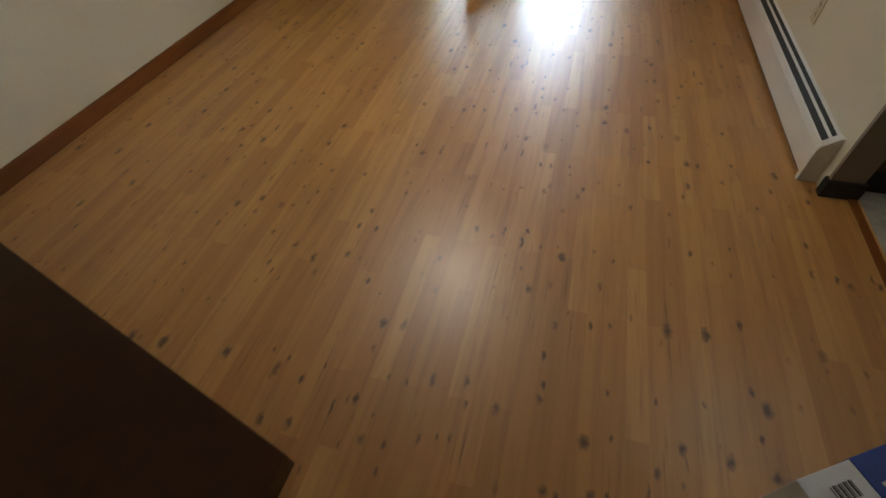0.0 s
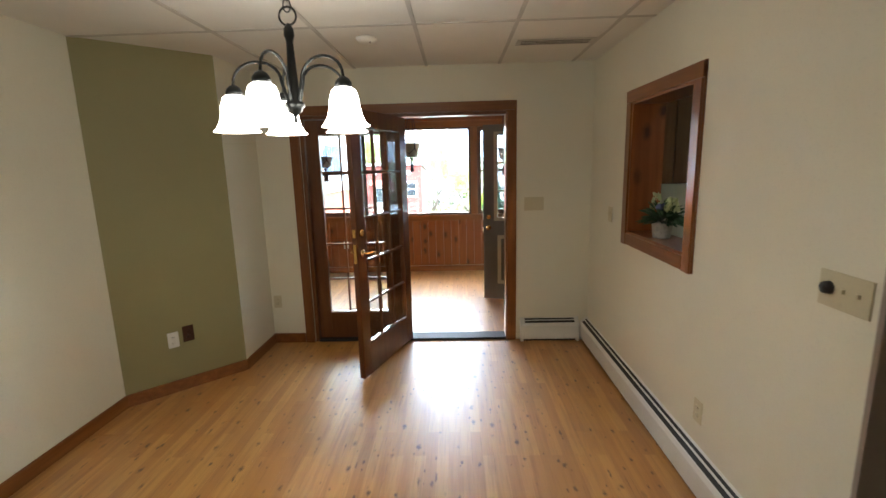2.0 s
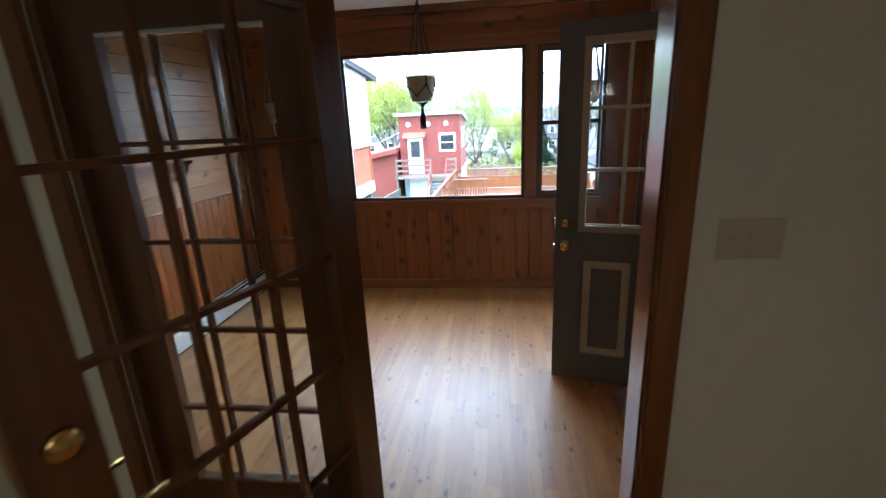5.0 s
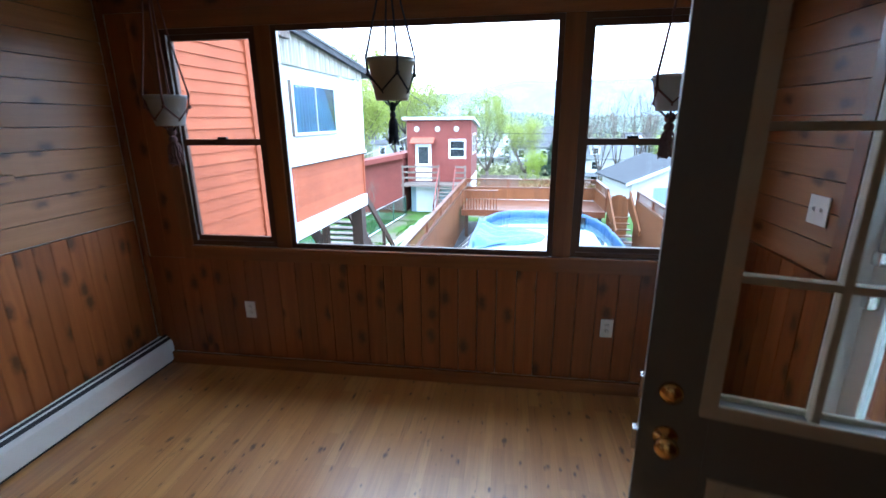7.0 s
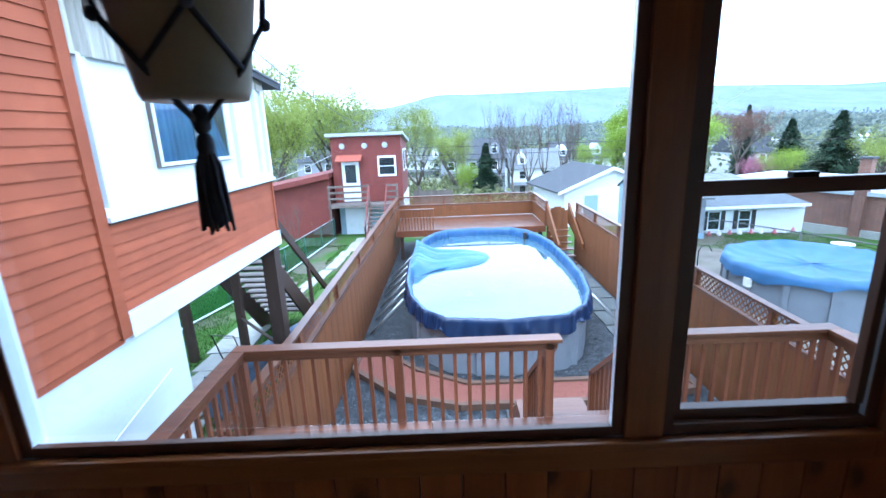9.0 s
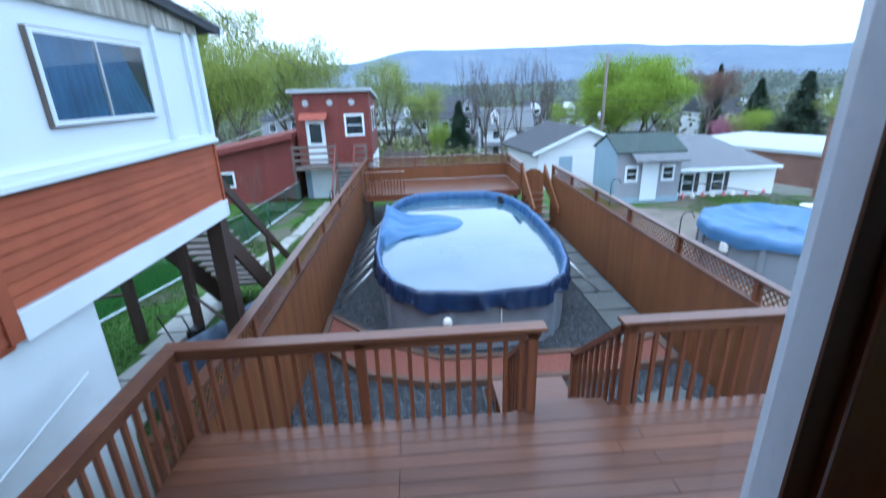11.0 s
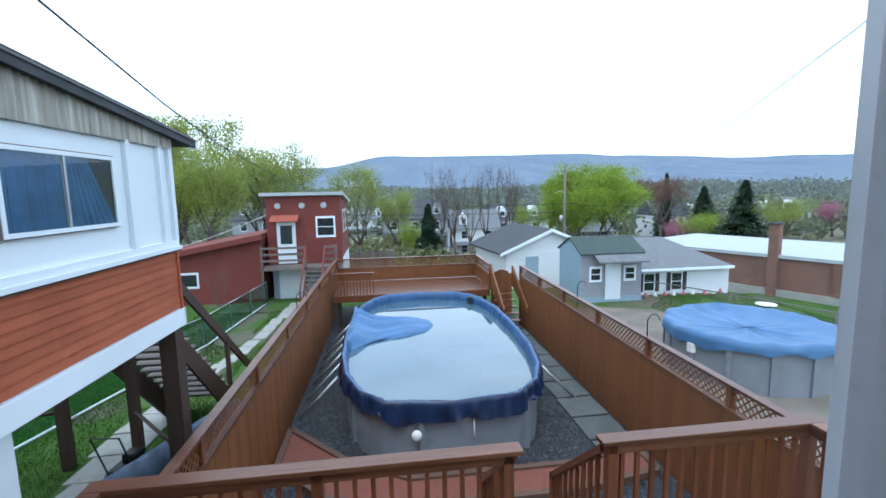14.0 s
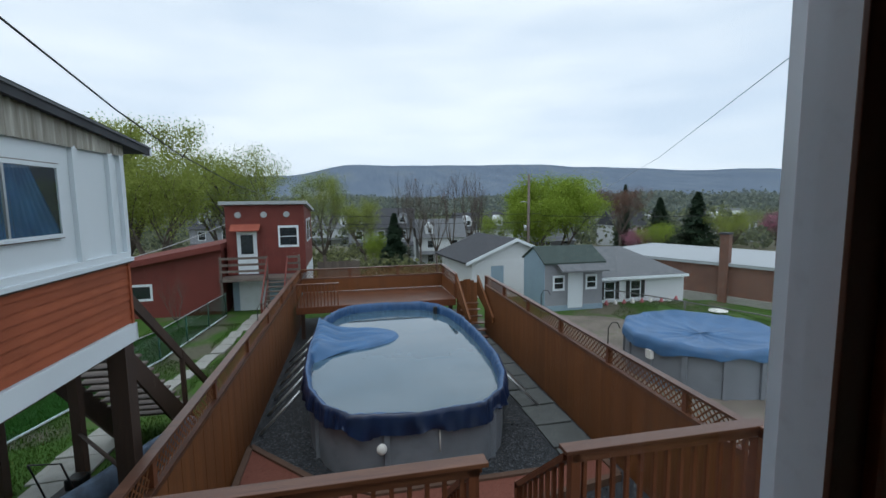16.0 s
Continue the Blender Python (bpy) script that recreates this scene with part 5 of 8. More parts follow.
M_SOIL = plain("bare_grey_soil", (0.17, 0.145, 0.12), 0.95, 0.3, 1.2, 40, 0.6, dirt=(0.09, 0.12, 0.045))
bm = bmesh.new()
rim = []
for k in range(40):
    a = 2 * math.pi * k / 40
    w = 1 + 0.14 * noise.noise(Vector((math.cos(a) * 2, math.sin(a) * 2, 4)))
    rim.append(bm.verts.new((10.3 + 3.7 * w * math.cos(a), 19.2 + 6.2 * w * math.sin(a), YARD + 0.02)))
bm.faces.new(rim)
setting("soil_patch", bm, M_SOIL, "bare grey soil round the next pool", "ground")

# ---- near deck ----
DX0, DX1, DY0, DY1 = -1.117, 4.897, WO + 0.05, 10.198
deck = thing("deck", "wet red-brown stained plank deck", "deck", kind="structure")
part("joists", box(DX0 + 0.02, DY0, DECK - 0.22, DX1 - 0.02, DY1 - 0.02, DECK - 0.03), M_STAINZ, deck)
part("fascia", box(DX0, DY1 - 0.02, DECK - 0.24, DX1, DY1 + 0.015, DECK - 0.002), M_STAIN, deck)
for q in ((DX0 + 0.05, DY1 - 0.2), (1.0, DY1 - 0.2), (DX1 - 0.2, DY1 - 0.2), (DX0 + 0.05, 7.6), (DX1 - 0.2, 7.6)):
    part("footing_post", box(q[0], q[1], land(q[0], q[1]) - 0.1 if q[0] > -1 else YARD, q[0] + 0.14, q[1] + 0.14, DECK - 0.2), M_STAINZ, deck)
cuts = [DX0, 0.80, 2.95, DX1]
nrow = 21
bw = (DY1 - DY0) / nrow
cache = {}
for r in range(nrow):
    c = cuts if r % 2 == 0 else [DX0, 0.80 + (1.9 if r % 4 == 1 else 0), DX1]
    for a, b in zip(c, c[1:]):
        k = round(b - a, 3)
        if k not in cache:
            cache[k] = mesh_of(box(0, 0, 0, k - 0.003, bw - 0.0055, 0.028, 0.003), "deck_board", M_STAIN)
        place("deck_board", cache[k], deck, pose(a + 0.002, DY0 + r * bw, DECK - 0.028))

RT = -0.40


def railing(name, a, b, label, posts=(), spacing=0.142, cap0=-0.07, cap1=0.07):
    """A deck railing from a to b: posts, square balusters, a top rail and a broad cap."""
    root = thing(name, label, "railing", "deck railings")
    va, vb = Vector(a), Vector(b)
    d = vb - va
    L = d.length
    root.matrix_world = Matrix.Translation((va.x, va.y, 0)) @ pose(0, 0, 0, 0, 0, math.degrees(math.atan2(d.y, d.x)))
    part("cap", box(cap0, -0.075, RT - 0.04, L + cap1, 0.075, RT, 0.006), M_STAIN, root)
    part("top_rail", box(0, -0.045, RT - 0.13, L, -0.019, RT - 0.042, 0.004), M_STAIN, root)
    post = mesh_of(box(-0.045, -0.045, DECK - 0.18, 0.045, 0.045, RT - 0.042, 0.004), "post", M_STAINZ)
    for u in posts:
        place("post", post, root, pose(u * L, 0, 0))
    bal = mesh_of(box(-0.019, -0.019, DECK - 0.18, 0.019, 0.019, RT - 0.06, 0.003), "baluster", M_STAINZ)
    k = int(L / spacing)
    for i in range(1, k):
        u = L * i / k
        if all(abs(u - p * L) > 0.07 for p in posts):
            place("baluster", bal, root, pose(u, 0.0, 0))
    return root


railing("deck_railing", (-1.14, 7.25, 0), (-1.14, 10.21, 0), "red-brown deck railing beside the neighbour's wall", (0.02, 0.40, 1.0), cap1=-0.053)
railing("deck_railing", (-1.14, 10.235, 0), (2.09, 10.235, 0), "red-brown deck railing facing the pool", (0.5, 0.985))
railing("deck_railing", (2.93, 10.235, 0), (4.92, 10.235, 0), "red-brown deck railing facing the pool", (0.02, 1.0))
railing("deck_railing", (4.92, 10.22, 0), (4.92, 7.25, 0), "red-brown deck railing at the deck's far side", (0.5, 0.98), cap0=0.063)

# stairs from the deck
STAIR_Y = 10.29
stairs = thing("deck_stairs", "red-brown stained stairs down to the pool yard", "stairs")
land1 = -2.40
for k in range(5):
    z = DECK - (k + 1) * (DECK - land1) / 6
    part("tread", box(2.13, STAIR_Y + 0.015 + 0.235 * k, z - 0.035, 2.92, STAIR_Y + 0.26 + 0.235 * k, z, 0.004), M_STAIN, stairs)
part("landing", box(2.02, 11.46, land1 - 0.06, 3.05, 12.2, land1, 0.004), M_STAIN, stairs)
for k in range(5):
    z = land1 - (k + 1) * (land1 - YARD) / 6
    part("tread", box(2.13, 12.2 + 0.235 * k, z - 0.035, 2.92, 12.445 + 0.235 * k, z, 0.004), M_STAIN, stairs)
for x in (2.08, 2.93):
    part("stringer", prism([(STAIR_Y + 0.016, DECK - 0.02), (11.5, land1 - 0.02), (12.2, land1 - 0.02), (13.45, YARD), (13.2, YARD), (12.1, land1 - 0.3), (11.4, land1 - 0.3), (STAIR_Y + 0.016, DECK - 0.3)], x, x + 0.04, 'x'), M_STAINZ, stairs)
    part("handrail", prism([(STAIR_Y + 0.03, -0.50), (11.52, -1.56), (11.52, -1.64), (STAIR_Y + 0.03, -0.58)], x - 0.02, x + 0.07, 'x'), M_STAINZ, stairs)
    part("newel", box(x - 0.02, 11.44, land1, x + 0.07, 11.53, -1.54, 0.004), M_STAINZ, stairs)
    for k in range(8):
        y = STAIR_Y + 0.12 + 0.145 * k
        top = -0.58 - (y - STAIR_Y - 0.03) * (1.06 / 1.21)
        part("baluster", box(x, y, top - 0.78, x + 0.038, y + 0.038, top), M_STAINZ, stairs)
for x in (2.06, 2.94):
    for y in (11.5, 12.1):
        part("landing_post", box(x, y, YARD, x + 0.09, y + 0.09, land1 - 0.06), M_STAINZ, stairs)

# ---- the fences ----
FTOP = -1.20


def fence(name, a, b, label, base_z, top_z, solid_top):
    """Close-boarded fence with a lattice band under a cap rail; face boards on the -n side."""
    va, vb = Vector(a), Vector(b)
    d = vb - va
    L = d.length
    m = Matrix.Translation((va.x, va.y, 0)) @ pose(0, 0, 0, 0, 0, math.degrees(math.atan2(d.y, d.x)))
    root = thing(name, label, "fence", "yard fences", at=m)
    part("cap_rail", box(0, -0.07, top_z - 0.045, L, 0.07, top_z, 0.005), M_STAIN, root)
    part("mid_rail", box(0, -0.078, solid_top - 0.05, L, 0.03, solid_top + 0.02, 0.004), M_STAIN, root)
    part("lower_rail", box(0, -0.05, base_z + 0.3, L, 0.035, base_z + 0.39), M_STAIN, root)
    k = max(2, round(L / 0.15))
    bd = mesh_of(box(0.0008, -0.072, base_z + 0.02, L / k - 0.0008, -0.052, solid_top - 0.05, 0.002), "board", M_FENCE)
    for i in range(k):
        place("board", bd, root, pose(L * i / k, 0.0015 * ((i * 7) % 3 - 1), 0))
    npost = max(1, round(L / 2.35))
    pm = mesh_of(box(-0.05, -0.05, base_z, 0.05, 0.05, top_z - 0.045, 0.004), "post", M_STAINZ)
    for i in range(npost + 1):
        place("post", pm, root, pose(L * i / npost, 0, 0))
    lb = bmesh.new()
    h = top_z - 0.045 - solid_top - 0.02
    z0 = solid_top + 0.02
    s = 0.0
    while s < L + h:
        for sg, yy in ((1, -0.006), (-1, 0.004)):
            u0, u1 = (s - h, s) if sg > 0 else (s, s - h)
            pa, pb = (u0, z0), (u1, z0 + h)

            def clip(p, q):
                (x0, y0), (x1, y1) = p, q
                t0, t1 = 0.0, 1.0
                for lo, dd, x in ((0.0, x1 - x0, x0),):
                    ta, tb = (0.0 - x0) / dd, (L - x0) / dd
                    t0, t1 = max(t0, min(ta, tb)), min(t1, max(ta, tb))
                return t0, t1
            t0, t1 = clip(pa, pb)
            if t1 - t0 > 0.05:
                x0, y0 = pa[0] + (pb[0] - pa[0]) * t0, pa[1] + (pb[1] - pa[1]) * t0
                x1, y1 = pa[0] + (pb[0] - pa[0]) * t1, pa[1] + (pb[1] - pa[1]) * t1
                w = 0.017
                vs = [lb.verts.new(p) for p in ((x0 - w, yy, y0), (x0 + w, yy, y0), (x1 + w, yy, y1), (x1 - w, yy, y1), (x0 - w, yy + 0.008, y0), (x0 + w, yy + 0.008, y0), (x1 + w, yy + 0.008, y1), (x1 - w, yy + 0.008, y1))]
                for f in ((0, 1, 2, 3), (7, 6, 5, 4), (0, 4, 5, 1), (2, 6, 7, 3), (1, 5, 6, 2), (3, 7, 4, 0)):
                    lb.faces.new([vs[i] for i in f])
        s += 0.125
    part("lattice", lb, M_LATTICE, root, "diagonal lattice band")
    return root


fence("yard_fence", (-1.358, 10.0, 0), (-1.08, 27.15, 0), "orange-brown board fence with a lattice top", YARD, FTOP, -1.60)
fence("yard_fence", (6.36, 23.7, 0), (6.11, 8.2, 0), "orange-brown board fence with a lattice top", YARD, FTOP, -1.60)

# ---- far pool deck ----
FD = -2.22
fdeck = thing("pool_deck", "raised brown deck at the pool's far end", "deck", kind="structure")
for k in range(22):
    part("deck_board", box(-0.95, 24.3 + 0.14 * k, FD - 0.03, 5.25, 24.433 + 0.14 * k, FD), M_STAIN, fdeck)
part("fascia", box(-0.95, 24.25, FD - 0.26, 5.25, 24.295, FD - 0.002), M_STAINZ, fdeck)
for x in (-0.8, 1.1, 3.1, 5.0):
    part("footing_post", box(x, 24.4, YARD, x + 0.14, 24.54, FD - 0.03), M_BROWNPOST, fdeck)
fence("yard_fence", (-1.05, 27.2, 0), (5.35, 27.2, 0), "lattice-topped fence behind the pool deck", FD, FTOP + 0.005, -1.62)
fence("yard_fence", (5.33, 27.1, 0), (5.28, 24.3, 0), "lattice-topped fence at the pool deck's end", FD, FTOP - 0.004, -1.62)
bal = mesh_of(box(-0.02, -0.02, FD, 0.02, 0.02, -1.36), "baluster", M_STAINZ)
fr = thing("pool_deck_railing", "brown railing on the pool deck", "railing", "deck railings")
part("cap", box(-0.98, 24.27, -1.38, 0.65, 24.41, -1.34, 0.004), M_STAIN, fr)
for k in range(13):
    place("baluster", bal, fr, pose(-0.9 + 0.125 * k, 24.34, 0))
fs = thing("pool_deck_stairs", "brown stairs with a sloping board side", "stairs")
part("side", prism([(24.3, -1.30), (22.3, -2.55), (22.3, -2.75), (24.3, -2.1)], 5.27, 5.35, 'x'), M_FENCE, fs)
part("side", prism([(24.3, -1.30), (22.3, -2.55), (22.3, -2.75), (24.3, -2.1)], 6.15, 6.23, 'x'), M_FENCE, fs)
for k in range(6):
    part("tread", box(5.35, 24.0 - 0.27 * k, FD - 0.2 - 0.2 * k, 6.15, 24.25 - 0.27 * k, FD - 0.165 - 0.2 * k), M_STAIN, fs)
gate = thing("garden_gate", "arched orange-brown board gate", "gate")
for k in range(6):
    x = 5.42 + 0.15 * k
    h = -1.75 + 0.22 * math.sin(math.pi * (k + 0.5) / 6)
    part("board", box(x, 24.8, YARD + 0.05, x + 0.146, 24.83, h, 0.003), M_FENCE, gate)
for z in (-3.2, -2.1):
    part("batten", box(5.42, 24.83, z, 6.32, 24.86, z + 0.1), M_STAIN, gate)

# ---- oval pool ----
PC = Vector((2.37, 19.4))
PR = radians(-1.0)
HW, HL = 2.42, 4.66


def oval(t, grow=0.0):
    """Outline of the pool at a turn t (0..1): straight sides, faceted round ends."""
    n_ = 20
    k_ = math.floor(t * n_)
    if abs(t * n_ - k_) > 1e-6 and n_ > 0:
        f_ = t * n_ - k_
        return oval(k_ / n_, grow).lerp(oval((k_ + 1) / n_, grow), f_)
    a = 2 * math.pi * k_ / n_
    c, s = math.cos(a), math.sin(a)
    e = 0.54
    x = (HW + grow) * math.copysign(abs(c) ** e, c)
    y = (HL + grow) * math.copysign(abs(s) ** (e + 0.26), s)
    return Vector((PC.x + x * math.cos(PR) - y * math.sin(PR), PC.y + x * math.sin(PR) + y * math.cos(PR)))


def ringed(levels, seg, wob=None):
    """A skin through oval rings given as (grow, z)."""
    bm = bmesh.new()
    rings = []
    for i, (g, z) in enumerate(levels):
        ring = []
        for k in range(seg):
            dg, dz = wob(i, k / seg) if wob else (0, 0)
            p = oval(k / seg, g + dg)
            ring.append(bm.verts.new((p.x, p.y, z + dz)))
        rings.append(ring)
    for a, b in zip(rings, rings[1:]):
        for k in range(seg):
            f = bm.faces.new((a[k], a[(k + 1) % seg], b[(k + 1) % seg], b[k]))
            f.smooth = True
    bmesh.ops.recalc_face_normals(bm, faces=bm.faces[:])
    return bm


RIM = -2.18
pool = thing("swimming_pool", "oval above-ground pool half covered by a blue tarp", "pool")
part("wall", ringed([(-0.02, YARD), (-0.02, RIM - 0.04)], 96), M_POOLWALL, pool, "grey metal pool wall")
part("liner", ringed([(-0.16, RIM - 0.40), (-0.16, YARD + 0.5)], 96), M_LINER, pool, "pale blue liner")


def ridged(x, y, z):
    return 1 - 2.2 * abs(noise.noise(Vector((x, y, z))))


def fold(i, t):
    """Creases of the tarp, none on the rim and deeper as it hangs."""
    c, d = math.cos(6.283 * t), math.sin(6.283 * t)
    hang = (5 - i) / 5
    slow = noise.noise(Vector((c * 4, d * 4, 0.7)))
    crease = ridged(c * 8, d * 8, i * 0.10)
    fine = ridged(c * 30, d * 30, i * 0.14 + 5)
    dg = hang * (0.10 * crease + 0.075 * fine) - 0.05 * hang
    dz = 0.018 * slow + 0.010 * crease + 0.006 * fine
    if i == 0:
        dz += 0.15 * slow + 0.12 * noise.noise(Vector((c * 10, d * 10, 3))) + 0.06 * fine
    return dg, dz


def inner_fold(i, t):
    c, d = math.cos(6.283 * t), math.sin(6.283 * t)
    if i == 0:
        return fold(5, t)
    return 0.034 * ridged(c * 19, d * 19, i * 0.2) - 0.018, 0.012 * ridged(c * 9, d * 9, i * 0.3)


part("tarp_edge", ringed([(0.045, RIM - 0.40), (0.05, RIM - 0.28), (0.05, RIM - 0.17), (0.05, RIM - 0.07), (0.045, RIM + 0.0), (0.015, RIM + 0.025)], 420, fold), M_TARPDARK, pool, "crumpled navy tarp over the rim")
part("tarp_inside", ringed([(0.015, RIM + 0.025), (-0.035, RIM + 0.012), (-0.075, RIM - 0.05), (-0.09, RIM - 0.20), (-0.11, RIM - 0.36), (-0.12, RIM - 0.55)], 420, inner_fold), M_TARPIN, pool, "blue inside of the tarp")
WATER = RIM - 0.27


def water_mat():
    m, n, l, b = base_mat("still_pool_water", 0.02, spec=0.6)
    v = coords(n, l)
    c = ramp(n, l, noise_tex(n, l, v, 0.8, 4), [(0.3, (0.045, 0.095, 0.130)), (0.7, (0.075, 0.130, 0.17))])
    l.new(c, b.inputs["Base Color"])
    b.inputs["IOR"].default_value = 1.6
    b.inputs["Coat Weight"].default_value = 0.25
    b.inputs["Coat Roughness"].default_value = 0.01
    bump(n, l, b, noise_tex(n, l, v, 3.0, 3), 0.004, 0.02)
    return m


bm = bmesh.new()
bm.faces.new([bm.verts.new((*oval(k / 96, -0.10), WATER)) for k in range(96)])
part("water", bm, water_mat(), pool, "still water on the sunken cover")
# loose tarp: a tongue lying on the water from one side
bm = bmesh.new()
cols = []
for i in range(61):
    s = i / 60
    p0 = Vector((PC.x - HW + 0.05, 18.7 + 3.7 * s))
    reach = 0.25 + 2.35 * max(0.0, 1 - ((s - 0.58) / 0.60) ** 2) ** 0.55
    col = []
    for j in range(37):
        u = j / 36
        w = noise.noise(Vector((s * 3, u * 2, 3.1)))
        y = p0.y + (20.75 - p0.y) * 0.42 * smooth(0, 1, u) - 0.2 * u
        z = RIM + 0.02 - 0.25 * smooth(0, 0.34, u)
        z += (0.080 * ridged(s * 8 + 0.8 * u + 0.6 * w, u * 0.7, 2.0) + 0.045 * ridged(s * 19 + 1.6 * u, u * 1.1, 7.0)) * smooth(0, 0.08, u) * (1 - 0.8 * smooth(0.45, 0.9, u))
        z += 0.10 * smooth(0.35, 0.75, u) * (1 - smooth(0.80, 1.0, u)) * math.sin(math.pi * s) * (1 + 0.5 * w)
        hem = smooth(0, 0.14, s) * smooth(1, 0.84, s)
        z = WATER + (z - WATER) * (1 - (1 - hem) * smooth(0, 0.12, u))
        z = max(z, WATER + 0.012 * hem) if u < 0.97 else WATER - 0.01
        col.append(bm.verts.new((p0.x + reach * u, y, z)))
    cols.append(col)
for a, b in zip(cols, cols[1:]):
    for j in range(36):
        f = bm.faces.new((a[j], a[j + 1], b[j + 1], b[j]))
        f.smooth = True
part("loose_tarp", bm, M_TARP, pool, "rumpled light blue tarp lying on the water")
for k in range(0, 20, 2):
    p, q = oval((k + 0.5) / 20, -0.05), oval((k + 0.5) / 20, -0.01)
    part("upright", box(min(p.x, q.x) - 0.05, min(p.y, q.y) - 0.05, YARD, max(p.x, q.x) + 0.05, max(p.y, q.y) + 0.05, RIM - 0.3, 0.01), M_POOLWALL, pool)
for side in (-1, 1):
    for k in range(6):
        y = -2.3 + 0.95 * k
        a = Vector((side * (HW + 0.02), y))
        b = Vector((side * (HW + 0.95), y))

        def loc(p, z):
            return (PC.x + p.x * math.cos(PR) - p.y * math.sin(PR), PC.y + p.x * math.sin(PR) + p.y * math.cos(PR), z)
        part("brace", tube([loc(a, RIM - 0.35), loc(b, YARD + 0.02)], 0.035, 0.035, 8), M_GALV, pool, "galvanised slanting brace")
p = oval(0.735, 0.0)
part("skimmer", ball(p.x - 0.35, p.y - 0.06, RIM - 0.62, 0.10, 1, 0.6, 1.1, 12), M_WPLASTIC, pool, "white skimmer fitting")
part("hose_fitting", tube([(p.x + 0.75, p.y - 0.02, RIM - 0.35), (p.x + 0.75, p.y - 0.06, RIM - 0.8)], 0.015), M_WPLASTIC, pool)
q = oval(0.14, -0.10)
part("float_clip", box(q.x - 0.16, q.y - 0.10, WATER - 0.02, q.x - 0.02, q.y + 0.05, RIM - 0.02, 0.012), M_BLACK, pool, "black clip inside the rim")
part("float_cord", tube([(q.x - 0.09, q.y - 0.03, RIM), (q.x - 0.12, q.y - 0.3, WATER + 0.05), (q.x - 0.13, q.y - 0.5, WATER)], 0.006), M_BLACK, pool)
pump = thing("pool_pump_tag", "white tag hanging from the pool's rim", "tag")
part("tag", box(3.75, 15.2, RIM - 0.75, 3.83, 15.21, RIM - 0.5, 0.003), M_WPLASTIC, pump)
part("cord", tube([(3.79, 15.205, RIM - 0.5), (3.79, 15.22, RIM - 0.2)], 0.006), M_WPLASTIC, pump)

# gravel bed, edging, mulch, stepping slabs
bm = bmesh.new()
g0 = [[bm.verts.new((-1.40 + 7.6 * i / 26 + 0.012 * (y - 11), y, YARD + 0.012)) for i in range(27)] for y in [7.3 + k * 0.7 for k in range(30)]]
for a, b in zip(g0, g0[1:]):
    for i in range(26):
        bm.faces.new((a[i], a[i + 1], b[i + 1], b[i]))
for v in bm.verts:
    v.co.z += 0.012 * noise.noise(v.co * 1.7)
setting("gravel_bed", bm, M_GRAVEL, "dark grey gravel round the pool", "gravel")
bm = bmesh.new()
stones = random.Random(8)
for k in range(2600):
    x, y = stones.uniform(-1.3, 6.3), stones.uniform(10.3, 16.8)
    if ((x - PC.x) / (HW + 0.1)) ** 2 + ((y - PC.y) / (HL + 0.1)) ** 2 < 1:
        continue
    s = stones.uniform(0.012, 0.030)
    vs = [bm.verts.new((x + s * stones.uniform(-1, 1) * (q != 5), y + s * stones.uniform(-1, 1) * (q != 5), YARD + 0.01 + (s * 0.9 if q > 2 else 0))) for q in range(6)]
    for f in ((0, 1, 4, 3), (1, 2, 5, 4), (2, 0, 3, 5), (3, 4, 5)):
        try:
            bm.faces.new([vs[i] for i in f])
        except ValueError:
            pass
solid("gravel_stones", bm, M_GRAVEL, "loose dark gravel stones", "gravel", kind="stuff")


def bed(name, pts):
    root = thing(name, "red bark mulch bed edged with dark timber", "mulch bed", "mulch beds", "structure")
    bmm = prism(pts, YARD + 0.02, YARD + 0.10)
    part("mulch", bmm, M_MULCH, root)
    chips = bmesh.new()
    rc = random.Random(len(pts) + int(pts[0][0] * 10))
    xa, xb = min(p[0] for p in pts), max(p[0] for p in pts)
    ya, yb = min(p[1] for p in pts), max(p[1] for p in pts)

    def inside(x, y):
        r = False
        for (x0, y0), (x1, y1) in zip(pts, pts[1:] + pts[:1]):
            if (y0 > y) != (y1 > y) and x < (x1 - x0) * (y - y0) / (y1 - y0) + x0:
                r = not r
        return r
    for k in range(1500):
        x, y = rc.uniform(xa, xb), rc.uniform(ya, yb)
        if inside(x, y):
            a, s = rc.uniform(0, 3.14), rc.uniform(0.02, 0.05)
            z = YARD + 0.10
            vs = [chips.verts.new(p) for p in ((x, y, z), (x + s * math.cos(a), y + s * math.sin(a), z + rc.uniform(0, 0.03)), (x + s * math.cos(a + 0.6), y + s * math.sin(a + 0.6), z + rc.uniform(0.01, 0.035)))]
            chips.faces.new(vs)
    tagged(part("chips", chips, M_MULCH, root), kind="stuff")
    for (x0, y0), (x1, y1) in zip(pts, pts[1:] + pts[:1]):
        L = math.hypot(x1 - x0, y1 - y0)
        o = part("edging", box(0, -0.06, YARD, L, 0.06, YARD + 0.15, 0.008), M_TIMBER, root)
        o.matrix_basis = pose(x0, y0, 0, 0, 0, math.degrees(math.atan2(y1 - y0, x1 - x0)))
    return root


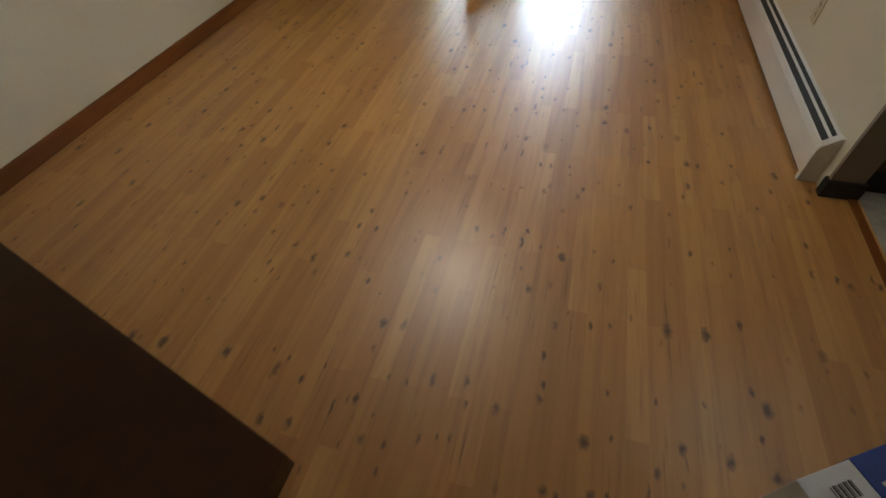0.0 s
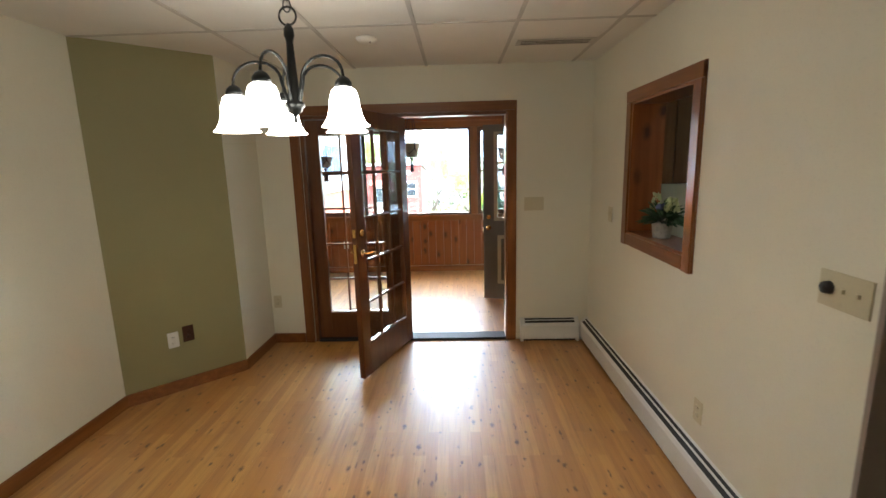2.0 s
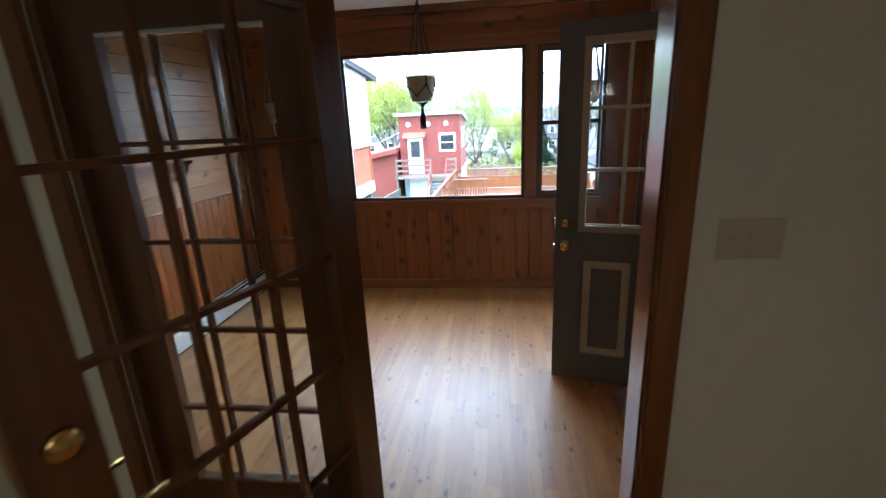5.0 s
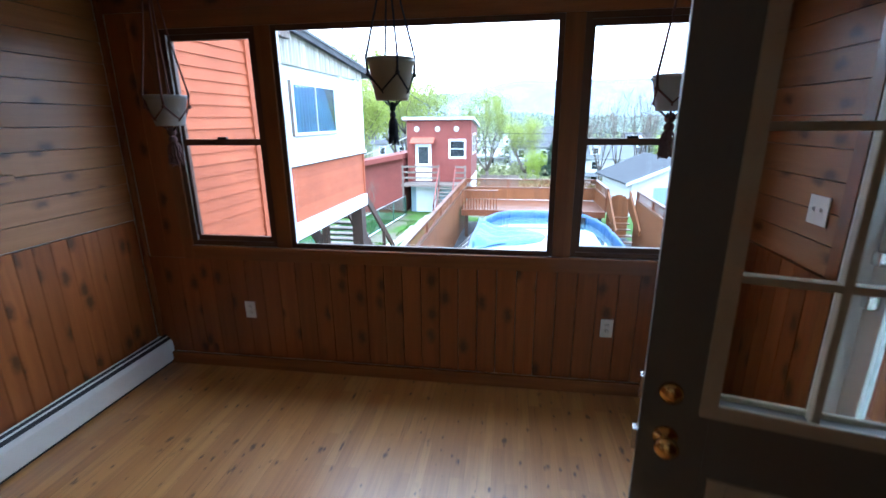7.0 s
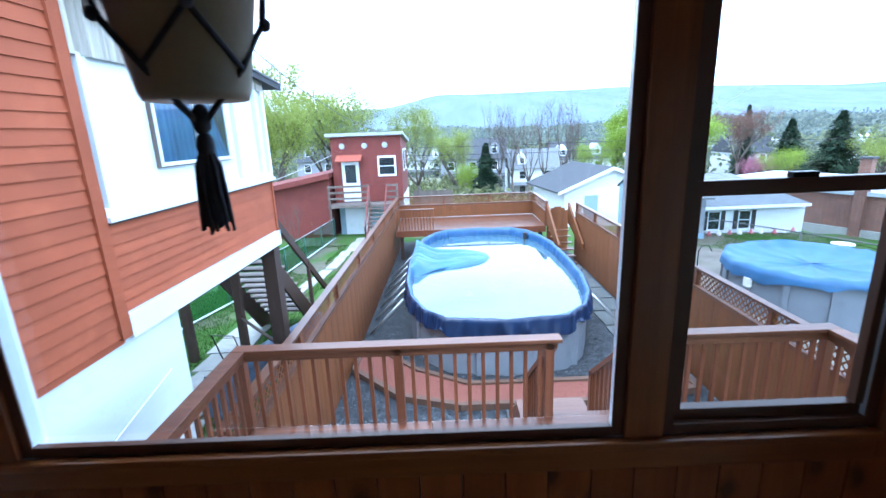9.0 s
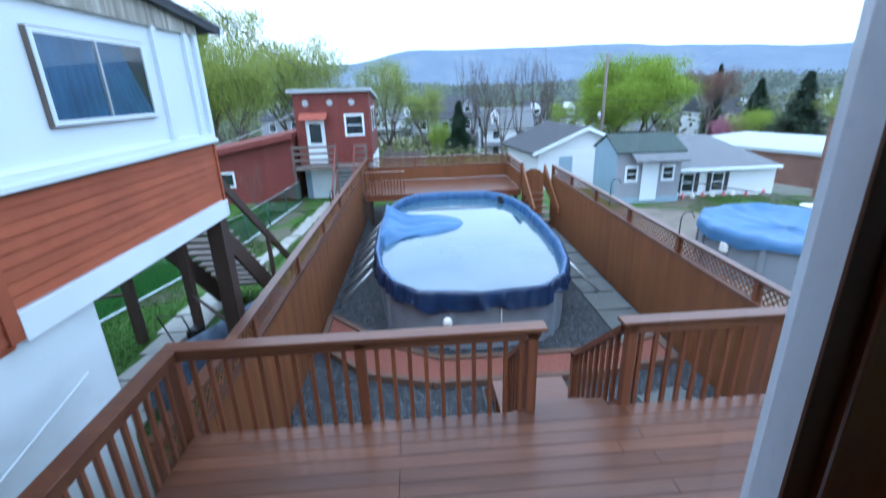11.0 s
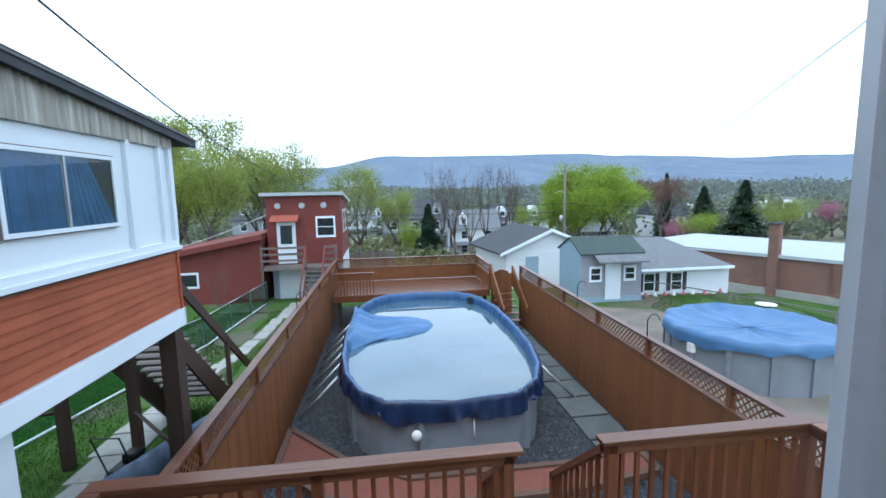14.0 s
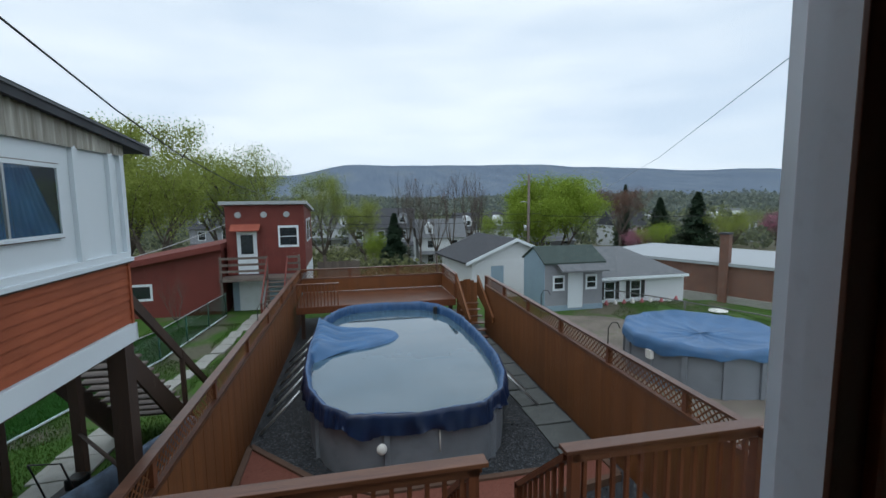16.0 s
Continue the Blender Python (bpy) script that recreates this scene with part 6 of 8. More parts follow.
bed("mulch_bed", [(-1.1, 15.1), (-1.1, 16.5), (0.3, 15.0), (1.4, 14.35), (4.6, 14.35), (5.9, 14.7), (5.9, 13.9), (4.2, 13.6), (1.2, 13.6), (0.0, 14.0)])
slab = mesh_of(box(-0.45, -0.45, 0, 0.45, 0.45, 0.05, 0.012), "slab", M_SLAB)
walkway = thing("stepping_slabs", "square grey concrete slabs in the gravel", "slabs", kind="structure")
for k in range(10):
    place("slab", slab, walkway, pose(5.62 + 0.012 * k, 14.6 + 0.98 * k, YARD + 0.012, 0, 0, (k * 37 % 7) - 3))
for k, (x, y) in enumerate(((2.5, 13.0), (3.4, 12.5), (4.3, 12.2), (5.2, 12.6))):
    place("slab", slab, walkway, pose(x, y, YARD + 0.014, 0, 0, 5 * k))

# ---- neighbour's house ----
HM = Matrix.Translation((-1.754, 13.40, -0.06)) @ pose(0, 0, 0, 0, 0, -2.0)
house = thing("neighbour_house", "orange-red and white house with a raised porch", "house", at=HM)
# local frame: x out of the wall (to the yard), y along it, the porch's corner at the origin
part("main_wall", box(-7, -11.0, -0.0, -0.03, -3.66, 6.0), M_SIDING, house)
part("foundation", box(-7, -11.0, -3.6, -0.05, -2.84, 0.06), M_FOUND, house, "whitewashed block foundation")
part("porch_wall", box(-3.4, -3.66, 0.05, -0.03, -0.03, 2.5), M_NWHITE, house)
part("porch_floor", box(-3.4, -2.84, -0.02, -0.03, -0.03, 0.05), M_BROWNPOST, house)


def lap(w, h=0.125):
    bm = prism([(0.0, 0.0), (0.0, h), (0.006, h), (0.022, 0.0)], 0, w, 'y')
    return mesh_of(bm, "clapboard", M_SIDING)


near_lap, porch_lap = lap(7.2), lap(3.6, 0.105)
for k in range(48):
    place("clapboard", near_lap, house, pose(-0.03, -3.70 - 7.2, 0.07 + 0.12 * k))
for k in range(8):
    place("clapboard", porch_lap, house, pose(-0.03, -3.62, 0.27 + 0.102 * k))
part("corner_board", box(-0.05, -3.72, 0.05, 0.012, -3.60, 6.0), M_SIDING, house)
part("corner_board", box(-0.06, -0.045, 0.25, 0.006, 0.0, 1.09), M_SIDING, house)
part("skirt_board", box(-0.05, -3.60, 0.02, 0.02, 0.03, 0.255, 0.004), M_NWHITE, house, "peeling white skirt board")
part("skirt_board", box(-3.4, -0.02, 0.02, 0.02, 0.03, 0.255, 0.004), M_NWHITE, house)
part("belt_board", box(-0.05, -3.60, 1.085, 0.045, 0.045, 1.135, 0.004), M_NWHITE, house)
part("belt_board", box(-0.05, -3.60, 1.135, 0.02, 0.02, 1.21, 0.004), M_NWHITE, house)
part("end_siding", box(-3.4, -0.03, 0.25, -0.03, 0.0, 1.09), M_SIDING, house)
for y in (-3.55, -1.02, -0.32, -0.06):
    part("pilaster", box(-0.03, y, 1.21, 0.02, y + 0.09, 2.46, 0.004), M_NWHITE, house)
wn_ = part("window", box(-0.03, -2.74, 1.50, 0.0, -1.26, 2.24), M_NWHITE, house)
M_CLOTH = plain("deep_blue_curtain", (0.035, 0.095, 0.19), 0.8, 0.3, 4, 60, 0.2)
# no room is built: a flat near-black sheet paints its shade behind the curtain
M_ROOMSHADE = plain("painted_room_shade", (0.02, 0.022, 0.025), 0.8, 0.2)
for a, b, gap in ((-2.70, -2.03, 0.0), (-1.98, -1.30, 0.55)):
    part("room_shade_sheet", box(0.0, a, 1.54, 0.002, b, 2.20), M_ROOMSHADE, wn_)
    cb = bmesh.new()
    strips = []
    for k in range(41):
        f = k / 40
        lo_, hi_ = a + (b - a) * f, a + (b - a) * f * (1 - gap)
        wv = 0.007 + 0.004 * math.sin(k * 1.1) + 0.002 * math.sin(k * 2.7)
        strips.append((cb.verts.new((wv, lo_, 1.54)), cb.verts.new((wv * 0.8, (lo_ + hi_) / 2, 1.87)), cb.verts.new((wv, hi_, 2.20))))
    for s0, s1 in zip(strips, strips[1:]):
        for m_ in (0, 1):
            f = cb.faces.new((s0[m_], s1[m_], s1[m_ + 1], s0[m_ + 1]))
            f.smooth = True
    part("curtain", cb, M_CLOTH, wn_, "deep blue curtain in folds")
    part("pane", box(0.0145, a, 1.54, 0.017, b, 2.20), M_GLASS, wn_)
for q in ((-2.74, 1.50, -1.26, 1.54), (-2.74, 2.20, -1.26, 2.24), (-2.74, 1.54, -2.70, 2.20), (-2.03, 1.54, -1.98, 2.20), (-1.30, 1.54, -1.26, 2.20)):
    slim = q[0] == -2.03
    part("frame", box(0.0, q[0] + 0.012 * slim, q[1], 0.022, q[2] - 0.012 * slim, q[3]), M_GALV if slim else M_NWHITE, wn_, "grey metal mullion" if slim else "")
for q in ((-2.75, 1.488, -1.25, 1.50), (-2.75, 2.24, -1.25, 2.25), (-2.75, 1.50, -2.74, 2.24), (-1.26, 1.50, -1.25, 2.24)):
    part("surround", box(-0.03, q[0], q[1], 0.012, q[2], q[3]), M_GREYWOOD, wn_, "weathered grey surround")
corr = bmesh.new()
prev = None
for k in range(361):
    y = -3.6 + 3.65 * k / 360
    x = 0.018 + 0.016 * math.sin(k * 2 * math.pi / 9)
    zt = 2.62 + 0.106 * (-y)
    cur = (corr.verts.new((x, y, 2.44)), corr.verts.new((x, y, zt)))
    if prev:
        corr.faces.new((prev[0], cur[0], cur[1], prev[1]))
    prev = cur
ex = bmesh.ops.extrude_face_region(corr, geom=corr.faces[:])
for v in [g for g in ex["geom"] if isinstance(g, bmesh.types.BMVert)]:
    v.co.x -= 0.01
part("corrugated_band", corr, M_CORR, house, "stained grey corrugated band below the eave")
part("roof", prism([(0.55, 2.52), (-3.7, 2.97), (-3.7, 3.10), (0.55, 2.64)], -3.6, 0.10, 'x'), M_SHINGLE, house)
part("eave_board", prism([(0.56, 2.50), (-3.7, 2.95), (-3.7, 3.03), (0.56, 2.585)], 0.10, 0.125, 'x'), M_SHINGLE, house)
part("drip_edge", prism([(0.565, 2.588), (-3.7, 3.033), (-3.7, 3.055), (0.565, 2.612)], 0.10, 0.140, 'x'), M_GREYROOF, house, "grey metal drip edge")
# dark strip stands in for the shadow line below the belt board
part("drip_strip", box(-0.03, -3.60, 1.066, 0.030, 0.030, 1.085), M_BROWNPOST, house, "dark strip painting the shadow line under the belt board")
part("chimney", box(-0.55, -3.35, 2.75, 0.10, -2.80, 3.50, 0.01), M_GREYWOOD, house, "grey boxed chimney at the roof's edge")
part("gutter_end", box(0.03, 0.545, 2.50, 0.13, 0.60, 2.60, 0.004), M_NWHITE, house)
part("conduit", tube([(-0.03, -6.0, -1.05), (-0.03, -4.4, -0.85), (-0.03, -3.15, -0.55)], 0.012), M_FOUND, house)
for q, w in (((-0.22, -0.30), 0.22), ((-1.66, 1.28), 0.14), ((-2.80, 1.24), 0.15), ((-2.6, -1.8), 0.13)):
    zg = land(-1.7 + q[0], 13.3 + q[1])
    part("porch_post", box(q[0], q[1], zg - 0.1, q[0] + w, q[1] + w, 0.02), M_BROWNPOST, house, "dark timber porch post")
for x0, y0, x1, y1 in ((-1.6, 1.35, -0.2, -0.12), (-3.6, 1.32, -2.7, 1.32)):
    part("cross_beam", tube([(x0, y0, -1.85), (x1, y1, -1.78)], 0.035, 0.035, 4), M_BROWNPOST, house)
nst = thing("porch_stairs", "dark timber stairs below the neighbour's porch", "stairs", at=HM)
for k in range(14):
    part("tread", box(-2.1, 0.85 + 0.205 * k, -0.02 - 0.20 * k, -0.85, 1.13 + 0.205 * k, 0.02 - 0.20 * k), M_GREYWOOD, nst)
for x in (-2.15, -0.85):
    part("stringer", prism([(0.75, 0.16), (4.0, -2.98), (4.0, -3.25), (3.6, -3.25), (0.75, -0.2)], x, x + 0.05, 'x'), M_BROWNPOST, nst)
part("landing", box(-2.15, 0.03, 0.0, -0.8, 0.95, 0.08), M_BROWNPOST, nst)
part("handrail", prism([(1.5, 0.50), (4.9, -2.42), (4.9, -2.62), (1.5, 0.26)], -0.85, -0.79, 'x'), M_BROWNPOST, nst)
for y, z in ((3.5, -1.25), (4.82, -2.4)):
    part("newel", box(-0.86, y, -3.3, -0.78, y + 0.08, z), M_BROWNPOST, nst)
# tarp-draped timber wall and mower below the porch
M_BTARP = plain("blue_grey_tarp", (0.10, 0.15, 0.22), 0.6, 0.5, 5, 40, 0.4)
bm = bmesh.new()
cols = []
for i in range(25):
    y = 12.4 + 3.2 * i / 24
    col = []
    for j, (dx, dz) in enumerate(((-0.10, -0.6), (-0.06, -0.1), (0.0, 0.0), (0.10, -0.02), (0.14, -0.25), (0.18, -0.65))):
        w = noise.noise(Vector((i * 0.45, j * 0.5, 7)))
        bx_ = -2.85 + 0.30 * (y - 12.4)
        col.append(bm.verts.new((bx_ + dx + 0.05 * w, y, land(-2.5, y) + 0.80 + dz * 1.2 + 0.06 * w)))
    cols.append(col)
for a, b in zip(cols, cols[1:]):
    for j in range(5):
        f = bm.faces.new((a[j], a[j + 1], b[j + 1], b[j]))
        f.smooth = True
bm.faces.new(cols[0]), bm.faces.new(cols[-1])
solid("covered_timber_stack", bm, M_BTARP, "timber stack under a blue-grey tarp", "tarp")
mz = land(-3.15, 13.9)
mow = thing("lawn_mower", "black lawn mower with a tall looped handle", "mower", at=pose(-3.15, 14.0, mz, 0, 0, -8))
part("handle", tube([(-0.22, 0, 0.25), (-0.22, -0.25, 0.98), (0.22, -0.25, 0.98), (0.22, 0, 0.25)], 0.014), M_BLACK, mow)
part("deck", box(-0.25, 0.0, 0.1, 0.25, 0.6, 0.28, 0.04), M_BLACK, mow)
for x in (-0.28, 0.28):
    for y in (0.08, 0.52):
        part("wheel", tube([(x - 0.02, y, 0.1), (x + 0.02, y, 0.1)], 0.1, 0.1, 16), M_BLACK, mow)
part("engine", box(-0.12, 0.18, 0.28, 0.12, 0.42, 0.46, 0.03), M_BRONZE, mow)
# neighbour's path
path = thing("garden_path", "worn concrete slab path down the neighbour's lawn", "path", kind="structure")
for k in range(20):
    y = 11.0 + 0.92 * k
    x = -3.75 - 0.14 * (y - 14.57) if y < 17.2 else -4.12 + 0.08 * (y - 17.2)
    w = 0.46 if y > 17 else 0.9
    o = part("slab", box(-w / 2, -0.44, 0, w / 2, 0.44, 0.05, 0.012), M_CONC, path)
    slope = math.degrees(math.atan(0.075)) if 11 < y < 23 else 0
    o.matrix_basis = pose(x + 0.05 * math.sin(k * 2.3), y, land(x, y) - 0.012, -slope, 0, 4 * math.sin(k * 1.7))
# green mesh fence across the lawn
M_GREENNET = glass_mat("sheer_green_net", (0.62, 0.80, 0.74))
gf = thing("mesh_fence", "green windscreen on a low chain-link fence", "fence")
for k in range(9):
    y = 13.0 + 2.0 * k
    x = -6.2 + 0.10 * (y - 13)
    z = land(x, y)
    part("post", tube([(x, y, z), (x, y, z + 1.1)], 0.025), M_GREENMESH, gf)
    if k < 8:
        x2, y2 = -6.2 + 0.10 * (y - 11), y + 2.0
        z2 = land(x2, y2)
        bm = bmesh.new()
        v = [bm.verts.new(p) for p in ((x, y, z + 0.05), (x2, y2, z2 + 0.05), (x2, y2, z2 + 1.05), (x, y, z + 1.05), (x - 0.012, y, z + 0.05), (x2 - 0.012, y2, z2 + 0.05), (x2 - 0.012, y2, z2 + 1.05), (x - 0.012, y, z + 1.05))]
        for f in ((0, 1, 2, 3), (7, 6, 5, 4), (0, 4, 5, 1), (3, 2, 6, 7)):
            bm.faces.new([v[i] for i in f])
        part("screen", bm, M_GREENNET, gf)
        part("bottom_pipe", tube([(x, y, z + 0.06), (x2, y2, z2 + 0.06)], 0.03), M_NWHITE, gf)
        part("top_pipe", tube([(x, y, z + 1.07), (x2, y2, z2 + 1.07)], 0.018), M_GALV, gf)


# ---- other buildings ----
def window_unit(parent, x, y, z, w, h, axis='y', mat=None, sash=True):
    """A framed window on a wall that faces -y (axis y) or +x (axis x)."""
    def bb(u0, v0, u1, v1, d0, d1):
        return box(x + u0, y - d1, z + v0, x + u1, y - d0, z + v1) if axis == 'y' else box(x + d0, y + u0, z + v0, x + d1, y + u1, z + v1)
    win = part("window", bb(-w / 2 - 0.09, -0.09, w / 2 + 0.09, h + 0.09, 0.0, 0.03), mat or M_NWHITE, parent)
    panes = ((0.02, h / 2 - 0.02), (h / 2 + 0.02, h - 0.02)) if sash else ((0.02, h - 0.02),)
    for a, b in panes:
        part("pane", bb(-w / 2, a, w / 2, b, 0.03, 0.036), M_DARKGLASS, win)
    return win


def siding_panel(parent, name, material, x0, x1, y, z0, z1, step):
    """Lapped boards on a wall that faces -y."""
    k = max(1, round((z1 - z0) / step))
    st = (z1 - z0) / k
    me = mesh_of(prism([(0.0, 0.0), (-0.022, 0.0), (-0.004, st), (0.0, st)], 0, x1 - x0, 'x'), name, material)
    for i in range(k):
        place(name, me, parent, pose(x0, y, z0 + st * i))


# red two-storey shed
SY = 30.0
shed = thing("red_shed", "red two-storey shed with a white-edged slanting roof", "shed")
part("lower_wall", box(-4.05, SY + 0.03, YARD, -0.62, SY + 4.2, -1.75), M_BLUEGREY, shed)
part("upper_wall", box(-4.2, SY, -1.75, -0.58, SY + 4.2, 1.62), M_RED, shed)
plank = mesh_of(box(0.003, -0.02, -1.75, 0.299, 0.0, 1.60, 0.004), "plank", M_RED)
for k in range(12):
    place("plank", plank, shed, pose(-4.2 + 0.302 * k, SY, 0))
part("roof", prism([(SY - 0.22, 1.66), (SY - 0.22, 1.82), (SY + 4.4, 1.36), (SY + 4.4, 1.20)], -4.42, -0.42, 'x'), M_ROOFWHITE, shed)
part("garage_door", box(-3.75, SY - 0.01, YARD, -2.4, SY + 0.03, -1.95), M_EXTWHITE, shed, "pale grey garage door")
part("side_skirt", box(-0.60, SY + 0.1, YARD, -0.57, SY + 4.1, -1.5), M_NWHITE, shed)
dr = part("door", box(-3.72, SY - 0.06, -1.70, -2.82, SY - 0.024, 0.36), M_NWHITE, shed, "white door with a dark screen")
part("pane", box(-3.55, SY - 0.075, -0.72, -2.99, SY - 0.06, 0.20), M_DARKGLASS, dr)
part("awning", prism([(SY - 0.03, 0.72), (SY - 0.5, 0.44), (SY - 0.5, 0.40), (SY - 0.03, 0.66)], -3.95, -2.62, 'x'), plain("faded_red_awning", (0.30, 0.075, 0.045), 0.7), shed, "faded orange-red awning")
window_unit(shed, -1.35, SY - 0.02, -0.35, 0.78, 0.88)
for x in (-3.62, -2.45, -1.4):
    o = part("round_vent", lathe([(0.0, 0.0), (0.15, 0.0), (0.15, 0.03), (0.11, 0.04), (0.0, 0.03)], 16), M_ROOFWHITE, shed)
    o.matrix_basis = pose(x, SY - 0.02, 1.16, 90, 0, 0)
window_unit(shed, -0.58, SY + 1.3, -0.2, 0.6, 1.0, 'x')
window_unit(shed, -0.58, SY + 2.7, -0.2, 0.6, 1.0, 'x')
bal_ = thing("shed_balcony", "weathered grey balcony with stairs at the shed", "balcony")
part("floor", box(-4.35, SY - 1.15, -1.88, -0.75, SY - 0.06, -1.76), M_GREYWOOD, bal_)
for x in (-4.3, -2.3, -0.85):
    part("post", box(x, SY - 1.15, YARD, x + 0.1, SY - 1.05, -0.72), M_GREYWOOD, bal_)
for z in (-0.85, -1.15, -1.45):
    part("rail", box(-4.3, SY - 1.17, z, -2.2, SY - 1.12, z + 0.1), M_GREYWOOD, bal_)
    part("rail", box(-1.35, SY - 1.17, z, -0.75, SY - 1.12, z + 0.1), M_GREYWOOD, bal_)
for k in range(9):
    part("tread", box(-2.2, SY - 1.4 - 0.22 * k, -1.98 - 0.17 * k, -1.35, SY - 1.15 - 0.22 * k, -1.94 - 0.17 * k), M_GREYWOOD, bal_)
for x in (-2.24, -1.35):
    part("stringer", prism([(SY - 1.15, -1.85), (SY - 3.3, YARD + 0.05), (SY - 3.3, YARD - 0.1), (SY - 3.0, YARD - 0.1), (SY - 1.15, -2.1)], x, x + 0.05, 'x'), M_RED, bal_)
    part("handrail", prism([(SY - 1.15, -0.80), (SY - 3.2, -2.5), (SY - 3.2, -2.62), (SY - 1.15, -0.92)], x, x + 0.06, 'x'), M_RED, bal_)
    part("newel", box(x, SY - 3.2, YARD, x + 0.08, SY - 3.12, -2.5), M_RED, bal_)

# low red garage beside it
gar = thing("red_garage", "low red garage with a slanting roof edge", "garage")
part("wall", prism([(-12.5, YARD), (-4.35, YARD), (-4.35, -0.35), (-12.5, -1.85)], SY - 0.5, SY + 5, 'y'), M_RED, gar)
part("roof", prism([(-12.8, -1.95), (-4.25, -0.38), (-4.25, -0.12), (-12.8, -1.68)], SY - 0.9, SY + 5.3, 'y'), M_RED, gar)
for x in (-10.0, -8.0):
    window_unit(gar, x, SY - 0.5, -2.6, 1.1, 0.6, sash=False)

for ob in (shed, bal_, gar):
    ob.location.x = -0.45

# white gable-ended garage
wg = thing("white_garage", "white vinyl garage with a dark gable roof", "garage", at=pose(12.98, 38.0, -5.1, 0, 0, 7))
part("wall", box(-3.4, 0, -0.8, 3.4, 6.6, 2.5), M_VINYL, wg)
part("gable", prism([(-3.4, 2.5), (3.4, 2.5), (0, 3.86)], 0.0, 6.6, 'y'), M_VINYL, wg)
siding_panel(wg, "clapboard", M_VINYL, -3.4, 3.4, 0.0, 0.1, 2.5, 0.2)
for sg in (-1, 1):
    part("roof_slope", prism([(0, 3.88), (sg * 3.95, 2.30), (sg * 3.95, 2.42), (0, 4.02)], -0.35, 6.9, 'y'), M_SHINGLE, wg)
    part("rake_board", prism([(0, 3.80), (sg * 3.97, 2.22), (sg * 3.97, 2.43), (0, 4.03)], -0.40, -0.36, 'y'), M_NWHITE, wg)
part("door", box(-1.9, -0.05, 0, -0.9, -0.024, 2.05), M_BLUEGREY, wg)
window_unit(wg, 1.3, -0.025, 0.9, 0.9, 1.1)

# small grey garden shed
gs = thing("garden_shed", "grey garden shed with a green roof and porch hood", "shed")
gx, gy = 9.95, 26.1
part("wall", box(gx, gy, YARD, gx + 2.95, gy + 2.4, -1.15), M_GREYSIDE, gs)
siding_panel(gs, "clapboard", M_GREYSIDE, gx, gx + 2.95, gy, YARD + 0.25, -1.15, 0.16)
part("base", box(gx - 0.02, gy - 0.05, YARD, gx + 2.97, gy, YARD + 0.25), M_BLUEGREY, gs)
part("side", prism([(gy - 0.02, YARD), (gy + 2.45, YARD), (gy + 2.45, -1.15), (gy + 1.2, -0.58), (gy - 0.02, -1.15)], gx - 0.04, gx - 0.005, 'x'), M_BLUEGREY, gs, "slate blue side wall")
part("roof_slope", prism([(gy - 0.15, -1.20), (gy + 1.2, -0.53), (gy + 1.2, -0.61), (gy - 0.15, -1.28)], gx - 0.1, gx + 3.05, 'x'), M_GREENROOF, gs)
part("roof_slope", prism([(gy + 2.6, -1.20), (gy + 1.2, -0.53), (gy + 1.2, -0.61), (gy + 2.6, -1.28)], gx - 0.1, gx + 3.05, 'x'), M_GREENROOF, gs)
part("hood", prism([(gy - 0.03, -1.22), (gy - 0.7, -1.52), (gy - 0.7, -1.60), (gy - 0.03, -1.34)], gx + 0.55, gx + 2.9, 'x'), M_GREYROOF, gs)
part("door", box(gx + 1.15, gy - 0.07, YARD + 0.12, gx + 1.9, gy - 0.025, -1.60), M_NWHITE, gs)
for x in (gx + 0.68, gx + 2.35):
    window_unit(gs, x, gy - 0.025, -2.45, 0.42, 0.55)

# long white house with a grey hip roof
wh = thing("white_house", "low white house with a grey hip roof", "house")
part("wall", box(13.95, 27.0, YARD - 0.8, 19.0, 33.0, -2.25), M_VINYL, wh)
siding_panel(wh, "clapboard", M_VINYL, 13.95, 19.0, 27.0, YARD + 0.1, -2.25, 0.2)
rb = bmesh.new()
q = [rb.verts.new(p) for p in ((12.8, 26.6, -2.16), (18.95, 26.6, -2.16), (19.2, 33.4, -2.16), (12.8, 33.4, -2.16), (14.6, 30.0, -0.95), (17.2, 30.0, -1.0))]
for f in ((0, 1, 5, 4), (1, 2, 5), (2, 3, 4, 5), (3, 0, 4), (3, 2, 1, 0)):
    rb.faces.new([q[i] for i in f])
part("roof", rb, M_GREYROOF, wh)
part("fascia", box(12.8, 26.58, -2.28, 18.95, 26.62, -2.15), M_NWHITE, wh)
for x in (14.7, 16.15):
    win = window_unit(wh, x, 26.98, -3.3, 0.5, 0.85)
    for sx in (-0.42, 0.42):
        part("shutter", box(x + sx - 0.1, 26.93, -3.33, x + sx + 0.1, 26.975, -2.42), M_BLACK, win)
orn = random.Random(5)
for k in range(9):
    x = 13.45 + 0.5 * k
    col = M_WPLASTIC if k % 2 else plain("pink_ornament", (0.5, 0.14, 0.16), 0.5)
    solid("garden_ornament", lathe([(0.0, YARD), (0.10, YARD), (0.10, YARD + 0.08), (0.05, YARD + 0.14), (0.06, YARD + 0.19), (0.0, YARD + 0.24)], 10, x, 26.55 + orn.uniform(-0.1, 0.1)), col, "small painted garden ornament by the house", "ornament", "garden ornaments")

wh.location.x = -0.85

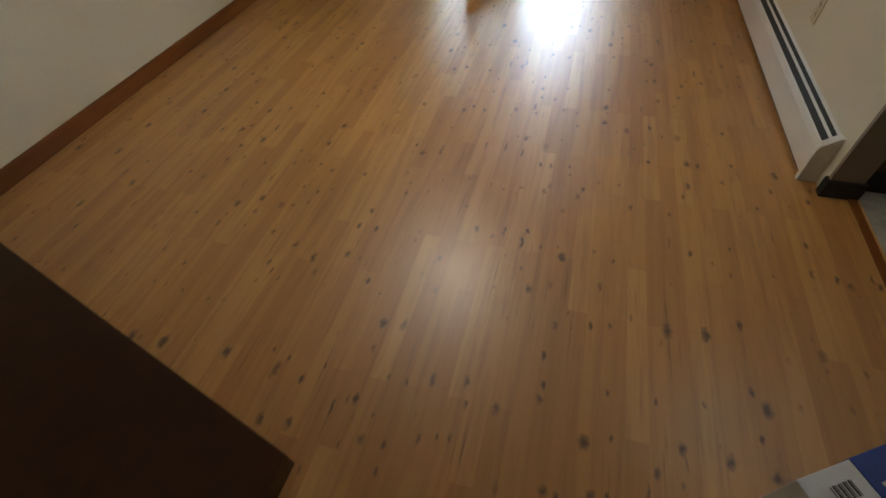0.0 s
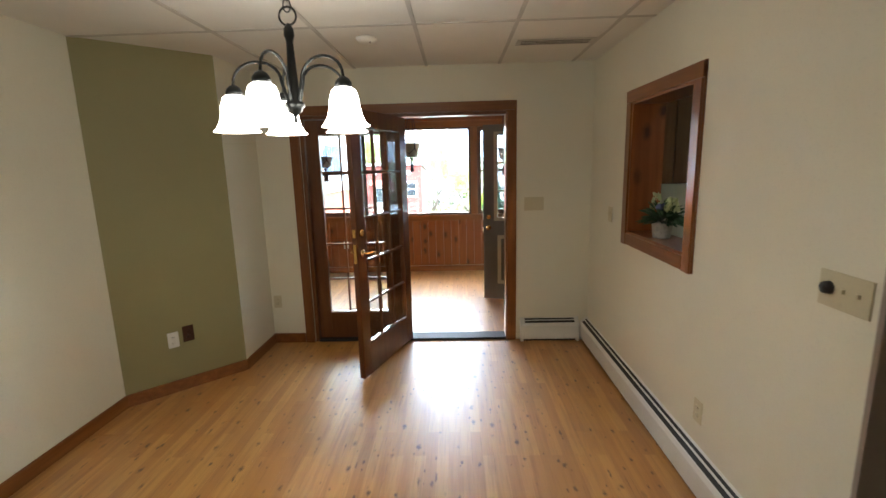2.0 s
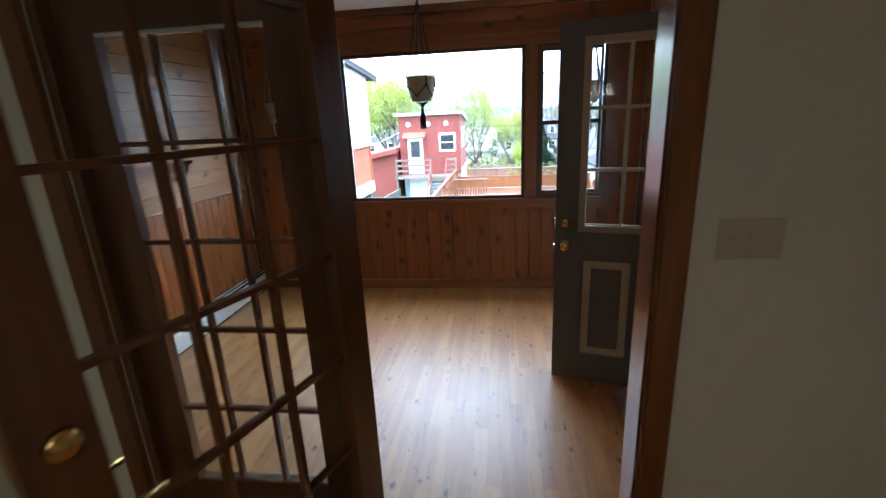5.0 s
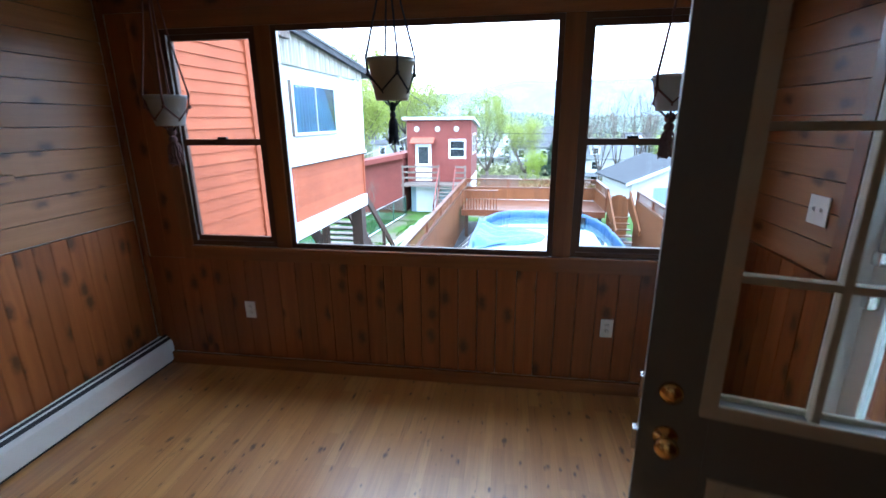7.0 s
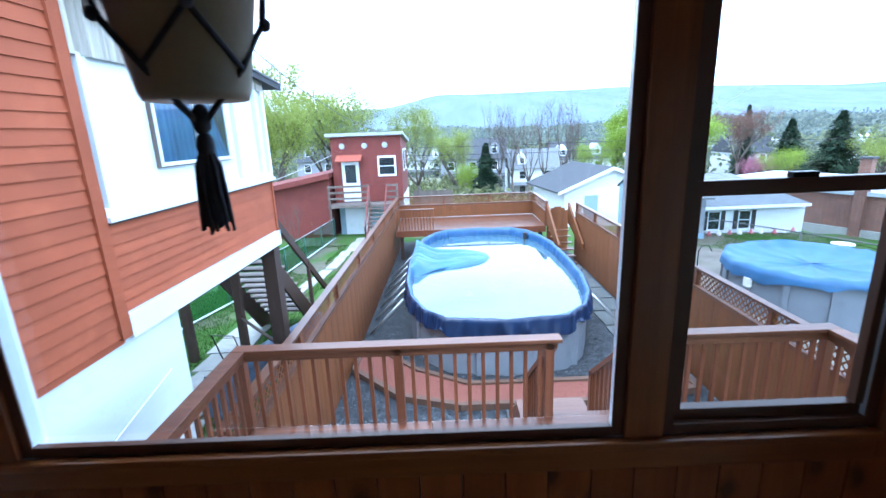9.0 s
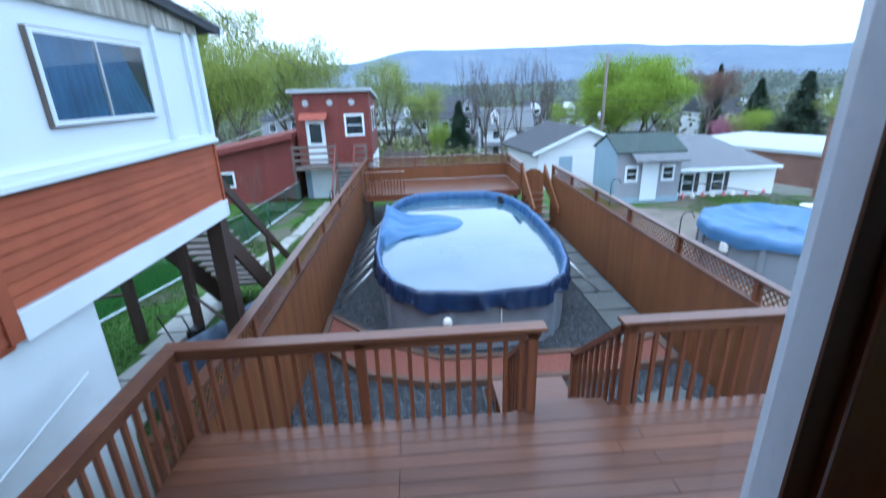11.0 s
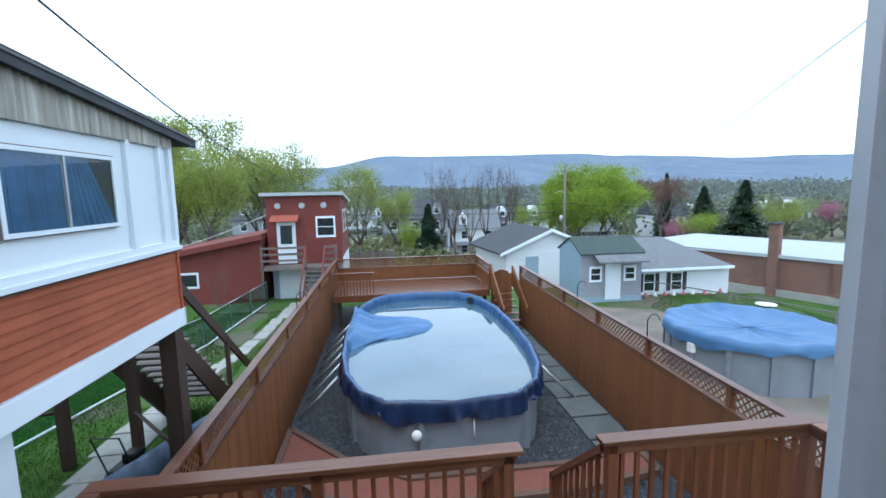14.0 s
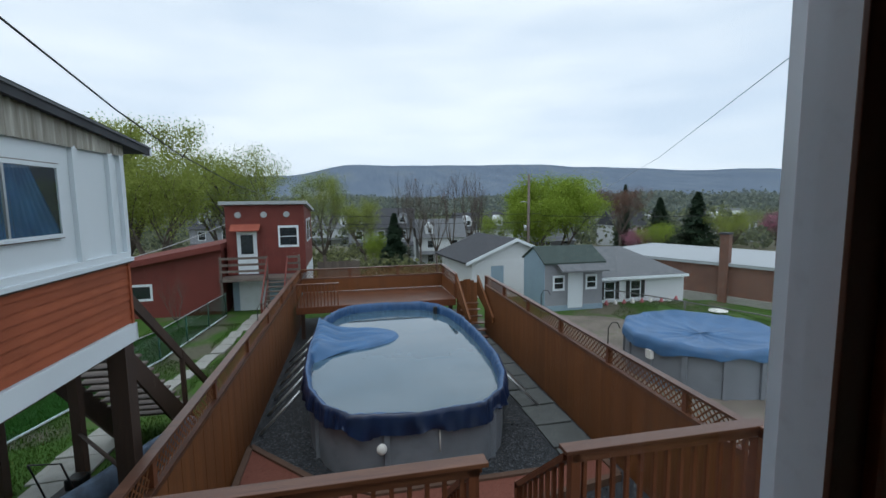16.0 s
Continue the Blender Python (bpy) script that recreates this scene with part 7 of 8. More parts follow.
# brick building with a pale flat roof
bb_ = thing("brick_building", "long old brick building with a pale flat roof", "building", at=pose(23.3, 32.9, -4.95, 0, 0, -64.8))
part("wall", box(-7, 0, -0.5, 14, 9, 2.35), M_BRICK, bb_)
part("roof", box(-7.2, -0.15, 2.35, 14.2, 9.2, 2.55), M_ROOFWHITE, bb_)
part("base_course", box(-7, -0.12, -0.5, 14, 0.0, 0.45), M_CONC, bb_)
part("chimney", box(2.08, -0.25, -0.3, 2.60, 0.25, 4.35), M_BRICK, bb_, "brick chimney against the wall")
part("chimney_cap", box(2.03, -0.30, 4.35, 2.65, 0.30, 4.47, 0.01), M_SHINGLE, bb_, "sooty chimney cap")
part("pier", box(5.2, -0.10, 0, 5.7, 0.0, 2.35), M_BRICK, bb_)

# round pool next door
rp = thing("round_pool", "round above-ground pool under a blue tarp", "pool", at=pose(11.42, 18.2, YARD))
part("wall", lathe([(2.12, 0), (2.12, 1.25)], 48), M_POOLWALL, rp, "pale grey pool wall")
tb = bmesh.new()
rings = []
for i, (r, z) in enumerate(((0.0, 1.13), (0.5, 1.12), (1.0, 1.13), (1.5, 1.17), (1.85, 1.24), (2.1, 1.33), (2.2, 1.30), (2.23, 1.18), (2.24, 1.04))):
    ring = []
    for k in range(90):
        a = 2 * math.pi * k / 90
        w = noise.noise(Vector((math.cos(a) * 6, math.sin(a) * 6, i * 0.7)))
        facet = math.cos(math.pi / 14) / math.cos((a % (math.pi / 7)) - math.pi / 14) + 0.012 * (1 - 2 * abs(w))
        ring.append(tb.verts.new((r * facet * math.cos(a), r * facet * math.sin(a), z + (0.22 if i == 8 else 0.05) * w + 0.03 * ridged(math.cos(a) * (2 + r), math.sin(a) * (2 + r), r))))
    rings.append(ring)
for a, b in zip(rings, rings[1:]):
    for k in range(90):
        f = tb.faces.new((a[k], a[(k + 1) % 90], b[(k + 1) % 90], b[k]))
        f.smooth = True
bmesh.ops.remove_doubles(tb, verts=tb.verts[:], dist=1e-5)
part("tarp", tb, M_TARP, rp, "taut blue tarp with creases")
for k in range(14):
    a = 2 * math.pi * (k + 0.5) / 14
    o = part("upright", box(-0.03, -0.07, 0, 0.03, 0.07, 1.2, 0.01), M_POOLWALL, rp)
    o.matrix_basis = pose(2.15 * math.cos(a), 2.15 * math.sin(a), 0, 0, 0, math.degrees(a))
part("skimmer", box(-2.18, -0.6, 0.75, -2.05, -0.4, 1.0, 0.01), M_WPLASTIC, rp)
ladder = thing("pool_ladder", "pale blue-grey pool ladder", "ladder", at=pose(10.1, 13.2, YARD))
for x in (0, 0.5):
    part("rail", tube([(x, 0.0, 0), (x, 0.9, 1.75), (x, 1.3, 1.75)], 0.035), M_BLUEGREY, ladder)
for k in range(5):
    part("rung", box(0.0, 0.12 + 0.18 * k, 0.28 + 0.34 * k, 0.5, 0.22 + 0.18 * k, 0.32 + 0.34 * k), M_BLUEGREY, ladder)
M_PIPE = plain("weathered_dark_pipe", (0.12, 0.12, 0.115), 0.6, 0.2)
cl = thing("chain_link_fence", "galvanised chain-link fence across the next yard", "fence")
cp = [(12.9, 26.6), (14.75, 22.83), (16.1, 19.7), (17.4, 16.7)]
for (xa, ya), (xb, yb) in zip(cp, cp[1:]):
    part("top_pipe", tube([(xa, ya, YARD + 0.92), (xb, yb, YARD + 0.92)], 0.025), M_PIPE, cl)
    wires = bmesh.new()
    for k in range(26):
        u = k / 26
        p0 = (xa + (xb - xa) * u, ya + (yb - ya) * u)
        u2 = min(1, u + 0.25)
        p1 = (xa + (xb - xa) * u2, ya + (yb - ya) * u2)
        u3 = max(0, u - 0.25)
        p2 = (xa + (xb - xa) * u3, ya + (yb - ya) * u3)
        tube([(*p0, YARD + 0.05), (*p1, YARD + 0.9)], 0.002, 0.002, 3, wires)
        tube([(*p0, YARD + 0.05), (*p2, YARD + 0.9)], 0.002, 0.002, 3, wires)
    part("mesh", wires, M_PIPE, cl)
for x, y in cp:
    part("post", tube([(x, y, YARD - 0.2), (x, y, YARD + 0.97)], 0.03), M_PIPE, cl)
solid("flying_disc", lathe([(0.0, 0.06), (0.40, 0.04), (0.42, 0.0), (0.0, 0.0)], 20, 17.7, 24.2), M_WPLASTIC, "round white disc lying on the lawn", "disc").location.z = YARD
# shepherd's hooks on the fence
for x, y in ((6.27, 18.3), (6.22, 14.9), (-1.22, 18.6)):
    pts = [(x, y, FTOP - 0.3), (x, y, FTOP + 0.32), (x + 0.07, y, FTOP + 0.43), (x + 0.2, y, FTOP + 0.43), (x + 0.27, y, FTOP + 0.30)]
    solid("shepherd_hook", tube(pts, 0.012, 0.010), M_BLACK, "thin black hook standing at the fence", "hook", "fence hooks")


# far row houses with dormers
def row_house(x, y, w, z, material, roof, turn):
    h = thing("row_house", "white house with a grey roof and dormers", "house", "far row houses", at=pose(x, y, z, 0, 0, turn))
    part("wall", box(-w / 2, 0, 0, w / 2, 9, 5.4), material, h)
    part("roof", prism([(-0.5, 5.3), (9.5, 5.3), (4.5, 8.6)], -w / 2 - 0.3, w / 2 + 0.3, 'x'), roof, h)
    k = max(2, int(w / 3.2))
    for i in range(k):
        xx = -w / 2 + w * (i + 0.5) / k
        window_unit(h, xx, 0.0, 0.9, 1.0, 1.4)
        window_unit(h, xx, 0.0, 3.5, 1.0, 1.3)
        if i % 2 == 0:
            part("dormer", prism([(xx - 0.8, 5.9), (xx + 0.8, 5.9), (xx + 0.8, 7.3), (xx, 8.1), (xx - 0.8, 7.3)], 0.6, 3.5, 'y'), material, h)
            window_unit(h, xx, 0.6, 6.2, 0.7, 0.9)
    part("porch_roof", prism([(-1.6, 2.5), (0, 2.9), (0, 2.7), (-1.6, 2.35)], -w / 2, w / 2, 'x'), roof, h)
    return h


for k, (x, y, w) in enumerate(((6.5, 84, 11), (18, 88, 9), (29, 92, 13), (44, 99, 12), (70, 104, 12), (92, 98, 13), (-18, 84, 11), (112, 120, 14), (58, 128, 12), (10, 126, 12), (32, 132, 14), (-4, 130, 12), (74, 150, 12), (95, 158, 13), (48, 165, 12), (128, 150, 14), (22, 170, 12), (84, 190, 14))):
    row_house(x, y, w, land(x, y) - 0.6, M_VINYL if k % 3 else M_GREYSIDE, M_GREYROOF if k % 2 else M_SHINGLE, (k * 23 % 17) - 8)


# ---- trees ----
def leaf_mat(name, a, b):
    m, n, l, bs = base_mat(name, 0.7, spec=0.2)
    geo = n.new("ShaderNodeNewGeometry")
    l.new(ramp(n, l, geo.outputs["Random Per Island"], [(0, a), (1, b)]), bs.inputs["Base Color"])
    tl = n.new("ShaderNodeBsdfTranslucent")
    l.new(ramp(n, l, geo.outputs["Random Per Island"], [(0, a), (1, b)]), tl.inputs["Color"])
    both = n.new("ShaderNodeMixShader")
    both.inputs[0].default_value = 0.45
    l.new(bs.outputs[0], both.inputs[1])
    l.new(tl.outputs[0], both.inputs[2])
    l.new(both.outputs[0], n["Material Output"].inputs["Surface"])
    return m


M_LEAF_Y = leaf_mat("fresh_yellow_green_leaf", (0.20, 0.255, 0.045), (0.36, 0.41, 0.11))
M_LEAF_G = leaf_mat("bright_green_leaf", (0.19, 0.28, 0.028), (0.33, 0.42, 0.065))
M_LEAF_C = leaf_mat("conifer_needle", (0.016, 0.036, 0.022), (0.055, 0.090, 0.050))
M_LEAF_R = leaf_mat("russet_bud", (0.13, 0.075, 0.055), (0.22, 0.13, 0.10))
M_LEAF_P = leaf_mat("pink_blossom", (0.35, 0.12, 0.20), (0.50, 0.22, 0.30))


def tree(x, y, h, w, leaf, count, seed, label, leaf_size=0.22, trunk_r=0.28, name="tree", low=0.28, bare=False, lean=0.0):
    """Tapered trunk, forking limbs and leaf clumps set round the twig ends."""
    r = random.Random(seed)
    root = thing(name, label, "tree", "trees", at=pose(x, y, land(x, y) - 0.1))
    wood_bm = bmesh.new()
    tips = []
    fork = h * low

    def limb(p, d, length, rad, depth):
        pts = [p]
        q = p.copy()
        for k in range(4):
            d = (d + Vector((r.uniform(-1, 1), r.uniform(-1, 1), r.uniform(-0.3, 0.8))) * 0.16).normalized()
            q = q + d * length / 4
            pts.append(q.copy())
        tube(pts, rad, rad * 0.45, 5 if depth else 7, wood_bm)
        if depth >= 3:
            tips.append((pts[2], pts[-1]))
            return
        for k in range(4 if depth == 0 else 3):
            i = r.choice((2, 3, 4)) if k else 4
            a = r.uniform(0, 6.283)
            side = Vector((math.cos(a) * w / h * 1.25, math.sin(a) * w / h * 1.25, r.uniform(0.15, 0.9)))
            limb(pts[i], (d * 0.7 + side * 0.8).normalized(), length * r.uniform(0.55, 0.75), rad * 0.48, depth + 1)
        if depth >= 1:
            tips.append((pts[2], pts[-1]))
    trunk = [Vector((0, 0, 0)), Vector((0.05, 0, fork * 0.5)), Vector((lean * 0.4, 0.05, fork))]
    tube(trunk, trunk_r, trunk_r * 0.75, 9, wood_bm)
    for k in range(5):
        a = 6.283 * k / 5 + r.uniform(-0.4, 0.4)
        up = 1.5 if k == 0 else r.uniform(0.7, 1.3)
        limb(trunk[-1], Vector((math.cos(a) * w / h * 1.1 + lean * 0.1, math.sin(a) * w / h * 1.1, up)).normalized(), (h - fork) * 0.42, trunk_r * 0.55, 0 if not bare else 0)
    # fit the crown to its height and width
    top = max(t[1].z for t in tips)
    wide = max(max(abs(t[1].x), abs(t[1].y)) for t in tips)
    kz, kx = (h * 0.97 - fork) / (top - fork), (w / 2 * 0.95) / wide
    for v in wood_bm.verts:
        if v.co.z > fork:
            g = smooth(fork, fork + 0.25 * (h - fork), v.co.z)
            v.co.x *= 1 + (kx - 1) * g
            v.co.y *= 1 + (kx - 1) * g
            v.co.z = fork + (v.co.z - fork) * kz
    part("trunk", wood_bm, M_BARK, root, "grey-brown forked trunk and limbs")
    if count:
        rs = np.random.RandomState(seed)
        many = count if bare else int(count * 3.4)
        fine = leaf_size * (1.0 if bare else 0.40)
        ends = np.array([[*a, *b] for a, b in tips])[rs.randint(0, len(tips), many)]
        t = rs.uniform(0, 1.1, (many, 1))
        p = ends[:, :3] * (1 - t) + ends[:, 3:] * t
        g = np.clip((p[:, 2] - fork) / (0.25 * (h - fork)), 0, 1)
        g = g * g * (3 - 2 * g)
        p[:, :2] *= (1 + (kx - 1) * g)[:, None]
        p[:, 2] = fork + (p[:, 2] - fork) * kz
        p += rs.normal(0, 1, (many, 3)) * np.array([1, 1, 0.8]) * leaf_size * 1.25
        u = rs.normal(0, 1, (many, 3))
        u /= np.linalg.norm(u, axis=1)[:, None]
        q = np.cross(u, rs.normal(0, 1, (many, 3)))
        q /= np.linalg.norm(q, axis=1)[:, None]
        s = fine * rs.uniform(0.5, 1.2, (many, 1))
        quad = np.stack([p - u * s * 0.5, p + q * s * 0.34, p + u * s * 0.5, p - q * s * 0.34], 1).reshape(-1, 3)
        me = bpy.data.meshes.new("crown")
        me.from_pydata(quad.tolist(), [], np.arange(many * 4).reshape(-1, 4).tolist())
        me.materials.append(leaf)
        ob = new("crown", me)
        ob.parent = root
        ob["label"] = "crown of small spring leaves"
    return root


def conifer(x, y, h, w, seed, base=None):
    r = random.Random(seed)
    root = thing("conifer_tree", "dark green conifer with drooping branches", "tree", "conifers", at=pose(x, y, (land(x, y) if base is None else base) - 0.1))
    part("trunk", tube([(0, 0, 0), (0, 0, h * 0.97)], h * 0.02, 0.02, 7), M_BARK, root)
    vs, fs_ = [], []
    for i in range(5200):
        t = r.random() ** 1.15
        z = h * (0.03 + 0.97 * t)
        a = r.uniform(0, 6.283)
        bough = noise.noise(Vector((math.cos(a) * 1.6 + seed, math.sin(a) * 1.6, z * 0.9)))
        rad = w / 2 * (1 - t) ** 0.9 * (0.85 + 1.0 * bough) * (0.85 + 0.15 * math.sin(z * 4.0 + 3 * bough))
        q = rad * r.uniform(0.45, 1.05)
        p = Vector((q * math.cos(a), q * math.sin(a), z - 0.25 * q))
        d = Vector((math.cos(a), math.sin(a), -0.35 + r.uniform(-0.2, 0.2)))
        s = Vector((-math.sin(a), math.cos(a), r.uniform(-0.3, 0.3))) * 0.16
        L = r.uniform(0.35, 0.8) * w / 5 * (0.35 + 0.65 * (1 - t))
        k = len(vs)
        vs += [p, p + d * L * 0.6 + s, p + d * L, p + d * L * 0.6 - s]
        fs_.append((k, k + 1, k + 2, k + 3))
    me = bpy.data.meshes.new("crown")
    me.from_pydata([tuple(v) for v in vs], [], fs_)
    me.materials.append(M_LEAF_C)
    ob = new("crown", me)
    ob.parent = root
    return root


tree(-17.5, 50, 14.8, 14, M_LEAF_Y, 15000, 1, "broad tree in fresh yellow-green leaf", 0.42, 0.4, low=0.2)
tree(-9.5, 52, 13.4, 12, M_LEAF_Y, 9500, 2, "broad tree in thin yellow-green leaf", 0.38, 0.35, low=0.15)
tree(-13.0, 44, 10.5, 9, M_LEAF_Y, 8000, 12, "tree in fresh yellow-green leaf", 0.38, 0.3, low=0.15)
tree(-24.0, 48, 12.0, 12, M_LEAF_Y, 9000, 22, "tree in fresh yellow-green leaf", 0.42, 0.3, low=0.15)
tree(-1.6, 58, 12.0, 8, M_LEAF_Y, 6500, 3, "slender tree in thin spring leaf", 0.26, 0.25, low=0.2)
tree(3.0, 62, 9.0, 7, M_LEAF_Y, 5000, 13, "slender tree in thin spring leaf", 0.26, 0.22, low=0.2)
tree(26.9, 61, 13.2, 15.0, M_LEAF_G, 30000, 4, "round tree in dense bright green leaf", 0.46, 0.4, low=0.08)
for k, (x, y, h) in enumerate(((8.0, 60, 14.0), (9.8, 62, 14.6), (11.4, 60, 13.4), (14.0, 63, 15.0), (15.9, 61, 15.5), (17.8, 64, 14.6))):
    tree(x, y, h, 6.0, M_LEAF_R, 160, 30 + k, "tall bare tree with a few russet buds", 0.14, 0.17, "bare_tree", 0.35, True)
tree(22.5, 70, 9.5, 7, M_LEAF_G, 2600, 40, "small tree in spring leaf", 0.3, 0.2)
tree(4.0, 54, 5.0, 4.2, M_LEAF_G, 2200, 41, "low bush tree in spring leaf", 0.25, 0.15, low=0.1)
conifer(5.6, 52, 6.6, 4.6, 50)
conifer(57.2, 80, 10.2, 8.0, 51)
conifer(65.2, 80, 11.2, 10.0, 52)
conifer(58, 92, 13.5, 5.5, 53)
tree(50.5, 82, 12.4, 11, M_LEAF_R, 6500, 60, "broad bare tree with russet buds", 0.3, 0.3)
tree(67.0, 74, 8.6, 10.6, M_LEAF_Y, 4600, 61, "tree in fresh yellow-green leaf", 0.34, 0.28, low=0.15)
tree(88.0, 84, 7.2, 9, M_LEAF_P, 3000, 62, "tree in pink blossom", 0.32, 0.25, low=0.15)
tree(48.0, 74, 5.0, 6, M_LEAF_P, 1800, 63, "low tree in dark pink blossom", 0.3, 0.2, low=0.1)
tree(49.0, 70, 6.0, 6.5, M_LEAF_G, 2600, 64, "low tree in bright spring leaf", 0.3, 0.2, low=0.1)
tree(-6.3, 27.8, 2.6, 1.9, M_LEAF_R, 60, 65, "leafless shrub by the red garage", 0.06, 0.04, "shrub", 0.1, True)

# valley tree belt, uncountable
rv = np.random.RandomState(77)
bm_v = []
for i in range(1700):
    a, dist = radians(rv.uniform(-40, 62)), rv.uniform(105, 520)
    x, y = dist * math.sin(a), 7 + dist * math.cos(a)
    hh, ww = rv.uniform(4, 10), rv.uniform(4, 9)
    nq = 80 if dist < 260 else 44
    size = 0.55 if dist < 260 else 0.95
    t, b = rv.uniform(0, 1, nq), rv.uniform(0, 6.283, nq)
    rr = ww / 2 * np.sin(math.pi * (0.12 + 0.88 * t)) ** 0.6 * rv.uniform(0.5, 1, nq)
    p = np.stack([x + rr * np.cos(b), y + rr * np.sin(b), land(x, y) + hh * (0.05 + 0.95 * t)], 1)
    u = rv.normal(0, 1, (nq, 3))
    u *= size / np.linalg.norm(u, axis=1)[:, None]
    q = np.cross(u, rv.normal(0, 1, (nq, 3)))
    q *= size * 0.7 / np.linalg.norm(q, axis=1)[:, None]
    bm_v.append(np.stack([p - u, p + q, p + u, p - q], 1).reshape(-1, 3))
hill_v = []
for i in range(3200):
    c = foothill(radians(rv.uniform(-40, 62)), rv.uniform(0.0, 1.0))
    nq, ww = 20, rv.uniform(7, 13)
    p = np.array(c) + rv.normal(0, 1, (nq, 3)) * np.array([ww * 0.33, ww * 0.33, ww * 0.22]) + np.array([0, 0, ww * 0.2])
    u = rv.normal(0, 1, (nq, 3))
    u *= 1.7 / np.linalg.norm(u, axis=1)[:, None]
    q = np.cross(u, rv.normal(0, 1, (nq, 3)))
    q *= 1.2 / np.linalg.norm(q, axis=1)[:, None]
    hill_v.append(np.stack([p - u, p + q, p + u, p - q], 1).reshape(-1, 3))
hill_v = np.concatenate(hill_v)
me = bpy.data.meshes.new("foothill_trees")
me.from_pydata(hill_v.tolist(), [], np.arange(len(hill_v)).reshape(-1, 4).tolist())
# leaf colours paled and greyed to carry the distance haze
me.materials.append(leaf_mat("haze_tinted_foothill_trees", (0.135, 0.165, 0.165), (0.235, 0.265, 0.205)))
tagged(new("foothill_trees", me), "spring woods on the foothills, haze put into their colour", "trees", kind="stuff")
bm_v = np.concatenate(bm_v)
me = bpy.data.meshes.new("valley_trees")
me.from_pydata(bm_v.tolist(), [], np.arange(len(bm_v)).reshape(-1, 4).tolist())
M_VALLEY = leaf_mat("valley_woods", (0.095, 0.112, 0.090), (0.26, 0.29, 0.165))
me.materials.append(M_VALLEY)
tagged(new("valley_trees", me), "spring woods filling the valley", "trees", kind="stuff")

# scrub, hedges and brush behind the yards
rs = np.random.RandomState(91)
sv, sf_ = [], []
for i in range(420):
    x, y = rs.uniform(-34, 44), rs.uniform(43, 84)
    if 7 < x < 19 and y < 48:
        continue
    hh, ww = rs.uniform(0.7, 2.6), rs.uniform(1.2, 3.6)
    nq = 80
    a, t, rr = rs.uniform(0, 6.283, nq), rs.uniform(0, 1, nq), rs.uniform(0.3, 1, nq) ** 0.5
    rad = ww / 2 * rr * np.sqrt(1 - 0.75 * t * t)
    p = np.stack([x + rad * np.cos(a), y + rad * np.sin(a), land(x, y) + hh * t * (0.8 + 0.2 * np.cos(3 * a))], 1)
    u = rs.normal(0, 1, (nq, 3))
    u /= np.linalg.norm(u, axis=1)[:, None]
    q = np.cross(u, rs.normal(0, 1, (nq, 3)))
    q /= np.linalg.norm(q, axis=1)[:, None]
    sz = rs.uniform(0.12, 0.30, (nq, 1))
    k = len(sv)
    sv += np.stack([p - u * sz, p + q * sz * 0.6, p + u * sz, p - q * sz * 0.6], 1).reshape(-1, 3).tolist()
    sf_ += [(k + 4 * j, k + 4 * j + 1, k + 4 * j + 2, k + 4 * j + 3) for j in range(nq)]
me = bpy.data.meshes.new("scrub")
me.from_pydata(sv, [], sf_)
me.materials.append(leaf_mat("mixed_brown_green_scrub", (0.085, 0.090, 0.055), (0.24, 0.26, 0.11)))
tagged(new("scrub", me), "brown and green scrub behind the yards", "shrubs", kind="stuff")

# lawn blades on both sides of the pool yard
M_BLADE = leaf_mat("lawn_blade", (0.034, 0.080, 0.010), (0.085, 0.155, 0.026))


def lawn(count, x0, x1, y0, y1, seed, label):
    r = np.random.RandomState(seed)
    xs_, ys_ = r.uniform(x0, x1, count), r.uniform(y0, y1, count)
    vs = []
    for x, y, a, h in zip(xs_, ys_, r.uniform(0, 6.283, count), r.uniform(0.03, 0.085, count)):
        if noise.noise(Vector((x * 0.55, y * 0.45, 8.0))) > 0.30:
            continue
        mid = -3.75 - 0.14 * (y - 14.57) if y < 17.2 else -4.12 + 0.08 * (y - 17.2)
        if abs(x - mid) < (0.52 if y < 17.2 else 0.34):
            continue
        z, c, s = land(x, y), math.cos(a), math.sin(a)
        vs += [(x - 0.009 * c, y - 0.009 * s, z), (x + 0.009 * c, y + 0.009 * s, z), (x + 0.03 * s, y - 0.03 * c, z + h)]
    me = bpy.data.meshes.new("grass")
    me.from_pydata(vs, [], np.arange(len(vs)).reshape(-1, 3).tolist())
    me.materials.append(M_BLADE)
    return tagged(new("grass", me), label, "grass", kind="stuff")


lawn(60000, -7.2, -1.75, 11.0, 27.5, 5, "short green lawn beside the neighbour's path")
lawn(26000, 12.6, 19.0, 17.5, 26.6, 6, "short green lawn by the white house")

# weathered board fence behind the pool deck
bf = thing("garden_fence", "weathered dark grey board fence behind the yard", "fence")
gb_ = mesh_of(box(0, 0, -0.2, 0.148, 0.025, 1.55, 0.003), "board", M_GREYWOOD)
for k in range(18):
    place("board", gb_, bf, pose(-0.95 + 0.15 * k, 36.8, land(0, 36.8) - 0.02 * (k % 3)))
for z in (0.4, 1.2):
    part("rail", box(-0.95, 36.83, land(0, 36.8) + z, 1.75, 36.88, land(0, 36.8) + z + 0.09), M_GREYWOOD, bf)

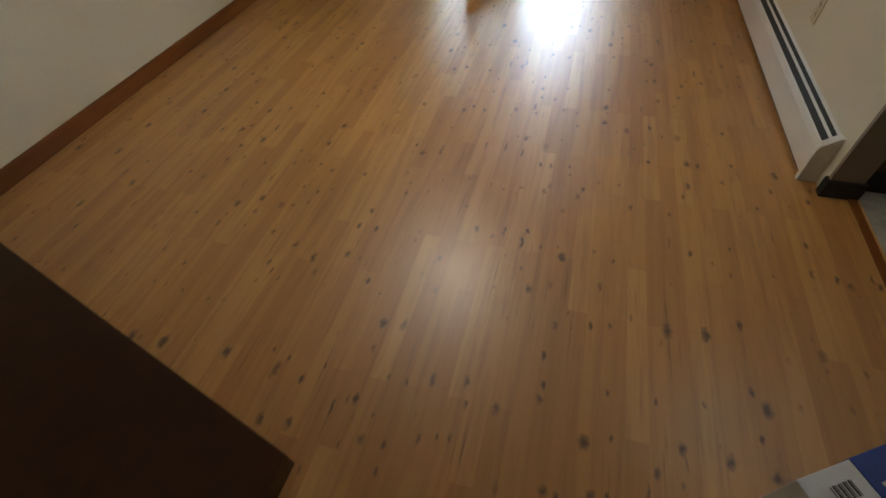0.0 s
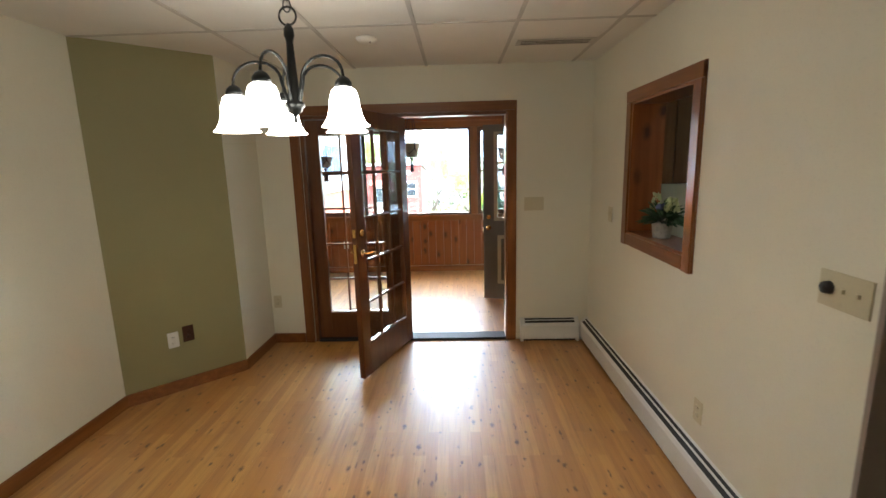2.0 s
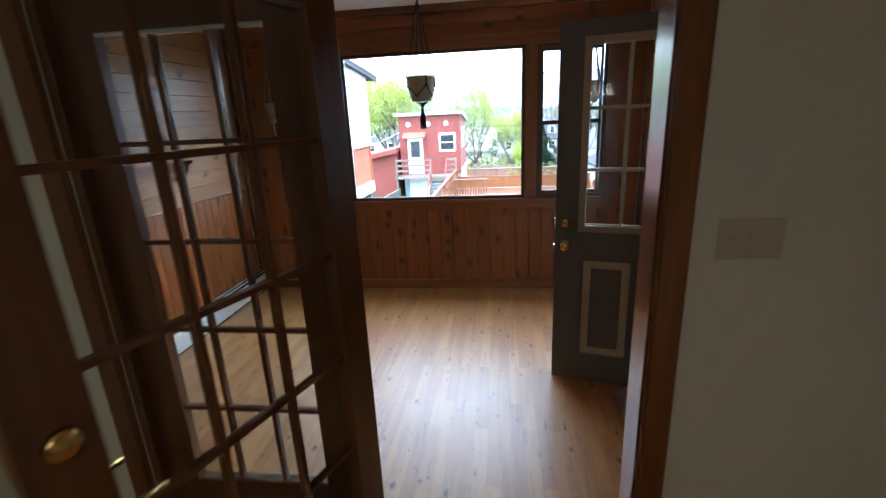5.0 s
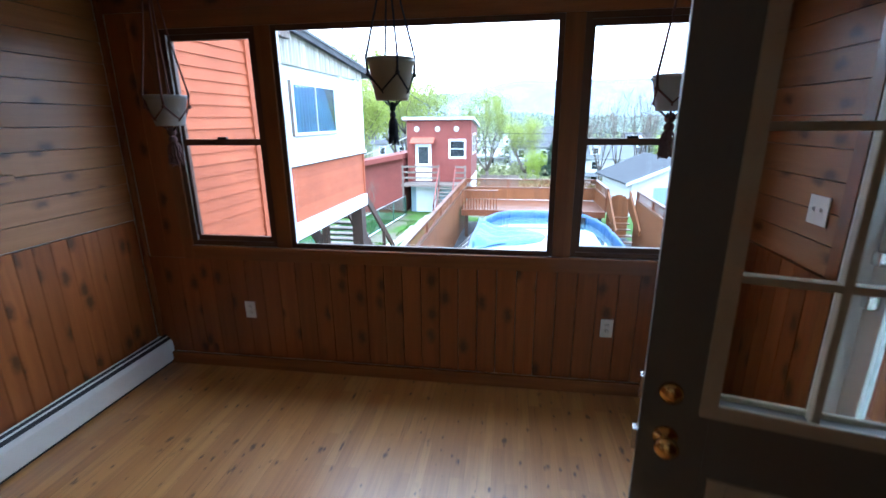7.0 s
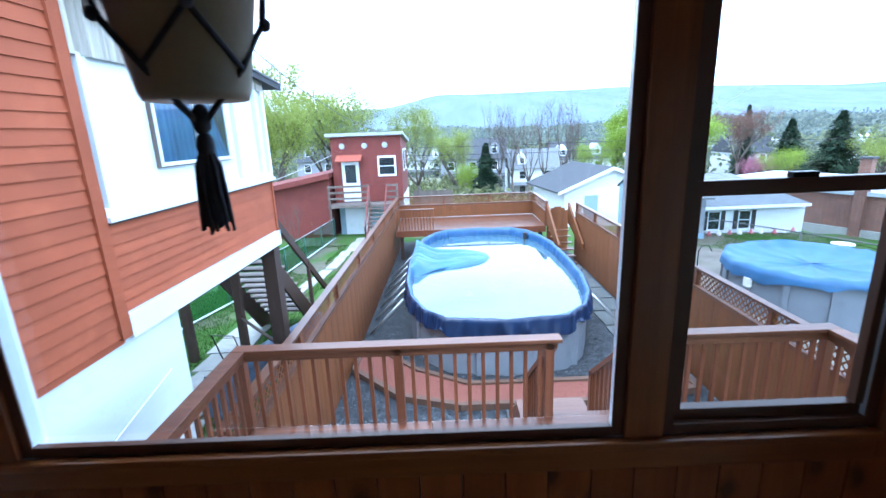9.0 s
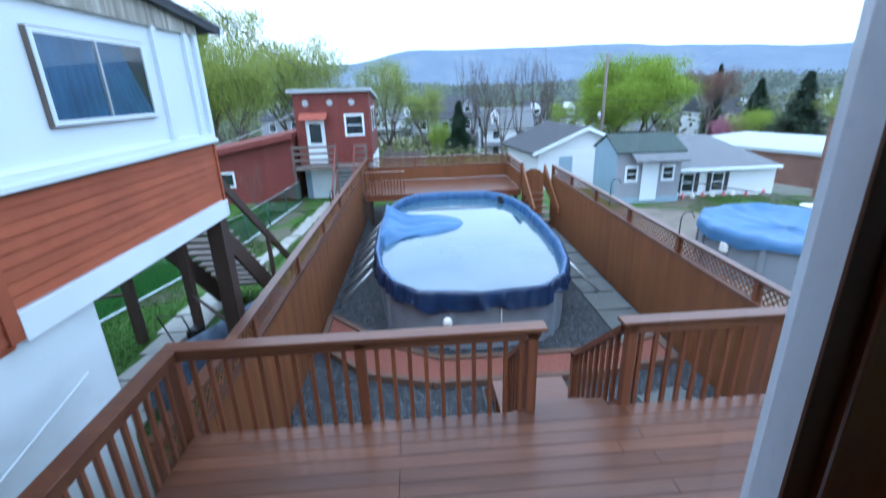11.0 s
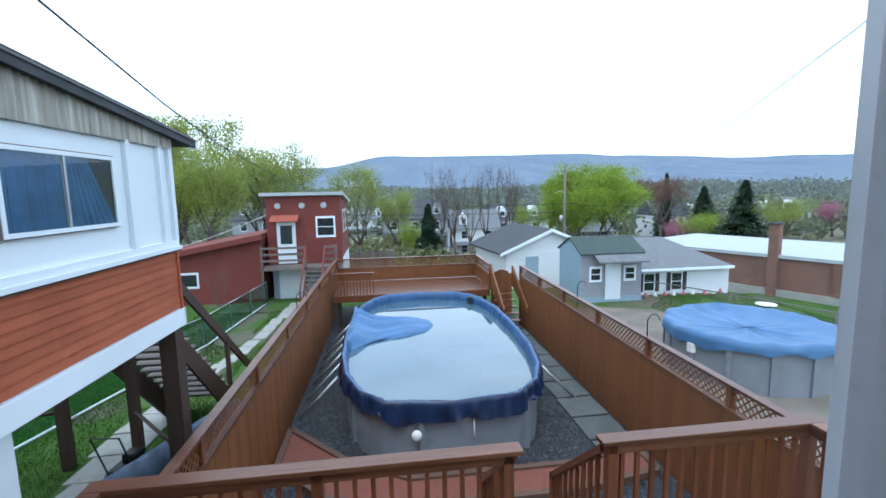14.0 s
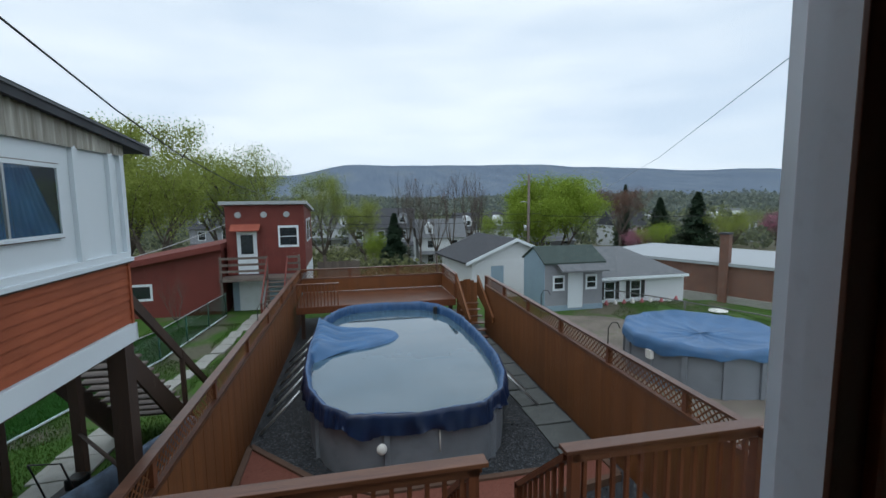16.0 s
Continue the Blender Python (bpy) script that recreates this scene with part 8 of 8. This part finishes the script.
# utility pole and overhead wires
pole = thing("utility_pole", "grey wooden utility pole with wires", "pole", at=pose(17.6, 46.6, land(17.6, 46.6)))
part("pole", tube([(0, 0, 0), (0.05, 0, 11.6)], 0.16, 0.11, 10), M_GREYWOOD, pole)
part("transformer", lathe([(0.0, 0), (0.14, 0.02), (0.14, 0.5), (0.0, 0.55)], 12, -0.28, 0), M_GALV, pole).location.z = 6.4
part("lamp_arm", tube([(0, 0, 9.0), (-0.5, -0.3, 9.15), (-0.9, -0.5, 9.1)], 0.03), M_GALV, pole)


def wire(a, b, sag, r=0.012, mat=None):
    pts = []
    for k in range(17):
        t = k / 16
        p = Vector(a).lerp(Vector(b), t)
        p.z -= sag * 4 * t * (1 - t)
        pts.append(p)
    return solid("overhead_wire", tube(pts, r, r, 5), mat or M_BLACK, "thin overhead wire across the yards", "wire", "overhead wires")


wire((17.6, 43.6, land(17.6, 43.6) + 7.6), (-60, 60, 3.0), 0.9, 0.02)
wire((17.6, 43.6, land(17.6, 43.6) + 7.4), (80, 34, 3.0), 1.2, 0.02)
wire((17.6, 43.6, land(17.6, 43.6) + 6.9), (-60, 62, 2.2), 0.9, 0.02)
cable = [(-1.46, 8.0, 3.72), (-1.48, 10.8, 3.26), (-1.66, 13.2, 2.92), (-1.71, 15.3, 2.62), (-1.82, 19.8, 2.24), (-2.0, 28.0, 1.86), (-2.3, 51.8, 0.9)]
solid("overhead_wire", tube(cable, 0.011, 0.011, 5), M_BLACK, "thin black cable from house to shed", "wire", "overhead wires")
wire((39.3, 46.8, 0.6), (36.2, 36.8, 1.95), 0.1, 0.02)
line = [(4.2, 7.8, 3.8), (5.7, 10.8, 3.25), (8.8, 17.0, 2.75), (14.6, 28.5, 2.38), (23.7, 46.8, 2.05)]
solid("overhead_wire", tube(line, 0.006, 0.006, 5), M_GALV, "thin grey wire over the next yard", "wire", "overhead wires")
wire((-9.5, 30.0, -0.9), (-4.3, 30.1, 0.9), 0.15, 0.02, M_GALV)

# ---- floor boards last ----
fb = {}
rf = random.Random(2)
for owner, xa, xb, ya, yb in ((dining_floor, LW, 2.545, BK, FS - 0.02), (sun_floor, SL, SR, FS - 0.02, WW)):
    ncol = round((xb - xa) / 0.192)
    wcol = (xb - xa) / ncol
    for c in range(ncol):
        y = ya - rf.uniform(0.0, 1.2)
        while y < yb:
            y0, y1 = max(y, ya), min(y + 1.21, yb)
            if y1 - y0 > 0.02:
                L = round(y1 - y0, 3)
                if (L, ncol) not in fb:
                    q = bmesh.new()
                    e = 0.0004
                    lo = [q.verts.new(p) for p in ((0, 0, -0.012), (wcol, 0, -0.012), (wcol, L, -0.012), (0, L, -0.012))]
                    md = [q.verts.new(p) for p in ((0, 0, -e), (wcol, 0, -e), (wcol, L, -e), (0, L, -e))]
                    up = [q.verts.new(p) for p in ((e, e, 0), (wcol - e, e, 0), (wcol - e, L - e, 0), (e, L - e, 0))]
                    q.faces.new(up)
                    for i in range(4):
                        q.faces.new((lo[i], lo[(i + 1) % 4], md[(i + 1) % 4], md[i]))
                        q.faces.new((md[i], md[(i + 1) % 4], up[(i + 1) % 4], up[i]))
                    fb[(L, ncol)] = mesh_of(q, "floor_board", M_LAMINATE)
                place("floor_board", fb[(L, ncol)], owner, pose(xa + c * wcol, y0, 0))
            y += 1.21
